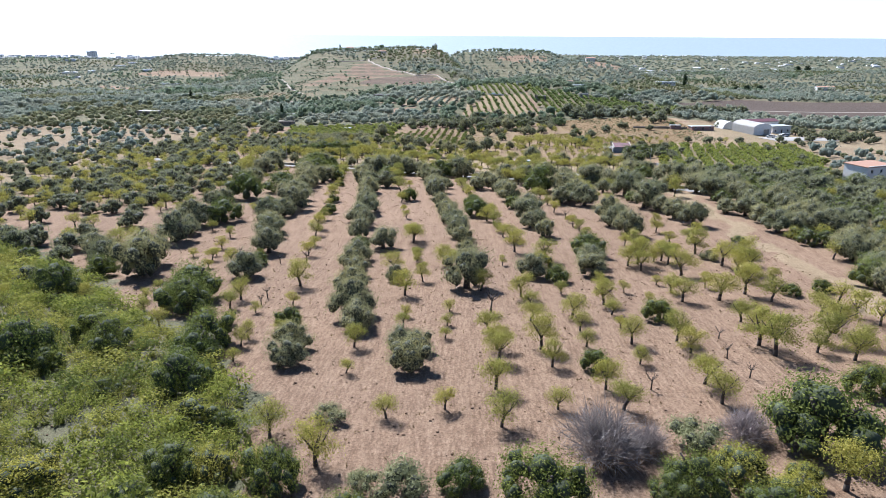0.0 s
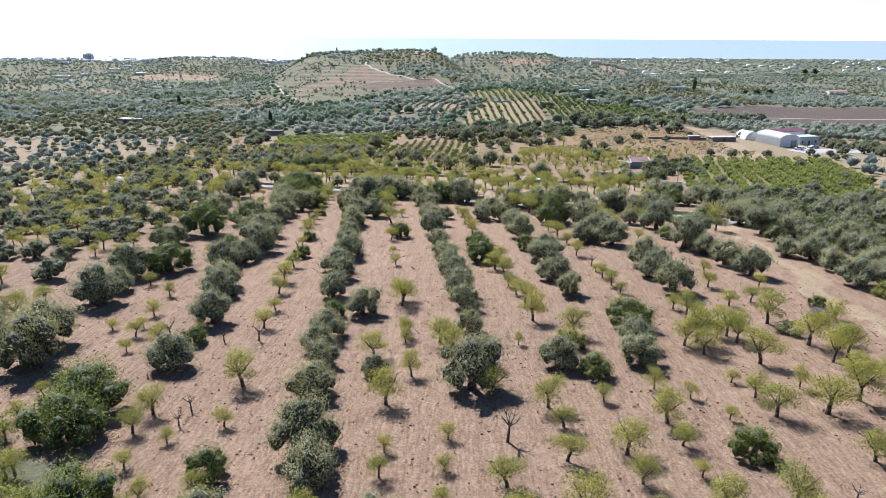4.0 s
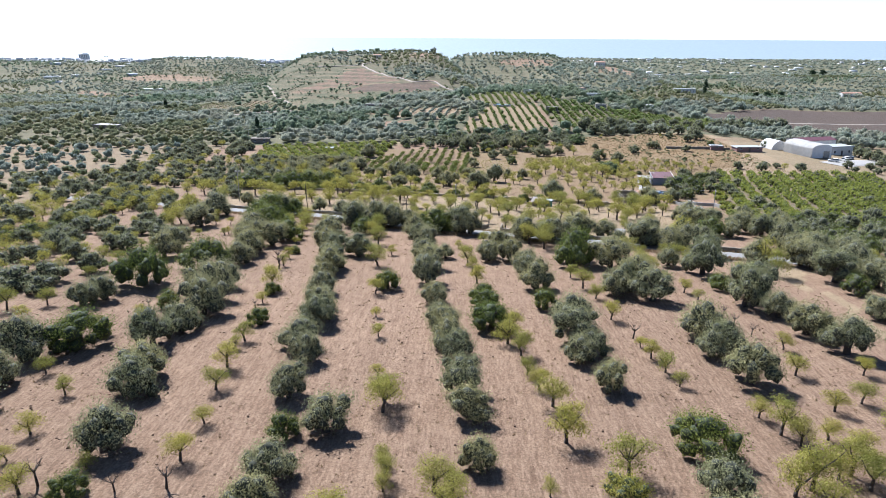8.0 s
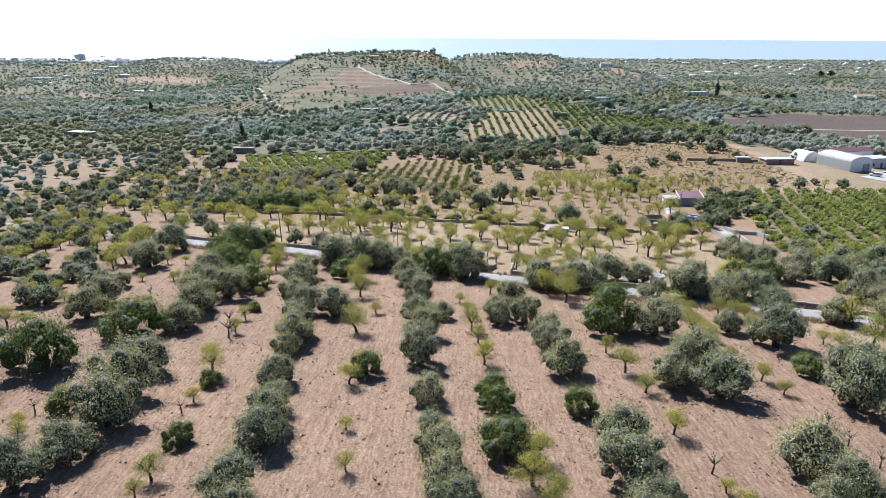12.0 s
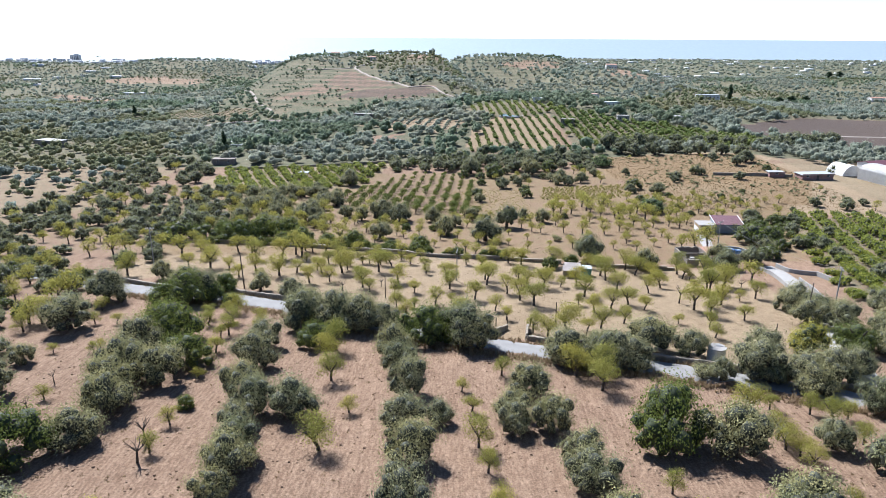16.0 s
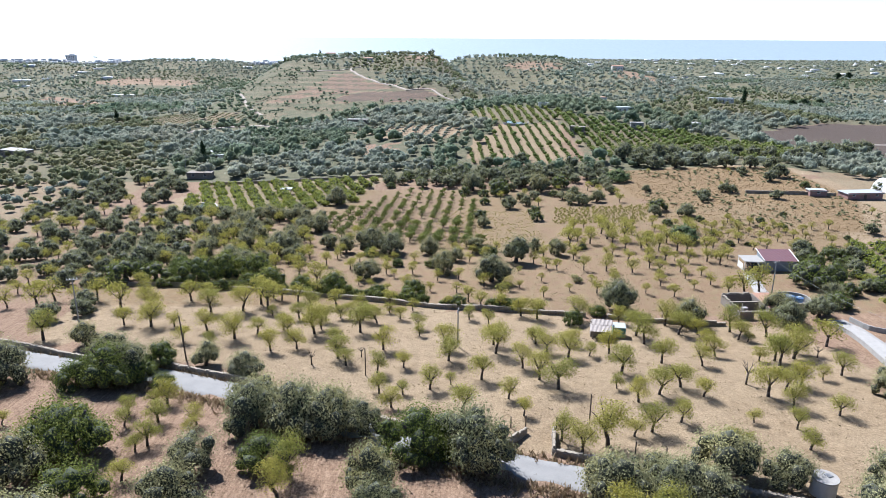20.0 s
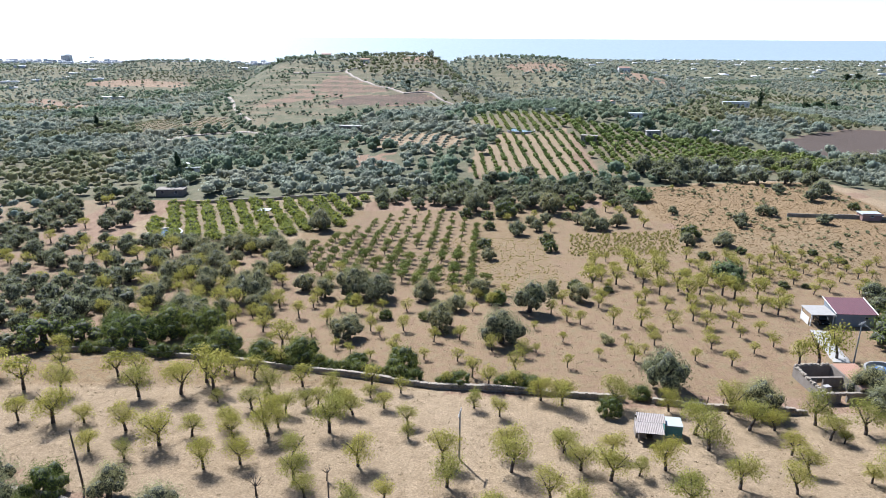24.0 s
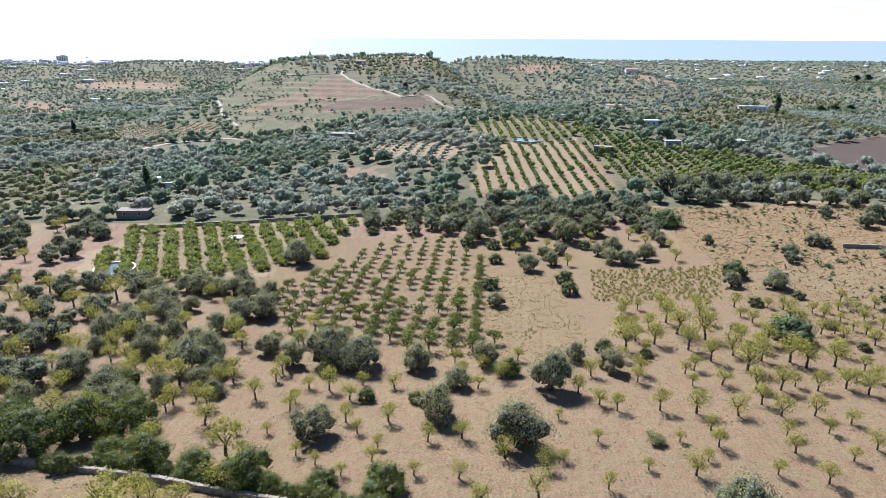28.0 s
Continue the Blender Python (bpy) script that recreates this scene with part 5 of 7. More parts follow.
def parcel_trees(y0, y1, reach, gap, seed):
    """Spots over the valley's parcels, thick or thin by what each parcel grows; one list for each kind of growth."""
    rng = np.random.default_rng(seed)
    gx, gy = np.meshgrid(np.arange(-reach, reach, gap), np.arange(y0, y1, gap))
    lot = lot_of(gx, gy)
    a = (lot * 1.7) % 3.14
    j = np.where(np.isin(LOT_KIND[lot], (1, 2, 3)), 0.14 if y0 < 600 else 0.34, 0.5)
    gx = gx.ravel() + rng.uniform(-1, 1, lot.shape) * gap * j + 0.3 * gap * np.sin(a)
    gy = gy.ravel() + rng.uniform(-1, 1, lot.shape) * gap * j
    kind = LOT_KIND[lot]
    keep = np.array((0.98, 0.90, 0.84, 0.98, 0.40, 0.95))[kind]
    wave = np.sin(gx * 0.031 + 2.0 * np.sin(gy * 0.017)) * np.sin(gy * 0.037 + 1.7 * np.sin(gx * 0.023)) + 0.5 * np.sin(gx * 0.11 + gy * 0.07)
    keep = keep * np.clip(0.97 + 0.34 * wave, 0.30, 1.0)
    ok = (rng.random(lot.shape) < keep) & (np.abs(gx) < 0.72 * gy + 40)
    for poly in OPEN + NEAR_PLOTS + [p[0] for p in HILL_PATCHES[3:10]]:
        ok &= ~inside(gx, gy, poly)
    for patch in HILL_PATCHES[10:]:
        ok &= ~inside(gx, gy, patch[0]) | (rng.random(lot.shape) < 0.3)
    return [np.stack([gx[ok & np.isin(kind, g)], gy[ok & np.isin(kind, g)]], 1) for g in ((0, 1, 4), (2,), (3, 5))]


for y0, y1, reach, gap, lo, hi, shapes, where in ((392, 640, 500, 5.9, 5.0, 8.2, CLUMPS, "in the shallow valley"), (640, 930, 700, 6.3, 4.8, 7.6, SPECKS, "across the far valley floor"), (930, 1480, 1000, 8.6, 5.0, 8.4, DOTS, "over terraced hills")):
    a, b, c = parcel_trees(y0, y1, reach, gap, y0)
    woods("olive_groves", a, lo, hi, HAZED_WOODS, "grey-green olive groves " + where, "woods", y0, shapes, 0.95)
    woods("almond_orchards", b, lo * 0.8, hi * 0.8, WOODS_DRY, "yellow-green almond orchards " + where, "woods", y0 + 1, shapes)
    woods("green_woods", c, lo * 0.9, hi * 1.05, HAZED_GREEN, "dark green mixed trees " + where, "woods", y0 + 2, shapes)
woods("vine_rows", rows_between(HILL_PATCHES[5][0], 2.2, 4.4, 82, 41) + rows_between(HILL_PATCHES[6][0], 2.2, 4.4, 82, 42), 1.5, 2.2, WOODS_DRY, "small rows of yellowing vines at the hill's foot", "vineyard", 41, SPECKS)
hedge = []
for line in ([(-87, 680), (-56, 666), (-26, 666), (-3, 682)], [(-111, 670), (-85, 654), (-57, 640)], [(-113, 666), (-87, 650), (-60, 636)], [(-132, 692), (-115, 688), (-99, 698)], [(-136, 724), (-116, 734), (-98, 726)],
             [(-157, 754), (-140, 760), (-125, 776)], [(-159, 728), (-150, 744), (-142, 748)], [(-170, 790), (-150, 800), (-135, 806)], [(-178, 830), (-160, 836), (-140, 832)], [(-152, 700), (-140, 716), (-134, 740)],
             [(-128, 616), (-112, 612), (-96, 612), (-80, 618)], [(-50, 752), (-40, 736), (-28, 716)], [(-44, 900), (-25, 912), (-8, 900)], [(-46, 890), (-25, 896), (-8, 886)], [(75, 1020), (110, 1035), (145, 1030)], [(75, 1050), (110, 1066), (145, 1050)],
             [(-530, 1215), (-470, 1225), (-380, 1205)], [(-520, 1250), (-460, 1262), (-390, 1250)], [(-530, 1290), (-460, 1305), (-380, 1295)]):
    P = np.array(line, float)
    n = int(np.hypot(*np.diff(P, axis=0).T).sum() / 3.0)
    s = np.linspace(0, len(P) - 1, n)
    hedge += list(zip(np.interp(s, range(len(P)), P[:, 0]), np.interp(s, range(len(P)), P[:, 1])))
bushes = random.Random(8)
hedge = [(x + bushes.uniform(-2.5, 2.5), y + bushes.uniform(-2.5, 2.5)) for x, y in hedge if bushes.random() < 0.8]
hedge += [(x, y) for x, y in free_spots(BARE_SLOPE, 9.0, 61, -1) if x < -95 and math.sin(x * 0.09 + 1) * math.sin(y * 0.07) > 0.25 and not any(inside(x, y, p[0]) for p in HILL_PATCHES)]
hedge += [(x + bushes.uniform(-9, 9), y + bushes.uniform(-14, 14)) for x, y in ((-165, 918), (-172, 925), (-145, 915), (-120, 940), (-155, 945), (-74, 950), (-135, 945), (-150, 935)) for _ in range(5)]
edge = np.random.default_rng(19)
ex, ey = edge.uniform(-215, 5, 9000), edge.uniform(615, 900, 9000)
ok = riser(ex, ey) & inside(ex, ey, BARE_SLOPE) & (np.sin(ex * 0.07 + 2) * np.sin(ey * 0.05 + ex * 0.03) > 0.1)
for patch in HILL_PATCHES[:3]:
    ok &= ~inside(ex, ey, patch[0])
hedge += [(float(x), float(y)) for x, y in zip(ex[ok][:170], ey[ok][:170])]
ex, ey = edge.uniform(-60, 260, 6000), edge.uniform(760, 1140, 6000)
ok = riser(ex, ey)
hedge += [(float(x), float(y)) for x, y in zip(ex[ok][:420], ey[ok][:420])]
ex, ey = edge.uniform(-600, -340, 4000), edge.uniform(1200, 1440, 4000)
ok = riser(ex, ey)
hedge += [(float(x), float(y)) for x, y in zip(ex[ok][:500], ey[ok][:500])]
woods("terrace_hedges", hedge, 1.8, 4.2, HAZED_GREEN, "low dark shrubs along the terrace edges", "hedge", 51, SPECKS)
woods("plain_woods", spread(-1900, 2000, 1470, 2980, 25.0, 12, 1.0), 10.0, 19.0, HAZED_WOODS, "low tree cover of the coastal plain", "woods", 12, DOTS, 0.55)
SCRUB_LEFT = [(-41, 30), (-14, 24), (-14, 44), (-20, 59), (-25, 67), (-32, 74), (-40, 82), (-50, 92), (-62, 104), (-84, 118), (-84, 66), (-54, 60)]
thick = free_spots(SCRUB_LEFT, 2.2, 21, -1)
woods("thorn_scrub", [p for i, p in enumerate(thick) if i % 4 < 2], 2.4, 5.4, YELLOW, "tangled yellow-green thorn scrub covering the slope", "scrub", 14, SPRAYS, 0.75)
woods("leafy_scrub", [p for i, p in enumerate(thick) if i % 4 == 2], 2.4, 5.4, BRIGHT, "low green leafy scrub covering the slope", "scrub", 15, SPRAYS, 0.85)
woods("dark_scrub", [p for i, p in enumerate(thick) if i % 16 == 3], 2.6, 5.4, CAROB, "dark green evergreen scrub covering the slope", "scrub", 16, SPRAYS, 0.95)


def grove(kind):
    """All further trees of a kind as one object, each with its trunk and crown."""
    name, form, leaf, label, category, count, size, many = KINDS[kind]
    spots = REST[kind]
    if not spots:
        return
    rng = np.random.default_rng(len(spots))
    shapes = []
    for i in range(4):
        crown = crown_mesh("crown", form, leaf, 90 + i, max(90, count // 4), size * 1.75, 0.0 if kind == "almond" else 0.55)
        pieces = [crown] + ([trunk_mesh(form, 60 + i)] if form in ("almond", "olive", "carob") else [])
        vs, fs, ms, base = [], [], [], 0
        for me, slot in zip(pieces, (0, 2)):
            me.calc_loop_triangles()
            v = np.zeros(len(me.vertices) * 3)
            me.vertices.foreach_get("co", v)
            t = np.zeros(len(me.loop_triangles) * 3, int)
            me.loop_triangles.foreach_get("vertices", t)
            m = np.zeros(len(me.loop_triangles), int)
            me.loop_triangles.foreach_get("material_index", m)
            vs.append(v.reshape(-1, 3))
            fs.append(t.reshape(-1, 3) + base)
            ms.append(m if slot == 0 else np.full(len(m), 2))
            base += len(v) // 3
            bpy.data.meshes.remove(me)
        shapes.append((np.concatenate(vs), np.concatenate(fs), np.concatenate(ms)))
    vs, fs, ms, base = [], [], [], 0
    for x, y, w in spots:
        v, f, m = shapes[rng.integers(4)]
        a = rng.uniform(0, 6.28)
        c, s = math.cos(a) * w, math.sin(a) * w
        vs.append(np.stack([v[:, 0] * c - v[:, 1] * s + x, v[:, 0] * s + v[:, 1] * c + y, v[:, 2] * w * rng.uniform(0.95, 1.24) + gz(x, y)], 1))
        fs.append(f + base)
        ms.append(m)
        base += len(v)
    me = bpy.data.meshes.new(name + "s")
    fill_mesh(me, np.concatenate(vs), np.concatenate(fs))
    # the second slot is the inner mass with the crown's shade in its colour
    for mt in (leaf, SHADE_CORE, BARK):
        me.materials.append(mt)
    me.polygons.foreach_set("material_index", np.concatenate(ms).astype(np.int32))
    tagged(new(name + "s", me), label + " in the further fields", category, kind="stuff")


for kind in KINDS:
    grove(kind)


# ---- road, tracks and walls ----
def along(points, step=1.0):
    """Evenly spaced points on a polyline, with the way along it."""
    P = np.array(points, float)
    d = np.r_[0, np.cumsum(np.hypot(*np.diff(P, axis=0).T))]
    s = np.arange(0, d[-1] + step * 0.5, step)
    x, y = np.interp(s, d, P[:, 0]), np.interp(s, d, P[:, 1])
    for _ in range(2):
        x[1:-1] = (x[:-2] + 2 * x[1:-1] + x[2:]) / 4
        y[1:-1] = (y[:-2] + 2 * y[1:-1] + y[2:]) / 4
    tx, ty = np.gradient(x), np.gradient(y)
    n = np.hypot(tx, ty)
    return x, y, tx / n, ty / n


def ribbon(name, points, width, material, label, category, up=0.07, step=1.0, wobble=0.12, parent=None):
    """A road or track laid along the ground, with a low shoulder on each side."""
    x, y, tx, ty = along(points, step)
    rng = np.random.default_rng(len(name))
    offs = np.array([-0.5 - 0.35 / width, -0.5, -0.25, 0, 0.25, 0.5, 0.5 + 0.35 / width]) * width
    rows = []
    zc = ground(x, y)
    for k, o in enumerate(offs):
        e = o + (rng.normal(0, wobble, len(x)) if k in (0, 1, 5, 6) else 0)
        px, py = x - ty * e, y + tx * e
        z = 0.5 * ground(px, py) + 0.5 * zc + (up if 0 < k < 6 else -0.25)
        rows.append(np.stack([px, py, z], 1))
    V = np.stack(rows, 1)
    n, m = V.shape[:2]
    idx = np.arange(n * m).reshape(n, m)
    q = np.stack([idx[:-1, :-1], idx[1:, :-1], idx[1:, 1:], idx[:-1, 1:]], -1).reshape(-1, 4)[:, ::-1]
    me = bpy.data.meshes.new(name)
    fill_mesh(me, V.reshape(-1, 3), q)
    me.materials.append(material)
    me.polygons.foreach_set("use_smooth", np.ones(len(q), bool))
    return tagged(new(name, me), label, category, kind="structure")


ROAD_LINE = [(-120, 254), (-90, 246), (-60, 235.5), (-49, 232), (-38, 230), (-26, 225), (-8, 215), (0, 211), (13, 206.5), (30, 200), (42, 195), (54, 189.5), (75, 180), (110, 165), (150, 150)]
ribbon("road", ROAD_LINE, 4.4, ROAD, "narrow pale grey country road with worn edges", "road")
PALE_SOIL = plain("pale_track_soil", (0.190, 0.155, 0.120), (0.270, 0.228, 0.188), 0.4, 0.95, 0, 0.5, 12)
ribbon("hill_track", [(-112, 922), (-91, 888), (-75, 854), (-94, 828), (-77, 784), (-62, 756), (-42, 724), (-31, 702)], 1.9, PALE_SOIL, "pale dirt track climbing the terraced hill", "track", 0.5, 6)
ribbon("contour_track", [(-139, 818), (-114, 816), (-94, 828)], 1.8, PALE_SOIL, "pale dirt track across the hillside", "track", 0.5, 6)
ribbon("field_edge_track", [(-31, 702), (-12, 711), (-3, 685), (12, 674), (22, 655)], 1.8, PALE_SOIL, "pale dirt track round the upper field", "track", 0.5, 6)
ribbon("slope_track", [(-189, 768), (-173, 736), (-162, 708), (-156, 688), (-146, 670), (-133, 648)], 2.2, PALE_SOIL, "pale dirt track winding down the slope", "track", 0.4, 6)
ribbon("valley_track", [(-94, 600), (-65, 618), (-35, 638), (-18, 648), (-2, 662)], 3.0, PALE_SOIL, "pale dirt track along the hill's foot", "track", 0.4, 6)
ribbon("plot_track", [(-163, 556), (-159, 592), (-147, 604), (-125, 612), (-105, 592)], 3.0, PALE_SOIL, "pale dirt track between small plots", "track", 0.4, 6)
ribbon("field_track", [(206, 508), (228, 514), (253, 518), (279, 522), (380, 545)], 2.6, PALE_SOIL, "pale track through a dark ploughed field", "track", 0.25, 6)
ribbon("farmyard", [(154, 330), (168, 338), (194, 344)], 12, CONCRETE, "grey paved yard beside the white hangar", "yard", 0.15, 3)

STONES = []
for i in range(6):
    bm = bmesh.new()
    bmesh.ops.create_cube(bm, size=1)
    bmesh.ops.bevel(bm, geom=bm.edges[:], offset=0.16, segments=1, affect="EDGES")
    r = random.Random(i)
    for v in bm.verts:
        v.co += Vector((r.uniform(-0.09, 0.09), r.uniform(-0.09, 0.09), r.uniform(-0.09, 0.09)))
    me = bpy.data.meshes.new("stone")
    bm.to_mesh(me)
    bm.free()
    me.materials.append(STONE)
    STONES.append(me)


def stone_arrays(i):
    me = STONES[i]
    v = np.zeros(len(me.vertices) * 3)
    me.vertices.foreach_get("co", v)
    me.calc_loop_triangles()
    t = np.zeros(len(me.loop_triangles) * 3, int)
    me.loop_triangles.foreach_get("vertices", t)
    return v.reshape(-1, 3), t.reshape(-1, 3)


STONE_ARRAYS = [stone_arrays(i) for i in range(6)]


def dry_wall(points, high, thick, label, singles=0, seed=1):
    """A dry-stone wall: rubble sides in one part, cap stones laid one by one."""
    rng = np.random.default_rng(seed)
    wall = thing("stone_wall", Matrix.Identity(4), label, "stone wall", kind="structure")
    x, y, tx, ty = along(points, 0.42)
    z = ground(x, y)
    vs, fs, base, caps = [], [], 0, 0
    levels = max(2, int(high / 0.24))

    def lay(px, py, pz, a, sx, sy, sz):
        nonlocal base
        v, f = STONE_ARRAYS[rng.integers(6)]
        v = v * [sx, sy, sz]
        c, s = math.cos(a), math.sin(a)
        vs.append(np.stack([v[:, 0] * c - v[:, 1] * s + px, v[:, 0] * s + v[:, 1] * c + py, v[:, 2] + pz], 1))
        fs.append(f + base)
        base += len(v)
    for i in range(len(x)):
        a = math.atan2(ty[i], tx[i])
        sag = 0.10 * math.sin(i * 0.13 + seed) + rng.normal(0, 0.03)
        for k in range(levels):
            lay(x[i] + rng.normal(0, 0.04), y[i] + rng.normal(0, 0.04), z[i] + 0.06 + k * (high + sag) / levels, a + rng.normal(0, 0.06),
                rng.uniform(0.42, 0.60), thick * rng.uniform(0.9, 1.1), high / levels * rng.uniform(1.0, 1.25))
        if caps < singles:
            ob = mesh_part("stone", STONES[int(rng.integers(6))], wall)
            ob.matrix_world = pose(x[i], y[i], z[i] + high + sag + 0.02, rng.uniform(-7, 7), rng.uniform(-7, 7), math.degrees(a)) @ Matrix.Diagonal((rng.uniform(0.36, 0.55), thick * rng.uniform(0.8, 1.1), rng.uniform(0.16, 0.26), 1))
            caps += 1
    me = bpy.data.meshes.new("rubble")
    fill_mesh(me, np.concatenate(vs), np.concatenate(fs))
    me.materials.append(STONE)
    tagged(mesh_part("rubble", me, wall), kind="stuff")
    return wall


dry_wall([(-70, 274), (-54, 273.8), (-41.6, 271.9), (-29.5, 269), (-12.2, 264.4), (-0.4, 261), (9.7, 260.5), (17, 259.8), (26, 259.1)], 0.7, 0.6, "weathered dry-stone wall dividing the straw field from the grove", 240, 2)
dry_wall([(30, 258.7), (37.7, 257.9), (50, 257)], 0.7, 0.55, "low pale stone wall beside the ruined house", 45, 3)
dry_wall([(-95, 251), (-61, 239), (-52, 235.6), (-39, 233.6), (-27, 228.6), (-8, 218.6), (1, 214.2), (8.5, 212.6)], 0.75, 0.5, "low stone wall along the roadside", 200, 4)
dry_wall([(13.0, 210.6), (16.2, 209.3), (30, 203.8), (42, 198.6), (54, 193.3), (70, 186)], 0.75, 0.5, "low stone wall along the roadside", 140, 5)
dry_wall([(8.5, 212.8), (10.4, 215.2)], 0.9, 0.35, "short stone gate wall at the field entrance", 4, 6)
dry_wall([(13.0, 210.8), (13.7, 215.4)], 0.9, 0.35, "short stone gate wall at the field entrance", 10, 7)
dry_wall([(-88, 395), (-62, 399.5), (-46, 403), (-24, 406.5)], 1.0, 0.5, "long grey wall behind the citrus plot", 0, 8)


# ---- buildings ----
def wall_panel(bm, x0, x1, z0, z1, y, t, holes):
    """An upright wall slab along x with rectangular openings: x0, x1, z0, z1 each."""
    xs = sorted({x0, x1, *[h[0] for h in holes], *[h[1] for h in holes]})
    for a, b in zip(xs, xs[1:]):
        cut = sorted((h[2], h[3]) for h in holes if h[0] <= a and h[1] >= b)
        low = z0
        for c, d in cut + [(z1, z1)]:
            if c > low + 0.001:
                box(bm, (a + b) / 2, y, low, b - a, t, c - low)
            low = d
    return bm


def window_in(parent, x, z, w, h, y, out):
    """A window with frame, sill and pane, set into a wall that faces along y."""
    win = part("window_frame", wall_panel(bmesh.new(), x - w / 2, x + w / 2, z, z + h, y, 0.08, [(x - w / 2 + 0.07, x + w / 2 - 0.07, z + 0.07, z + h - 0.07)]), PLASTER, parent)
    part("pane", box(bmesh.new(), x, y - out * 0.02, z + 0.07, w - 0.14, 0.02, h - 0.14), GLASS, win)
    part("window_sill", box(bmesh.new(), x, y + out * 0.10, z - 0.06, w + 0.2, 0.22, 0.06), CONCRETE, win)


def house(name, x, y, w, d, h, turn, wall_mat, roof_mat, label, pitch=0.0, storeys=1, door=True, windows=2, overhang=0.3, category="house", sink=0.4):
    """A plain rural house: four walls with real openings, a slab or pitched roof, windows and a door."""
    ob = thing(name, pose(x, y, gz(x, y), 0, 0, turn), label, category)
    t = 0.3
    holes, n = [], max(1, windows)
    for s in range(storeys):
        zb = s * h / storeys
        for i in range(windows):
            cx = -w / 2 + w * (i + 0.5) / n
            if door and s == 0 and i == n // 2:
                continue
            holes.append((cx - 0.5, cx + 0.5, zb + 1.0, zb + 2.1))
    dx = -w / 2 + w * (n // 2 + 0.5) / n
    if door:
        holes.append((dx - 0.5, dx + 0.5, -0.01, 2.1))
    front = part("wall", wall_panel(bmesh.new(), -w / 2, w / 2, -sink, h, -d / 2 + t / 2, t, holes), wall_mat, ob)
    part("wall", box(bmesh.new(), 0, d / 2 - t / 2, -sink, w, t, h + sink), wall_mat, ob)
    for s in (-1, 1):
        part("wall", box(bmesh.new(), s * (w / 2 - t / 2), 0, -sink, t, d - 2 * t, h + sink), wall_mat, ob)
    part("floor_slab", box(bmesh.new(), 0, 0, -sink, w - 2 * t, d - 2 * t, sink + 0.03), CONCRETE, ob)
    for a, b, c, e in holes:
        if c < 0 or (c < 0.1 and e > 2):
            dr = part("door", box(bmesh.new(), (a + b) / 2, -d / 2 + 0.12, 0.0, b - a, 0.06, 2.08), POLEWOOD, ob)
            part("handle", box(bmesh.new(), b - 0.12, -d / 2 + 0.06, 1.0, 0.04, 0.06, 0.14), METAL, dr)
        else:
            window_in(ob, (a + b) / 2, c, b - a, e - c, -d / 2 + 0.12, -1)
    if pitch == 0:
        roof = part("roof", box(bmesh.new(), 0, 0, h + 0.003, w + 2 * overhang, d + 2 * overhang, 0.22, 0, 0.03), roof_mat, ob)
        part("parapet", wall_panel(bmesh.new(), -w / 2 - overhang, w / 2 + overhang, h + 0.226, h + 0.45, -d / 2 - overhang + 0.1, 0.18, []), wall_mat, roof)
    else:
        bm = bmesh.new()
        half = d / 2 + overhang
        rise = half * math.tan(radians(pitch))
        for s in (-1, 1):
            vs = [bm.verts.new(p) for p in ((-w / 2 - overhang, s * half, h), (w / 2 + overhang, s * half, h), (w / 2 + overhang, 0, h + rise), (-w / 2 - overhang, 0, h + rise))]
            up = [bm.verts.new(v.co + Vector((0, 0, 0.14))) for v in vs]
            bm.faces.new(vs), bm.faces.new(up)
            for i in range(4):
                bm.faces.new((vs[i], vs[(i + 1) % 4], up[(i + 1) % 4], up[i]))
        roof = part("roof", bm, roof_mat, ob)
        bm = bmesh.new()
        for s in (-1, 1):
            xx = s * (w / 2 - t / 2)
            a = [bm.verts.new((xx + q * t / 2, p, z)) for q in (-1, 1) for p, z in ((-d / 2, h), (d / 2, h), (0, h + rise * d / (d + 2 * overhang)))]
            bm.faces.new(a[:3]), bm.faces.new(a[3:])
            for i in range(3):
                bm.faces.new((a[i], a[(i + 1) % 3], a[3 + (i + 1) % 3], a[3 + i]))
        part("gable", bm, wall_mat, ob)
    return ob


# farmhouse with its carport and car
fh = thing("farmhouse", pose(73.7, 289.6, gz(73.7, 289.6), 0, 0, -3), "single-storey blue-grey farmhouse with a maroon sheet roof", "house")
part("wall", wall_panel(bmesh.new(), -3.3, 3.3, -0.4, 2.5, -2.4, 0.25, [(1.6, 2.3, 1.4, 2.0)]), BLUE_WALL, fh)
part("wall", box(bmesh.new(), 0, 2.4, -0.4, 6.6, 0.25, 3.7), BLUE_WALL, fh)
for s in (-1, 1):
    bm = bmesh.new()
    v = [bm.verts.new((s * 3.175 + q * 0.125, p, z)) for q in (-1, 1) for p, z in ((-2.27, -0.4), (2.27, -0.4), (2.27, 3.26), (-2.27, 2.46))]
    bm.faces.new(v[:4]), bm.faces.new(v[4:])
    for i in range(4):
        bm.faces.new((v[i], v[(i + 1) % 4], v[4 + (i + 1) % 4], v[4 + i]))
    part("wall", bm, BLUE_WALL, fh)
bm = bmesh.new()
for i in range(24):
    x0 = -3.55 + i * 0.296
    v = [bm.verts.new(p) for p in ((x0, -2.8, 2.50), (x0 + 0.15, -2.8, 2.56), (x0 + 0.296, -2.8, 2.50), (x0 + 0.296, 2.8, 3.46), (x0 + 0.15, 2.8, 3.52), (x0, 2.8, 3.46))]
    bm.faces.new((v[0], v[1], v[4], v[5])), bm.faces.new((v[1], v[2], v[3], v[4]))
bmesh.ops.remove_doubles(bm, verts=bm.verts[:], dist=0.002)
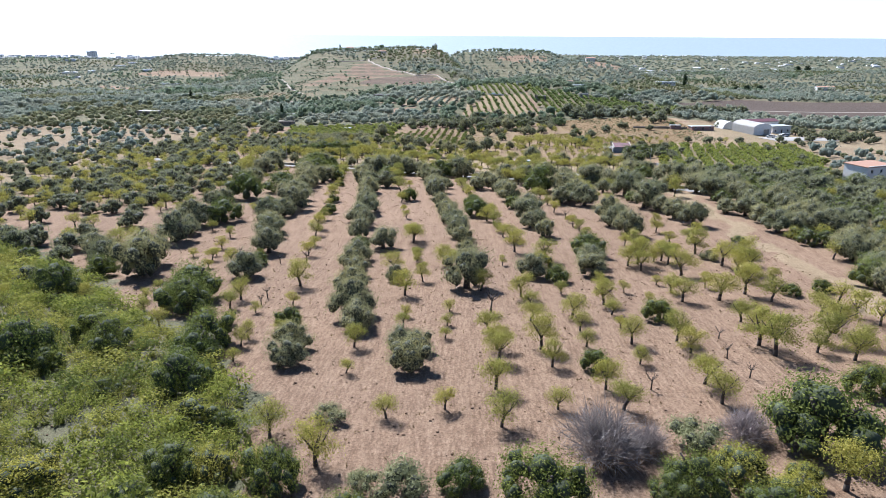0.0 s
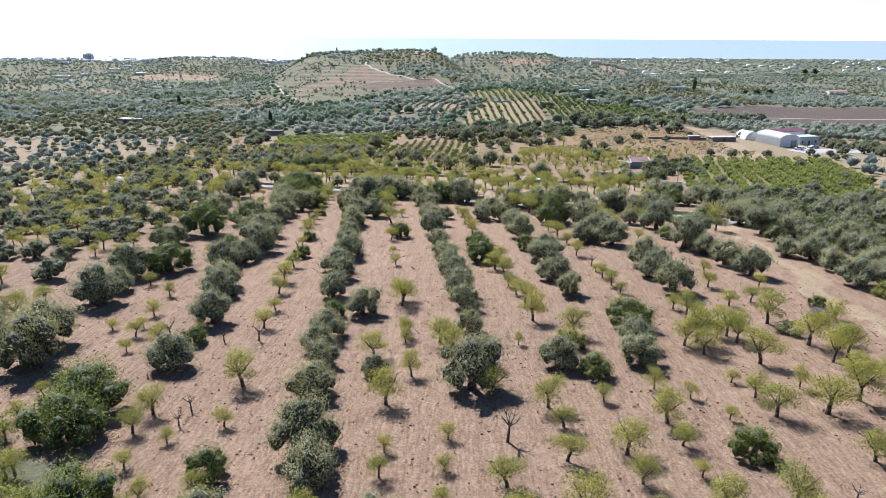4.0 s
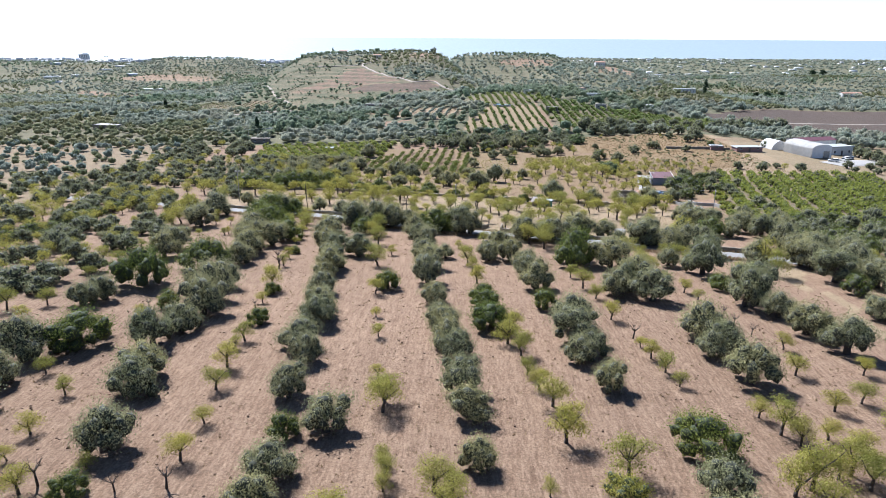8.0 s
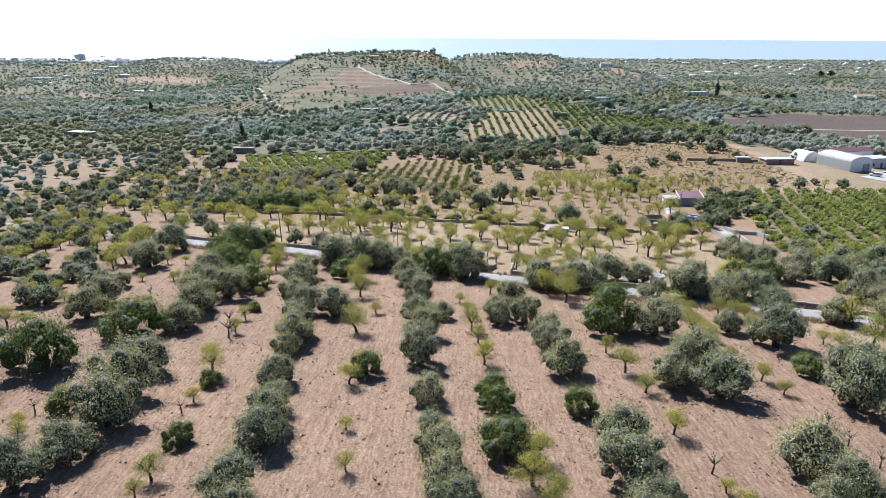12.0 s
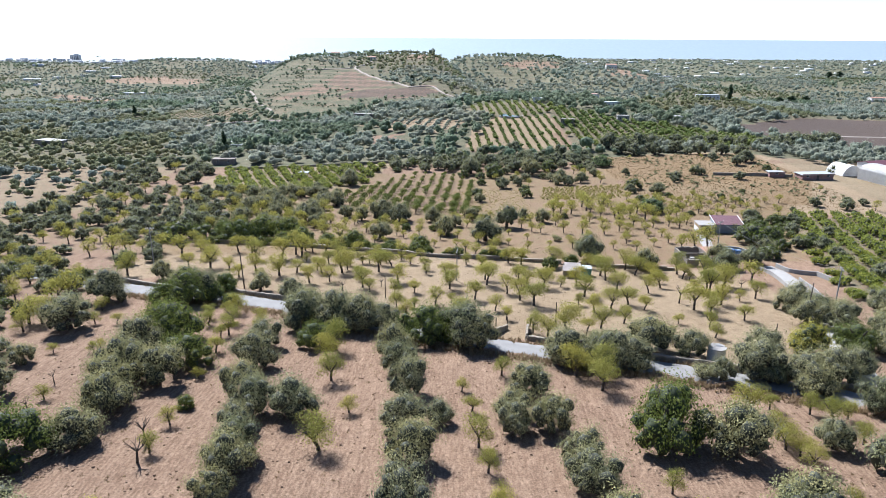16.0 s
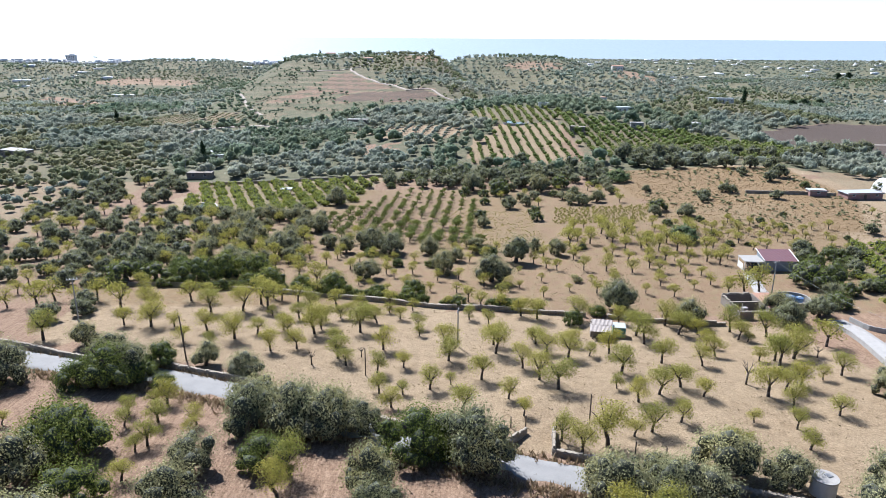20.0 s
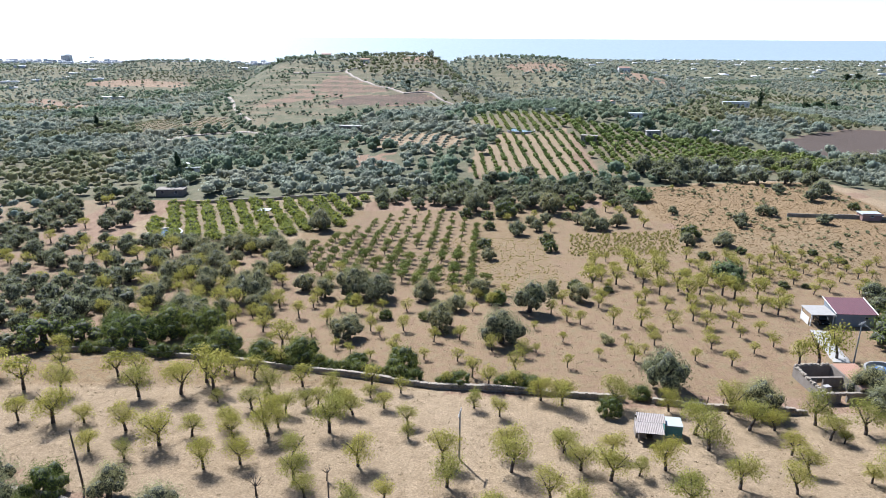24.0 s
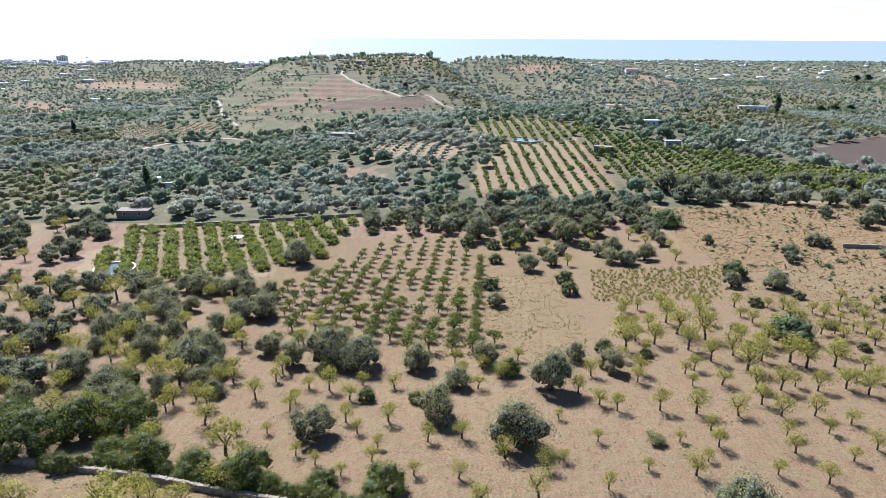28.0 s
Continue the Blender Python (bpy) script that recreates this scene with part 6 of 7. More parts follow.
bmesh.ops.solidify(bm, geom=bm.faces[:], thickness=0.04)
roof = part("roof", bm, MAROON, fh, "maroon ribbed sheet roof")
for s in (-1, 1):
    part("verge", tube(bmesh.new(), (s * 3.6, -2.8, 2.58), (s * 3.6, 2.8, 3.56), 0.09, 0.09, 6), PLASTER, roof, "white verge board")
window_in(fh, 1.95, 1.4, 0.7, 0.6, -2.43, -1)
part("floor_slab", box(bmesh.new(), 0, 0, -0.4, 6.3, 4.5, 0.42), CONCRETE, fh)

cp = thing("carport", pose(68.0, 289.3, gz(68.0, 289.3), 0, 0, -3), "white carport with a weathered grey sheet roof", "carport")
for x in (-1.9, 1.9):
    for y in (-1.9, 1.9):
        part("post", box(bmesh.new(), x, y, -0.3, 0.14, 0.14, 2.6), PLASTER, cp)
part("roof", box(bmesh.new(), 0, 0, 2.3, 4.3, 4.5, 0.09, 0, 0.02), CONCRETE, cp, "weathered grey sheet roof")
part("beam", box(bmesh.new(), 0, -1.9, 2.14, 4.0, 0.12, 0.156), PLASTER, cp)
part("side_panel", box(bmesh.new(), -1.95, 0.3, 0.0, 0.05, 3.0, 1.4), PLASTER, cp)


def car(x, y, turn, paint, label):
    """A small estate car: body, glazed cabin, wheels with rims, lights."""
    ob = thing("car", pose(x, y, gz(x, y) + 0.05, 0, 0, turn), label, "car")
    side = [(-2.0, 0.35), (2.0, 0.35), (2.05, 0.75), (1.2, 0.95), (-1.95, 0.98), (-2.05, 0.7)]
    cab = [(-1.85, 0.98), (1.1, 0.95), (0.45, 1.45), (-1.5, 1.47)]
    for name, prof, half, mt in (("body", side, 0.84, paint), ("cabin", cab, 0.72, GLASS)):
        bm = bmesh.new()
        a = [bm.verts.new((p, -half, z)) for p, z in prof]
        b = [bm.verts.new((p, half, z)) for p, z in prof]
        bm.faces.new(a), bm.faces.new(b[::-1])
        for i in range(len(a)):
            j = (i + 1) % len(a)
            bm.faces.new((a[j], a[i], b[i], b[j]))
        bmesh.ops.bevel(bm, geom=bm.edges[:], offset=0.06, segments=2, affect="EDGES")
        part(name, bm, mt, ob)
    part("roof_panel", box(bmesh.new(), -0.52, 0, 1.45, 1.9, 1.36, 0.05, 0, 0.02), paint, ob)
    for sx in (-1.25, 1.25):
        for sy in (-0.78, 0.78):
            w = part("wheel", tube(bmesh.new(), (sx, sy - 0.1, 0.31), (sx, sy + 0.1, 0.31), 0.31, 0.31, 16), RUBBER, ob)
            part("rim", tube(bmesh.new(), (sx, sy - 0.11, 0.31), (sx, sy + 0.11, 0.31), 0.19, 0.19, 12), METAL, w)
    for sy in (-0.6, 0.6):
        part("headlight", box(bmesh.new(), 2.0, sy, 0.62, 0.1, 0.3, 0.13, 0, 0.02), PALE_TOP, ob)
    return ob


car(68.6, 289.0, -93, CAR_PAINT, "dark estate car parked under the white carport")

# roofless ruin beside the farmhouse
ru = thing("ruined_house", pose(57.6, 264.4, gz(57.6, 264.4), 0, 0, 2), "roofless ruined stone house with a remnant of clay-tiled roof", "ruin")
part("wall", wall_panel(bmesh.new(), -3.8, 3.2, -0.3, 1.6, -3.9, 0.4, [(-1.2, -0.3, -0.3, 1.3)]), DIRT_WALL, ru)
part("wall", box(bmesh.new(), 0.7, 3.9, -0.3, 9.0, 0.4, 2.1), DIRT_WALL, ru)
part("wall", box(bmesh.new(), -3.6, 0, -0.3, 0.4, 7.4, 1.75), DIRT_WALL, ru)
part("wall", wall_panel(bmesh.new(), -3.4, 1.6, -0.3, 1.6, 0.6, 0.35, [(-2.2, -1.2, 0.0, 1.4)]), DIRT_WALL, ru)
part("wall", box(bmesh.new(), 1.8, 0, -0.3, 0.4, 7.4, 2.3), DIRT_WALL, ru)
part("wall", box(bmesh.new(), 5.2, 0, -0.3, 0.4, 7.8, 2.0), DIRT_WALL, ru)
part("wall", box(bmesh.new(), 4.2, -3.9, -0.3, 2.0, 0.4, 2.0), DIRT_WALL, ru)
part("water_tank", box(bmesh.new(), -1.6, -1.2, 0.0, 1.0, 0.8, 1.2, 12, 0.05), CONCRETE, ru)
roof = part("roof", box(bmesh.new(), 3.5, 0, 1.98, 3.7, 7.6, 0.08), DIRT_WALL, ru)
tile_me = bpy.data.meshes.new("tile")
bm = bmesh.new()
for k in range(5):
    a0, a1 = math.pi * k / 5, math.pi * (k + 1) / 5
    v = [bm.verts.new((0.13 * math.cos(a), p, 0.09 * math.sin(a))) for a in (a0, a1) for p in (-0.24, 0.24)]
    bm.faces.new((v[0], v[1], v[3], v[2]))
bm.to_mesh(tile_me)
bm.free()
tile_me.materials.append(TILE)
for i in range(13):
    for j in range(17):
        ob = mesh_part("tile", tile_me, roof)
        ob.matrix_local = pose(1.85 + i * 0.275, -3.6 + j * 0.44, 2.08 + 0.01 * (j % 2), 2, 0, chance.uniform(-2, 2))

for i in range(70):
    side = i % 3
    px, py = ((-3.6, chance.uniform(-3.7, 3.7)) if side == 0 else (chance.uniform(-3.6, 1.6), -3.9 if side == 1 else 3.9))
    ob = mesh_part("stone", STONES[i % 6], ru)
    ob.matrix_local = pose(px, py, (1.45 if side == 0 else 1.3 if side == 1 else 1.8) + chance.uniform(0.0, 0.22), chance.uniform(-20, 20), chance.uniform(-20, 20), chance.uniform(0, 360)) @ Matrix.Diagonal((0.5, 0.42, 0.34, 1))
# round open basin with two blue water tanks in it
bs = thing("water_basin", pose(66.8, 267.0, gz(66.8, 267.0)), "round open concrete basin beside the farmhouse", "basin")
bm = bmesh.new()
ring = []
for i in range(36):
    a = i * math.tau / 36
    ring.append([bm.verts.new((r * math.cos(a), r * math.sin(a), z)) for r, z in ((3.0, -0.4), (3.0, 1.5), (2.75, 1.5), (2.75, 0.1))])
for i in range(36):
    a, b = ring[i], ring[(i + 1) % 36]
    for k in range(3):
        bm.faces.new((a[k], b[k], b[k + 1], a[k + 1]))
part("wall", bm, CONCRETE, bs)
part("floor_slab", tube(bmesh.new(), (0, 0, -0.3), (0, 0, 0.12), 2.74, 2.74, 36), CONCRETE, bs)
for dx, dy, r in ((-0.6, 0.5, 0.85), (0.9, -0.3, 0.7)):
    tk = thing("water_tank", pose(66.8 + dx, 267.0 + dy, gz(66.8, 267.0) + 0.12), "blue plastic water tank standing in a concrete basin", "water tank", "blue tanks")
    part("body", tube(bmesh.new(), (0, 0, 0), (0, 0, 1.5), r, r, 20), BLUE, tk)
    part("lid", tube(bmesh.new(), (0, 0, 1.503), (0, 0, 1.62), r * 0.5, r * 0.45, 16), PALE_TOP, tk)
part_yard = ribbon("forecourt", [(63.6, 272.5), (64.6, 278), (66.5, 285.5)], 2.6, CONCRETE, "pale concrete forecourt of the farmhouse", "yard", 0.1, 1.0)

# concrete drive with parapets, running down to the road
ribbon("drive", [(70.1, 258.5), (70.9, 254.0), (70.2, 247), (68.4, 239), (66, 229), (61, 214), (57.5, 204), (55.5, 195), (54.5, 190.5)], 3.4, CONCRETE, "pale concrete drive between low white parapets", "drive", 0.12, 1.0, 0.02)


def parapet(points, high, label):
    x, y, tx, ty = along(points, 1.2)
    ob = thing("parapet", Matrix.Identity(4), label, "wall", kind="structure")
    for i in range(len(x) - 1):
        a = math.degrees(math.atan2(y[i + 1] - y[i], x[i + 1] - x[i]))
        ln = math.hypot(x[i + 1] - x[i], y[i + 1] - y[i])
        mx, my = (x[i] + x[i + 1]) / 2, (y[i] + y[i + 1]) / 2
        part("panel", box(bmesh.new(), mx, my, gz(mx, my) - 0.3, ln - 0.02, 0.2, high + 0.3, a, 0.015), CONCRETE, ob)


parapet([(68.2, 257.5), (68.8, 252), (67.9, 246), (66.2, 239), (63.9, 229)], 0.8, "low pale concrete parapet along the drive")
parapet([(72.4, 258), (73.0, 252.5), (77, 250)], 0.9, "low pale concrete parapet along the drive")
parapet([(77, 250), (77.5, 244)], 1.0, "low pale concrete parapet along the drive")
parapet([(72.0, 247), (70.6, 239), (68.2, 229)], 0.7, "low pale concrete parapet along the drive")

# round white cistern beside the road
ci = thing("cistern", pose(38.6, 203.6, gz(38.6, 203.6)), "round whitewashed concrete cistern beside the road", "cistern")
part("body", tube(bmesh.new(), (0, 0, -0.5), (0, 0, 1.85), 1.2, 1.2, 40), PLASTER, ci)
part("lid", tube(bmesh.new(), (0, 0, 1.853), (0, 0, 1.96), 1.27, 1.25, 40), CONCRETE, ci)
part("hatch", box(bmesh.new(), 0.4, 0.2, 1.964, 0.6, 0.6, 0.07, 20, 0.01), METAL, ci)

# tool hut with lean-to roof, and the teal box beside it
hut = thing("tool_hut", pose(26.4, 249.0, gz(26.4, 249.0), 0, 0, -8) @ Matrix.Diagonal((0.9, 0.95, 0.95, 1)), "small tool hut with a rusty sheet lean-to roof", "hut")
for x in (-1.5, 1.5):
    part("post", box(bmesh.new(), x, -1.7, -0.2, 0.22, 0.22, 2.0), DIRT_WALL, hut)
part("wall", box(bmesh.new(), 0, 1.4, -0.2, 3.6, 0.2, 2.5), DIRT_WALL, hut)
for x in (-1.7, 1.7):
    part("wall", box(bmesh.new(), x, 0.35, -0.2, 0.2, 1.9, 2.2), DIRT_WALL, hut)
part("wall", wall_panel(bmesh.new(), -1.6, 1.6, -0.2, 1.9, -0.5, 0.15, [(-0.4, 0.5, -0.2, 1.7)]), DIRT_WALL, hut)
for y0, y1, z0, z1, mt, x0 in ((-2.2, 0.1, 1.82, 2.10, TIN, -2.0), (0.0, 1.8, 2.12, 2.40, TIN, -1.6)):
    bm = bmesh.new()
    for i in range(16):
        a = x0 + i * 0.235
        v = [bm.verts.new(p) for p in ((a, y0, z0), (a + 0.12, y0, z0 + 0.05), (a + 0.235, y0, z0), (a + 0.235, y1, z1), (a + 0.12, y1, z1 + 0.05), (a, y1, z1))]
        bm.faces.new((v[0], v[1], v[4], v[5])), bm.faces.new((v[1], v[2], v[3], v[4]))
    bmesh.ops.remove_doubles(bm, verts=bm.verts[:], dist=0.002)
    bmesh.ops.solidify(bm, geom=bm.faces[:], thickness=0.03)
    part("roof", bm, mt, hut)
tl = thing("container_box", pose(29.6, 249.8, gz(29.6, 249.8), 0, 0, -8), "small teal container box with a pale top", "container")
part("body", box(bmesh.new(), 0, 0, 0.02, 2.0, 2.1, 1.75, 0, 0.03), TEAL, tl)
part("lid", box(bmesh.new(), 0, 0, 1.773, 2.1, 2.2, 0.12, 0, 0.03), PALE_TOP, tl)
for x in (-0.7, 0.0, 0.7):
    part("rib", box(bmesh.new(), x, -1.075, 0.1, 0.08, 0.05, 1.6), TEAL, tl)

# arched white hangar, small vaulted store and farm sheds
hg = thing("hangar", pose(155.6, 354.2, gz(155.6, 354.2) - 0.3, 0, 0, 16) @ Matrix.Diagonal((0.98, 1.0, 1.0, 1)), "large white arched farm hangar with a dark doorway", "hangar")
bm = bmesh.new()
prof = [(-5.3, -0.5), (-5.3, 4.1)] + [(-5.3 * math.cos(a), 4.1 + 1.9 * math.sin(a)) for a in np.linspace(0.2, math.pi - 0.2, 11)] + [(5.3, 4.1), (5.3, -0.5)]
A = [bm.verts.new((x, -8.2, z)) for x, z in prof]
B = [bm.verts.new((x, 8.2, z)) for x, z in prof]
for i in range(len(prof) - 1):
    bm.faces.new((A[i], A[i + 1], B[i + 1], B[i]))
bm.faces.new(B)
bmesh.ops.solidify(bm, geom=bm.faces[:], thickness=0.12)
part("shell", bm, PLASTER, hg)
bm = bmesh.new()
wall_panel(bm, -5.2, 5.2, -0.5, 4.1, -8.05, 0.2, [(0.8, 4.2, -0.5, 3.2)])
v0 = [bm.verts.new((x, -8.15, z)) for x, z in prof[1:-1]]
v1 = [bm.verts.new((x, -7.95, z)) for x, z in prof[1:-1]]
bm.faces.new(v0), bm.faces.new(v1)
part("gable_wall", bm, PLASTER, hg)
part("sliding_door", box(bmesh.new(), 2.9, -7.8, -0.3, 2.6, 0.1, 3.3), METAL, hg)
vs_ = thing("vaulted_store", pose(147.5, 368.5, gz(147.5, 368.5) - 0.3, 0, 0, 16), "small white vaulted store behind the hangar", "store")
bm = bmesh.new()
prof = [(-4.2 * math.cos(a), -0.4 + 4.6 * math.sin(a)) for a in np.linspace(0, math.pi, 15)]
A = [bm.verts.new((x, -4.0, z)) for x, z in prof]
B = [bm.verts.new((x, 4.0, z)) for x, z in prof]
for i in range(len(prof) - 1):
    bm.faces.new((A[i], A[i + 1], B[i + 1], B[i]))
bm.faces.new(A), bm.faces.new(B)
part("shell", bm, PLASTER, vs_)
house("farm_shed", 167.5, 375, 20, 8, 4.4, 14, PLASTER, MAROON, "long farm shed with a low maroon roof", 12, 1, True, 4, category="shed")
house("farm_shed", 173, 363, 11, 7, 3.6, 14, PLASTER, PALE_TOP, "white farm shed beside the hangar", 0, 1, True, 3, category="shed")
house("low_shed", 131, 357.5, 11.5, 5, 1.7, 6, REDBRICK, PALE_TOP, "low red-brown block shed at the field edge", 0, 1, True, 3, category="shed")
house("low_shed", 118.5, 360, 5, 3.5, 1.6, -6, REDBRICK, PALE_TOP, "low red-brown block shed at the field edge", 0, 1, False, 1, category="shed")
dry_wall([(98, 364), (108, 362), (124, 359)], 1.1, 0.4, "red-brown field wall beside the sheds", 0, 9)
for i, (x, y) in enumerate(((168, 345), (171, 347), (164, 340), (158, 337))):
    car(x, y, 20 + 40 * i, PLASTER if i != 1 else METAL, "white van parked in the farmyard" if i != 1 else "grey car parked in the farmyard")

# houses in the valley and on the slopes
house("white_house", 126, 203, 11, 8, 5.6, 20, PLASTER, TILE, "two-storey white house beyond the thicket", 0, 2, True, 3)
house("white_house", 118, 690, 11, 8, 6.0, 8, PLASTER, TILE, "two-storey white house among valley trees", 0, 2, True, 4)
house("low_house", 99, 540, 11, 6, 2.6, 5, PLASTER, PALE_TOP, "low white farmhouse among olive trees", 0, 1, True, 4)
house("low_house", 126, 505, 10, 6, 2.8, 4, PLASTER, CONCRETE, "low pale farm building above the plantation", 0, 1, True, 4)
house("low_house", 95, 490, 6, 4, 2.6, -4, CONCRETE, CONCRETE, "small grey block store among fruit trees", 0, 1, True, 2)
house("stone_ruin", 63, 475, 6.5, 4, 2.8, -20, DIRT_WALL, DIRT_WALL, "old stone shed among the orchard rows", 0, 1, False, 2, category="ruin")
house("long_shed", -45, 560, 27, 5, 2.6, -4, DIRT_WALL, CONCRETE, "long low grey shed at the hill's foot", 0, 1, True, 6, category="shed")
house("low_house", -118, 482, 9, 5, 2.6, 10, DIRT_WALL, CONCRETE, "pale flat-roofed house among the olive groves", 0, 1, True, 3)
house("low_house", -108, 459, 8, 4, 2.6, 0, PLASTER, PALE_TOP, "small white house among the olive groves", 0, 1, True, 2)
house("low_house", -102, 451, 5, 3, 2.2, 6, PLASTER, PALE_TOP, "small white store beside the cypress", 0, 1, True, 1)
house("stone_ruin", -95, 409, 9, 5, 2.2, 4, DIRT_WALL, DIRT_WALL, "low stone outbuilding behind the citrus plot", 0, 1, False, 2, category="ruin")
house("low_house", -198, 460, 14, 7, 3.2, -20, DIRT_WALL, CONCRETE, "grey flat-roofed farmhouse in the outer fields", 0, 1, True, 3)
house("hill_house", -128, 935, 10, 7, 4.0, 6, PLASTER, TILE, "pale house on the hill's crest", 14, 1, True, 4)
house("hill_house", -80, 872, 9, 6, 3.2, 6, PLASTER, TILE, "small pale house below the hill's crest", 14, 1, True, 3)
house("hill_house", 175, 876, 11, 7, 4.0, 0, PLASTER, TILE, "pale house on the far hillside", 14, 1, True, 4)
house("low_house", 56, 545, 6, 4, 2.4, 0, PLASTER, PALE_TOP, "small white store above the plantation", 0, 1, True, 2)
house("white_house", 213, 690, 18, 6, 3.0, -6, PLASTER, PALE_TOP, "long white house beside a tall cypress", 0, 1, True, 6)
house("white_house", -400, 1012, 26, 8, 4.0, 0, PLASTER, PALE_TOP, "long white farm building in the far valley", 0, 1, True, 6)
house("white_house", 470, 880, 22, 9, 4.5, 0, PLASTER, TILE, "pale farmhouse on the far slope", 12, 1, True, 5)

cn = thing("canopy", pose(-54.6, 378.8, gz(-54.6, 378.8)), "small white flat canopy among citrus trees", "canopy")
for x in (-1.6, 1.6):
    for y in (-1.1, 1.1):
        part("post", box(bmesh.new(), x, y, -0.2, 0.12, 0.12, 2.2), METAL, cn)
part("roof", box(bmesh.new(), 0, 0, 2.0, 3.8, 3.0, 0.12, 0, 0.02), PALE_TOP, cn)

# round lined tanks and the pond
for nm, x, y, r, h, lab in (("irrigation_tank", -75.5, 354, 4.6, 1.2, "round dark-lined irrigation tank at the citrus plot"), ("pond", 36, 500, 6.6, 0.5, "round irrigation pond with pale blue water")):
    ob = thing(nm, pose(x, y, gz(x, y)), lab, "water tank" if nm != "pond" else "pond")
    bm = bmesh.new()
    ring = []
    for i in range(40):
        a = i * math.tau / 40
        ring.append([bm.verts.new((q * math.cos(a), q * math.sin(a), z)) for q, z in ((r, -1.0), (r, h), (r - 0.3, h), (r - 0.3, h - 0.6))])
    for i in range(40):
        a, b = ring[i], ring[(i + 1) % 40]
        for k in range(3):
            bm.faces.new((a[k], b[k], b[k + 1], a[k + 1]))
    part("rim", bm, METAL if nm != "pond" else CONCRETE, ob)
    part("water", tube(bmesh.new(), (0, 0, h - 0.5), (0, 0, h - 0.3), r - 0.31, r - 0.31, 40), POOL if nm == "pond" else TANK_WATER, ob)


# ---- poles and cables ----
def pole(x, y, h, label, lamp=False, wood=True, lean=0.0):
    ob = thing("utility_pole" if h > 4.5 else "wooden_post", pose(x, y, gz(x, y), 0, lean, chance.uniform(0, 90)), label, "pole" if h > 4.5 else "post")
    part("shaft", tube(bmesh.new(), (0, 0, -0.4), (0, 0, h), 0.13 if h > 4.5 else 0.09, 0.08 if h > 4.5 else 0.07, 9), POLEWOOD if wood else CONCRETE, ob)
    if lamp:
        arm = part("crossarm", box(bmesh.new(), 0, 0, h - 0.35, 1.7, 0.09, 0.09), METAL, ob)
        for dx in (-0.75, -0.3, 0.3, 0.75):
            part("insulator", tube(bmesh.new(), (dx, 0, h - 0.26), (dx, 0, h + 0.02), 0.06, 0.05, 8), PLASTER, arm)
    return ob


pole(-58.3, 247.6, 9.0, "tall weathered pole with a crossarm and white insulators", True, False)
pole(-36.6, 235.6, 7.2, "leaning wooden pole beside the road", False, True, -2.5)
pole(-10, 231, 4.2, "thin wooden post in the straw field")
pole(18.6, 219, 3.4, "thin wooden post near the field gate")
pole(2.9, 242, 6.3, "pale pole standing in the straw field", True, False)
pole(48, 207, 4.3, "leaning wooden post beside the road", False, True, 4)
pole(59, 219, 7.0, "wooden pole beside the concrete drive", False, True, 1.5)
pole(67.4, 226, 7.8, "tall pole with insulators beside the concrete drive", True, False)
pole(65.2, 272.4, 7.0, "tall weathered pole beside the farmhouse", True, False)
pole(80, 279, 6.2, "thin pole behind the farmhouse basin")
pole(-102, 413, 6.5, "pale pole behind the citrus plot", True, False)
pole(68, 447, 7.0, "pole at the edge of the row plantation")
for x, y in ((7.0, 216.0), (8.8, 216.6), (10.6, 216.9), (14.2, 216.6), (16.5, 213.0), (19, 212.0), (22, 211.0), (25, 209.8)):
    pole(x, y, 1.5, "thin wooden fence post near the field gate")
for i in range(9):
    pole(29 + i * 2.1, 259.6 - i * 0.2, 1.3, "thin wooden fence post on the stone wall line")


def cable(a, b, sag, label):
    a, b = Vector(a), Vector(b)
    pts = [a.lerp(b, i / 16) - Vector((0, 0, sag * 4 * (i / 16) * (1 - i / 16))) for i in range(17)]
    side = (b - a).cross(Vector((0, 0, 1))).normalized()
    ring = [(0.012 * math.cos(k * 1.2566), 0.012 * math.sin(k * 1.2566)) for k in range(5)]
    verts = [tuple(p + side * u + Vector((0, 0, w))) for p in pts for u, w in ring]
    faces = [(5 * i + k, 5 * i + (k + 1) % 5, 5 * i + 5 + (k + 1) % 5, 5 * i + 5 + k) for i in range(16) for k in range(5)]
    me = bpy.data.meshes.new("cable")
    me.from_pydata(verts, [], faces)
    me.materials.append(METAL)
    tagged(new("overhead_cable", me), label, "cable")


cable((65.2, 272.4, gz(65.2, 272.4) + 6.9), (67.4, 226, gz(67.4, 226) + 7.7), 1.6, "thin overhead cable sagging between two poles")
cable((-58.3, 247.6, gz(-58.3, 247.6) + 8.8), (-30, 272, gz(-30, 272) + 2.6), 0.8, "thin overhead cable leaving the tall pole")
cable((-102, 413, gz(-102, 413) + 6.4), (-130, 380, gz(-130, 380) + 6), 1.0, "thin overhead cable over the olive groves")


# ---- bougainvillea by the road ----
bg = thing("bougainvillea", pose(51.0, 197.5, gz(51.0, 197.5)) @ Matrix.Diagonal((2.6, 2.6, 2.6, 1)), "magenta flowering bougainvillea bush beside the road", "shrub")
mesh_part("foliage", SHAPES["citrus"][0][1], bg)
flower_v, flower_f = leaf_quads(lobes_for("bush", np.random.default_rng(3)), 260, 0.075, np.random.default_rng(4))
flower_me = bpy.data.meshes.new("flowers")
fill_mesh(flower_me, flower_v * 1.06, flower_f)
flower_me.materials.append(PINK)
mesh_part("flowers", flower_me, bg, "magenta flowers")


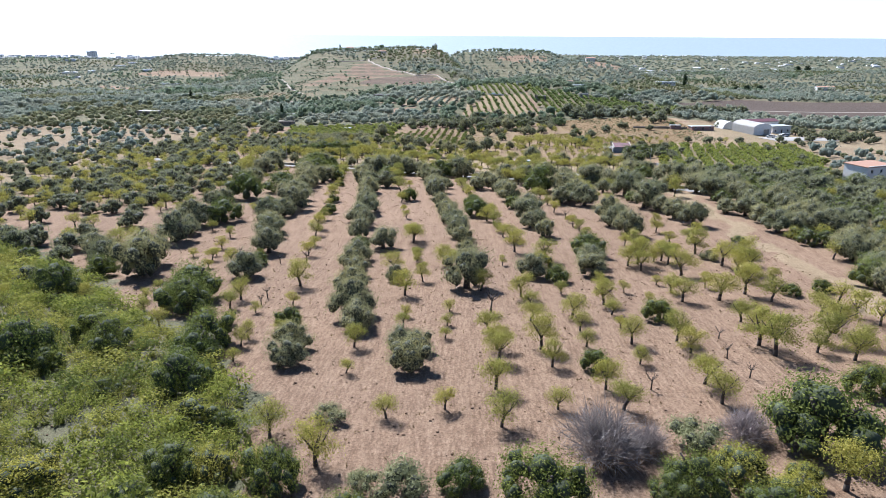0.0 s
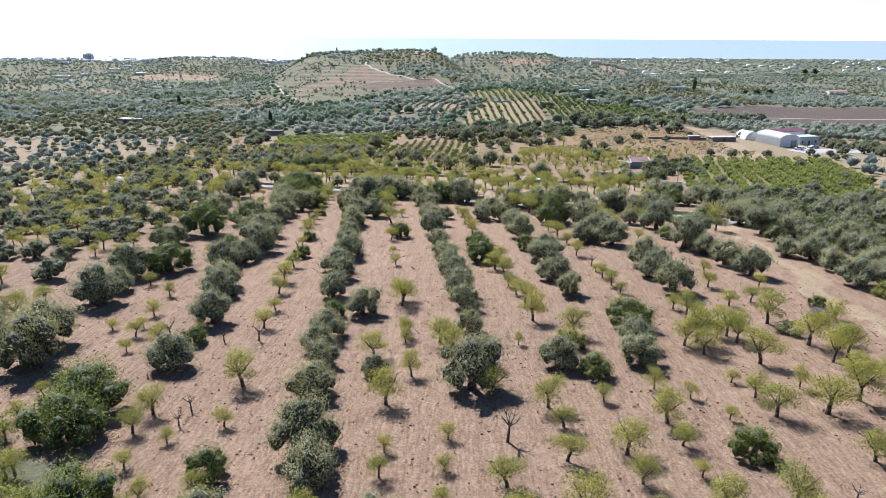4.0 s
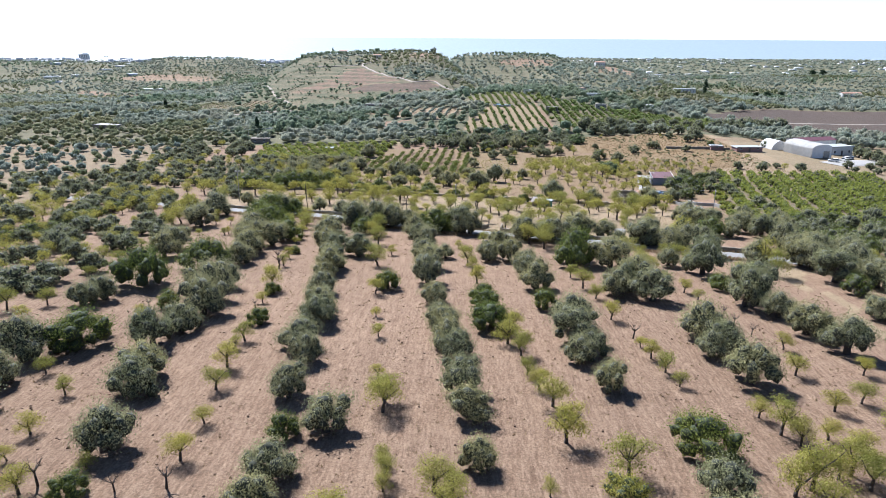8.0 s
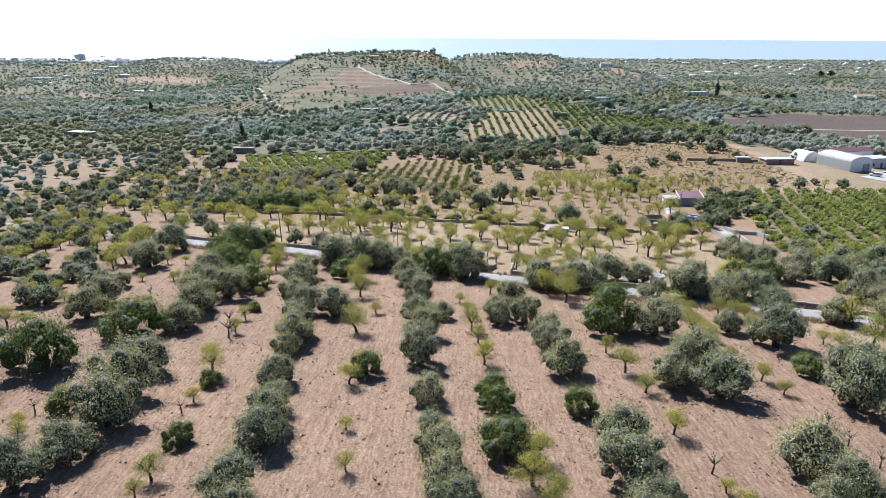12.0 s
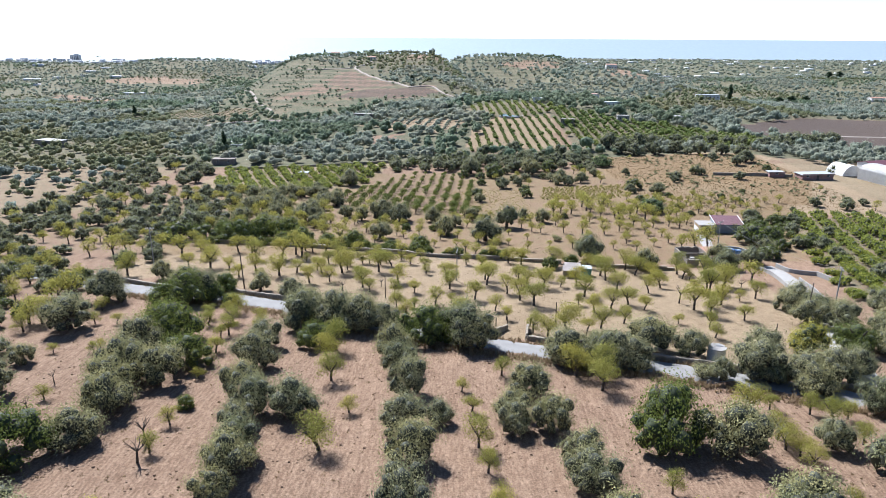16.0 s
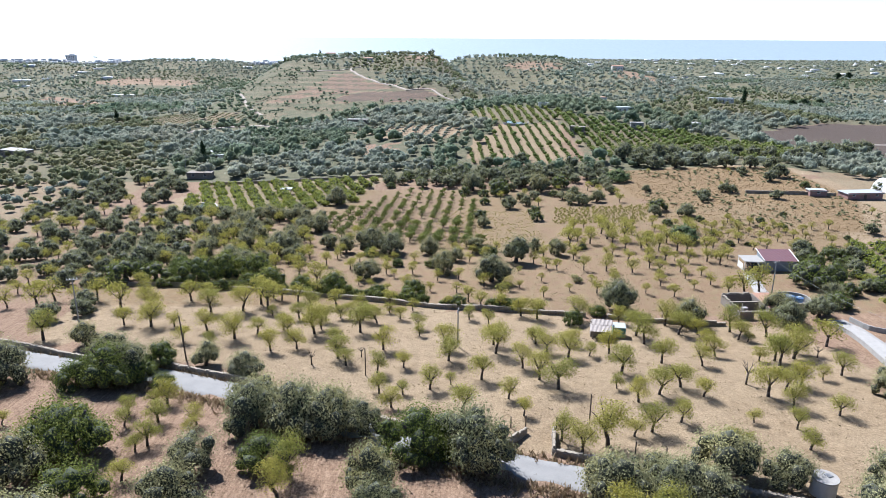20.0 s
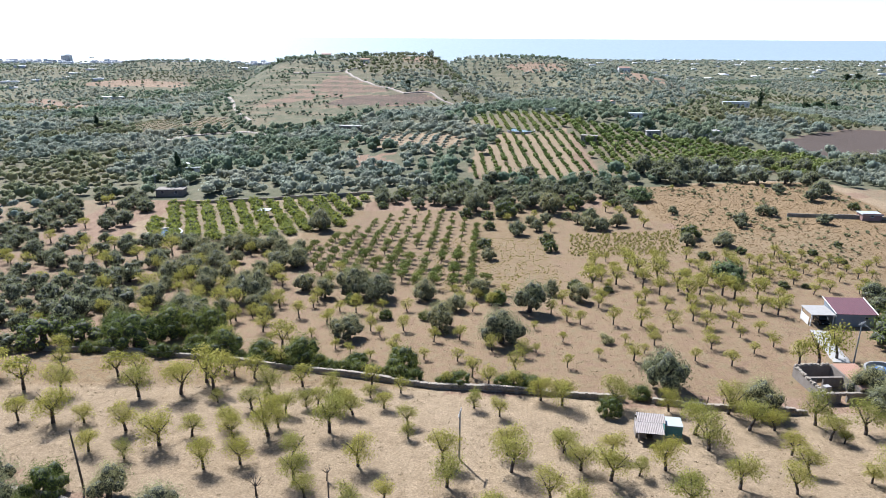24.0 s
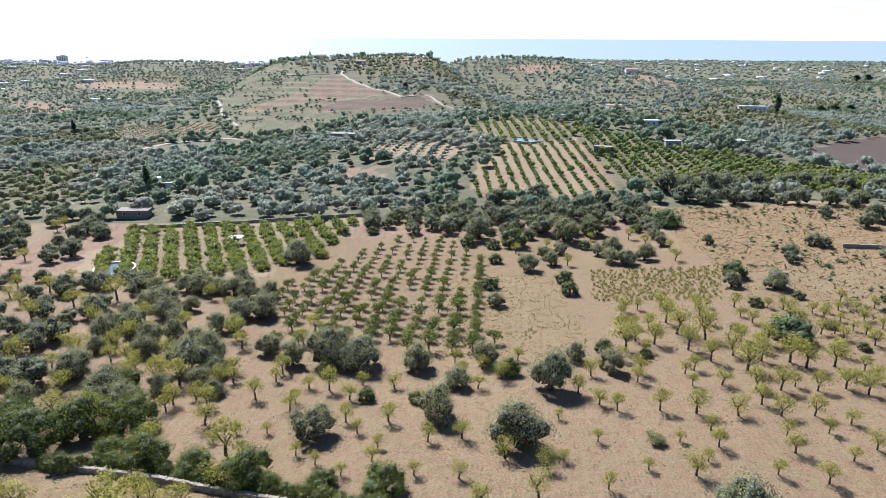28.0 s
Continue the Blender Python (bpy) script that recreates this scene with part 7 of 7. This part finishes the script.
# ---- cypresses ----
def cypress(x, y, h, w):
    rng = np.random.default_rng(int(abs(x)))
    lobes = [(0.1 * math.cos(i), 0.1 * math.sin(i), z, 0.5 * math.sin(math.pi * min(1, (z / 6 * 0.85 + 0.12))) ** 0.7) for i, z in enumerate(np.linspace(0.5, 5.6, 12))]
    v, f = leaf_quads(lobes, 900, 0.35, rng, 1.3)
    me = bpy.data.meshes.new("crown")
    fill_mesh(me, v, f)
    me.materials.append(CYPRESS)
    ob = thing("cypress_tree", pose(x, y, gz(x, y)) @ Matrix.Diagonal((w, w, h / 6, 1)), "tall narrow dark green cypress tree", "cypress tree", "cypresses")
    mesh_part("crown", me, ob)
    part("trunk", tube(bmesh.new(), (0, 0, -0.3), (0, 0, 5.2), 0.16, 0.05, 8), BARK, ob)


CYPRESS = leafy("cypress_leaves", (0.016, 0.032, 0.013), (0.032, 0.054, 0.022), (0.054, 0.081, 0.036), 0.15)
# The broadest ones stand in for clumps of dark cedars.
for x, y, h, w in ((234, 697, 15, 3.6), (-106, 445, 10, 2.2), (-145, 963, 8, 2.2), (-112, 958, 6, 1.6), (-30, 728, 6, 4), (369, 868, 9, 8), (358, 872, 8, 8), (385, 870, 8, 8), (677, 1376, 12, 11), (695, 1374, 13, 11), (-235, 640, 9, 3)):
    cypress(x, y, h, w)


# ---- town on the coast, and white houses dotted over the plain ----
def blocks(name, spots, label, seed, tall):
    rng = np.random.default_rng(seed)
    cube = np.array([(x, y, z) for x in (-0.5, 0.5) for y in (-0.5, 0.5) for z in (0, 1)], float)
    quad = np.array([(0, 1, 3, 2), (4, 6, 7, 5), (0, 4, 5, 1), (2, 3, 7, 6), (1, 5, 7, 3), (0, 2, 6, 4)])
    vs, fs = [], []
    for i, (x, y) in enumerate(spots):
        s = np.array([rng.uniform(8, 24), rng.uniform(8, 14), rng.uniform(*tall)])
        vs.append(cube * s + [x, y, gz(x, y) - 1])
        fs.append(quad + 8 * i)
    me = bpy.data.meshes.new(name)
    fill_mesh(me, np.concatenate(vs), np.concatenate(fs))
    me.materials.append(TOWN)
    tagged(new(name, me), label, "town", kind="stuff")


rng = np.random.default_rng(31)
blocks("coastal_town", [(rng.uniform(-2300, -380), rng.uniform(2380, 2620)) for _ in range(320)], "pale low buildings of a coastal town", 32, (5, 13))
blocks("scattered_houses", [(rng.uniform(150, 1900), rng.uniform(1400, 3000)) for _ in range(170)] + [(rng.uniform(-1100, -330), rng.uniform(1100, 2300)) for _ in range(60)], "small white houses dotted over the coastal plain", 33, (3, 6))
tw = thing("tower_block", pose(-1300, 2600, gz(-1300, 2600)), "pale tower block rising over the coastal town", "tower block")
part("wall", box(bmesh.new(), 0, 0, -2, 30, 18, 26), TOWN, tw)
part("roof", box(bmesh.new(), 4, 0, 24.01, 14, 10, 3), TOWN, tw)
for i in range(5):
    for j in range(5):
        part("window", box(bmesh.new(), -12 + i * 6, -9.05, 3 + j * 3.8, 3.2, 0.3, 1.8), DARK, tw)


# ---- dry grass, weeds and clods ----
def tufts(name, spots, lo, hi, material, label, seed, blades=7):
    """Fine upright blades in tufts, as one object."""
    rng = np.random.default_rng(seed)
    S = np.repeat(np.array(spots), blades, 0)
    k = len(S)
    S = S + rng.normal(0, 0.12, (k, 2))
    z = ground(S[:, 0], S[:, 1]) - 0.03
    h = rng.uniform(lo, hi, k)
    a = rng.uniform(0, 6.28, k)
    lean = rng.normal(0, 0.45, (k, 2)) * h[:, None]
    w = 0.05 + h * 0.10
    base = np.stack([S[:, 0], S[:, 1], z], 1)
    side = np.stack([np.cos(a) * w, np.sin(a) * w, 0 * a], 1)
    tip = base + np.stack([lean[:, 0], lean[:, 1], h], 1)
    V = np.stack([base - side, base + side, tip], 1).reshape(-1, 3)
    me = bpy.data.meshes.new(name)
    fill_mesh(me, V, np.arange(3 * k).reshape(-1, 3))
    me.materials.append(material)
    tagged(new(name, me), label, "grass", kind="stuff")


DRYGRASS = leafy("dry_grass_blades", (0.168, 0.114, 0.066), (0.228, 0.168, 0.102), (0.288, 0.222, 0.138), 0.35)
VINE = leafy("yellowing_plants", (0.168, 0.150, 0.042), (0.264, 0.231, 0.072), (0.348, 0.294, 0.114), 0.45)
WEEDS = leafy("green_weeds", (0.060, 0.078, 0.024), (0.102, 0.120, 0.036), (0.156, 0.162, 0.060), 0.35)
x, y, tx, ty = along(ROAD_LINE, 0.25)
verge = []
for i in range(len(x)):
    if -62 < x[i] < 62:
        for o in (-2.9, -3.4, -4.2, 2.7):
            if rng.random() < 0.75:
                e = o + rng.normal(0, 0.35)
                verge.append((x[i] - ty[i] * e, y[i] + tx[i] * e))
tufts("roadside_grass", verge, 0.25, 0.75, DRYGRASS, "dry tan grass along the road's edge", 41)
field = [p for p in zip(rng.uniform(-70, 66, 9000), rng.uniform(200, 352, 9000))]
tufts("stubble", field, 0.05, 0.18, DRYGRASS, "short dry stubble scattered over the straw fields", 42, 6)
soil_spots = [p for p in zip(rng.uniform(-62, 62, 3200), rng.uniform(45, 205, 3200))]
tufts("field_weeds", soil_spots, 0.08, 0.30, DRYGRASS, "thin dry weeds scattered over tilled soil", 43, 5)
dry = [p for p in zip(rng.uniform(63, 128, 6500), rng.uniform(312, 408, 6500))]
tufts("dry_meadow", dry, 0.1, 0.32, DRYGRASS, "tall dry golden grass of the fallow field", 44, 6)
vine = rows_between([(32, 334), (57, 334), (64, 354), (35, 355)], 0.8, 1.6, 0, 45)
vine = [(x + rng.normal(0, 0.5), y + rng.normal(0, 0.45)) for x, y in vine if rng.random() < 0.95]
tufts("vine_rows", vine, 0.3, 0.8, VINE, "rows of yellowing green plants in a small plot", 45, 12)
tufts("green_weeds", [p for p in zip(rng.uniform(-2, 26, 900), rng.uniform(306, 352, 900))], 0.12, 0.32, VINE, "fresh green weeds between young trees", 46, 8)
tufts("slope_weeds", [p for p in zip(rng.uniform(-84, -12, 5200), rng.uniform(20, 110, 5200)) if bool(inside(*p, SCRUB_LEFT))], 0.3, 0.9, WEEDS, "rank green weeds between the thorn scrub", 47, 9)
low_bush = [p for p in zip(rng.uniform(64, 128, 700), rng.uniform(322, 408, 700)) if math.sin(p[0] * 0.16) + math.sin(p[1] * 0.13 + p[0] * 0.07) > -0.6]
woods("field_scrub", low_bush, 0.8, 2.0, WOODS_DRY, "low olive-brown scrub dotted over the dry field", "scrub", 48, SPECKS, 0.7)
clods_v, clods_f, base = [], [], 0
for _ in range(3500):
    px, py = rng.uniform(-60, 60), rng.uniform(42, 205)
    v, f = STONE_ARRAYS[rng.integers(6)]
    s = rng.uniform(0.08, 0.24)
    clods_v.append(v * [s, s * rng.uniform(0.7, 1.2), s * 0.7] + [px, py, gz(px, py) + s * 0.15])
    clods_f.append(f + base)
    base += len(v)
me = bpy.data.meshes.new("clods")
fill_mesh(me, np.concatenate(clods_v), np.concatenate(clods_f))
me.materials.append(SOIL)
tagged(new("clods", me), "loose clods of red-brown earth on tilled soil", "soil", kind="stuff")
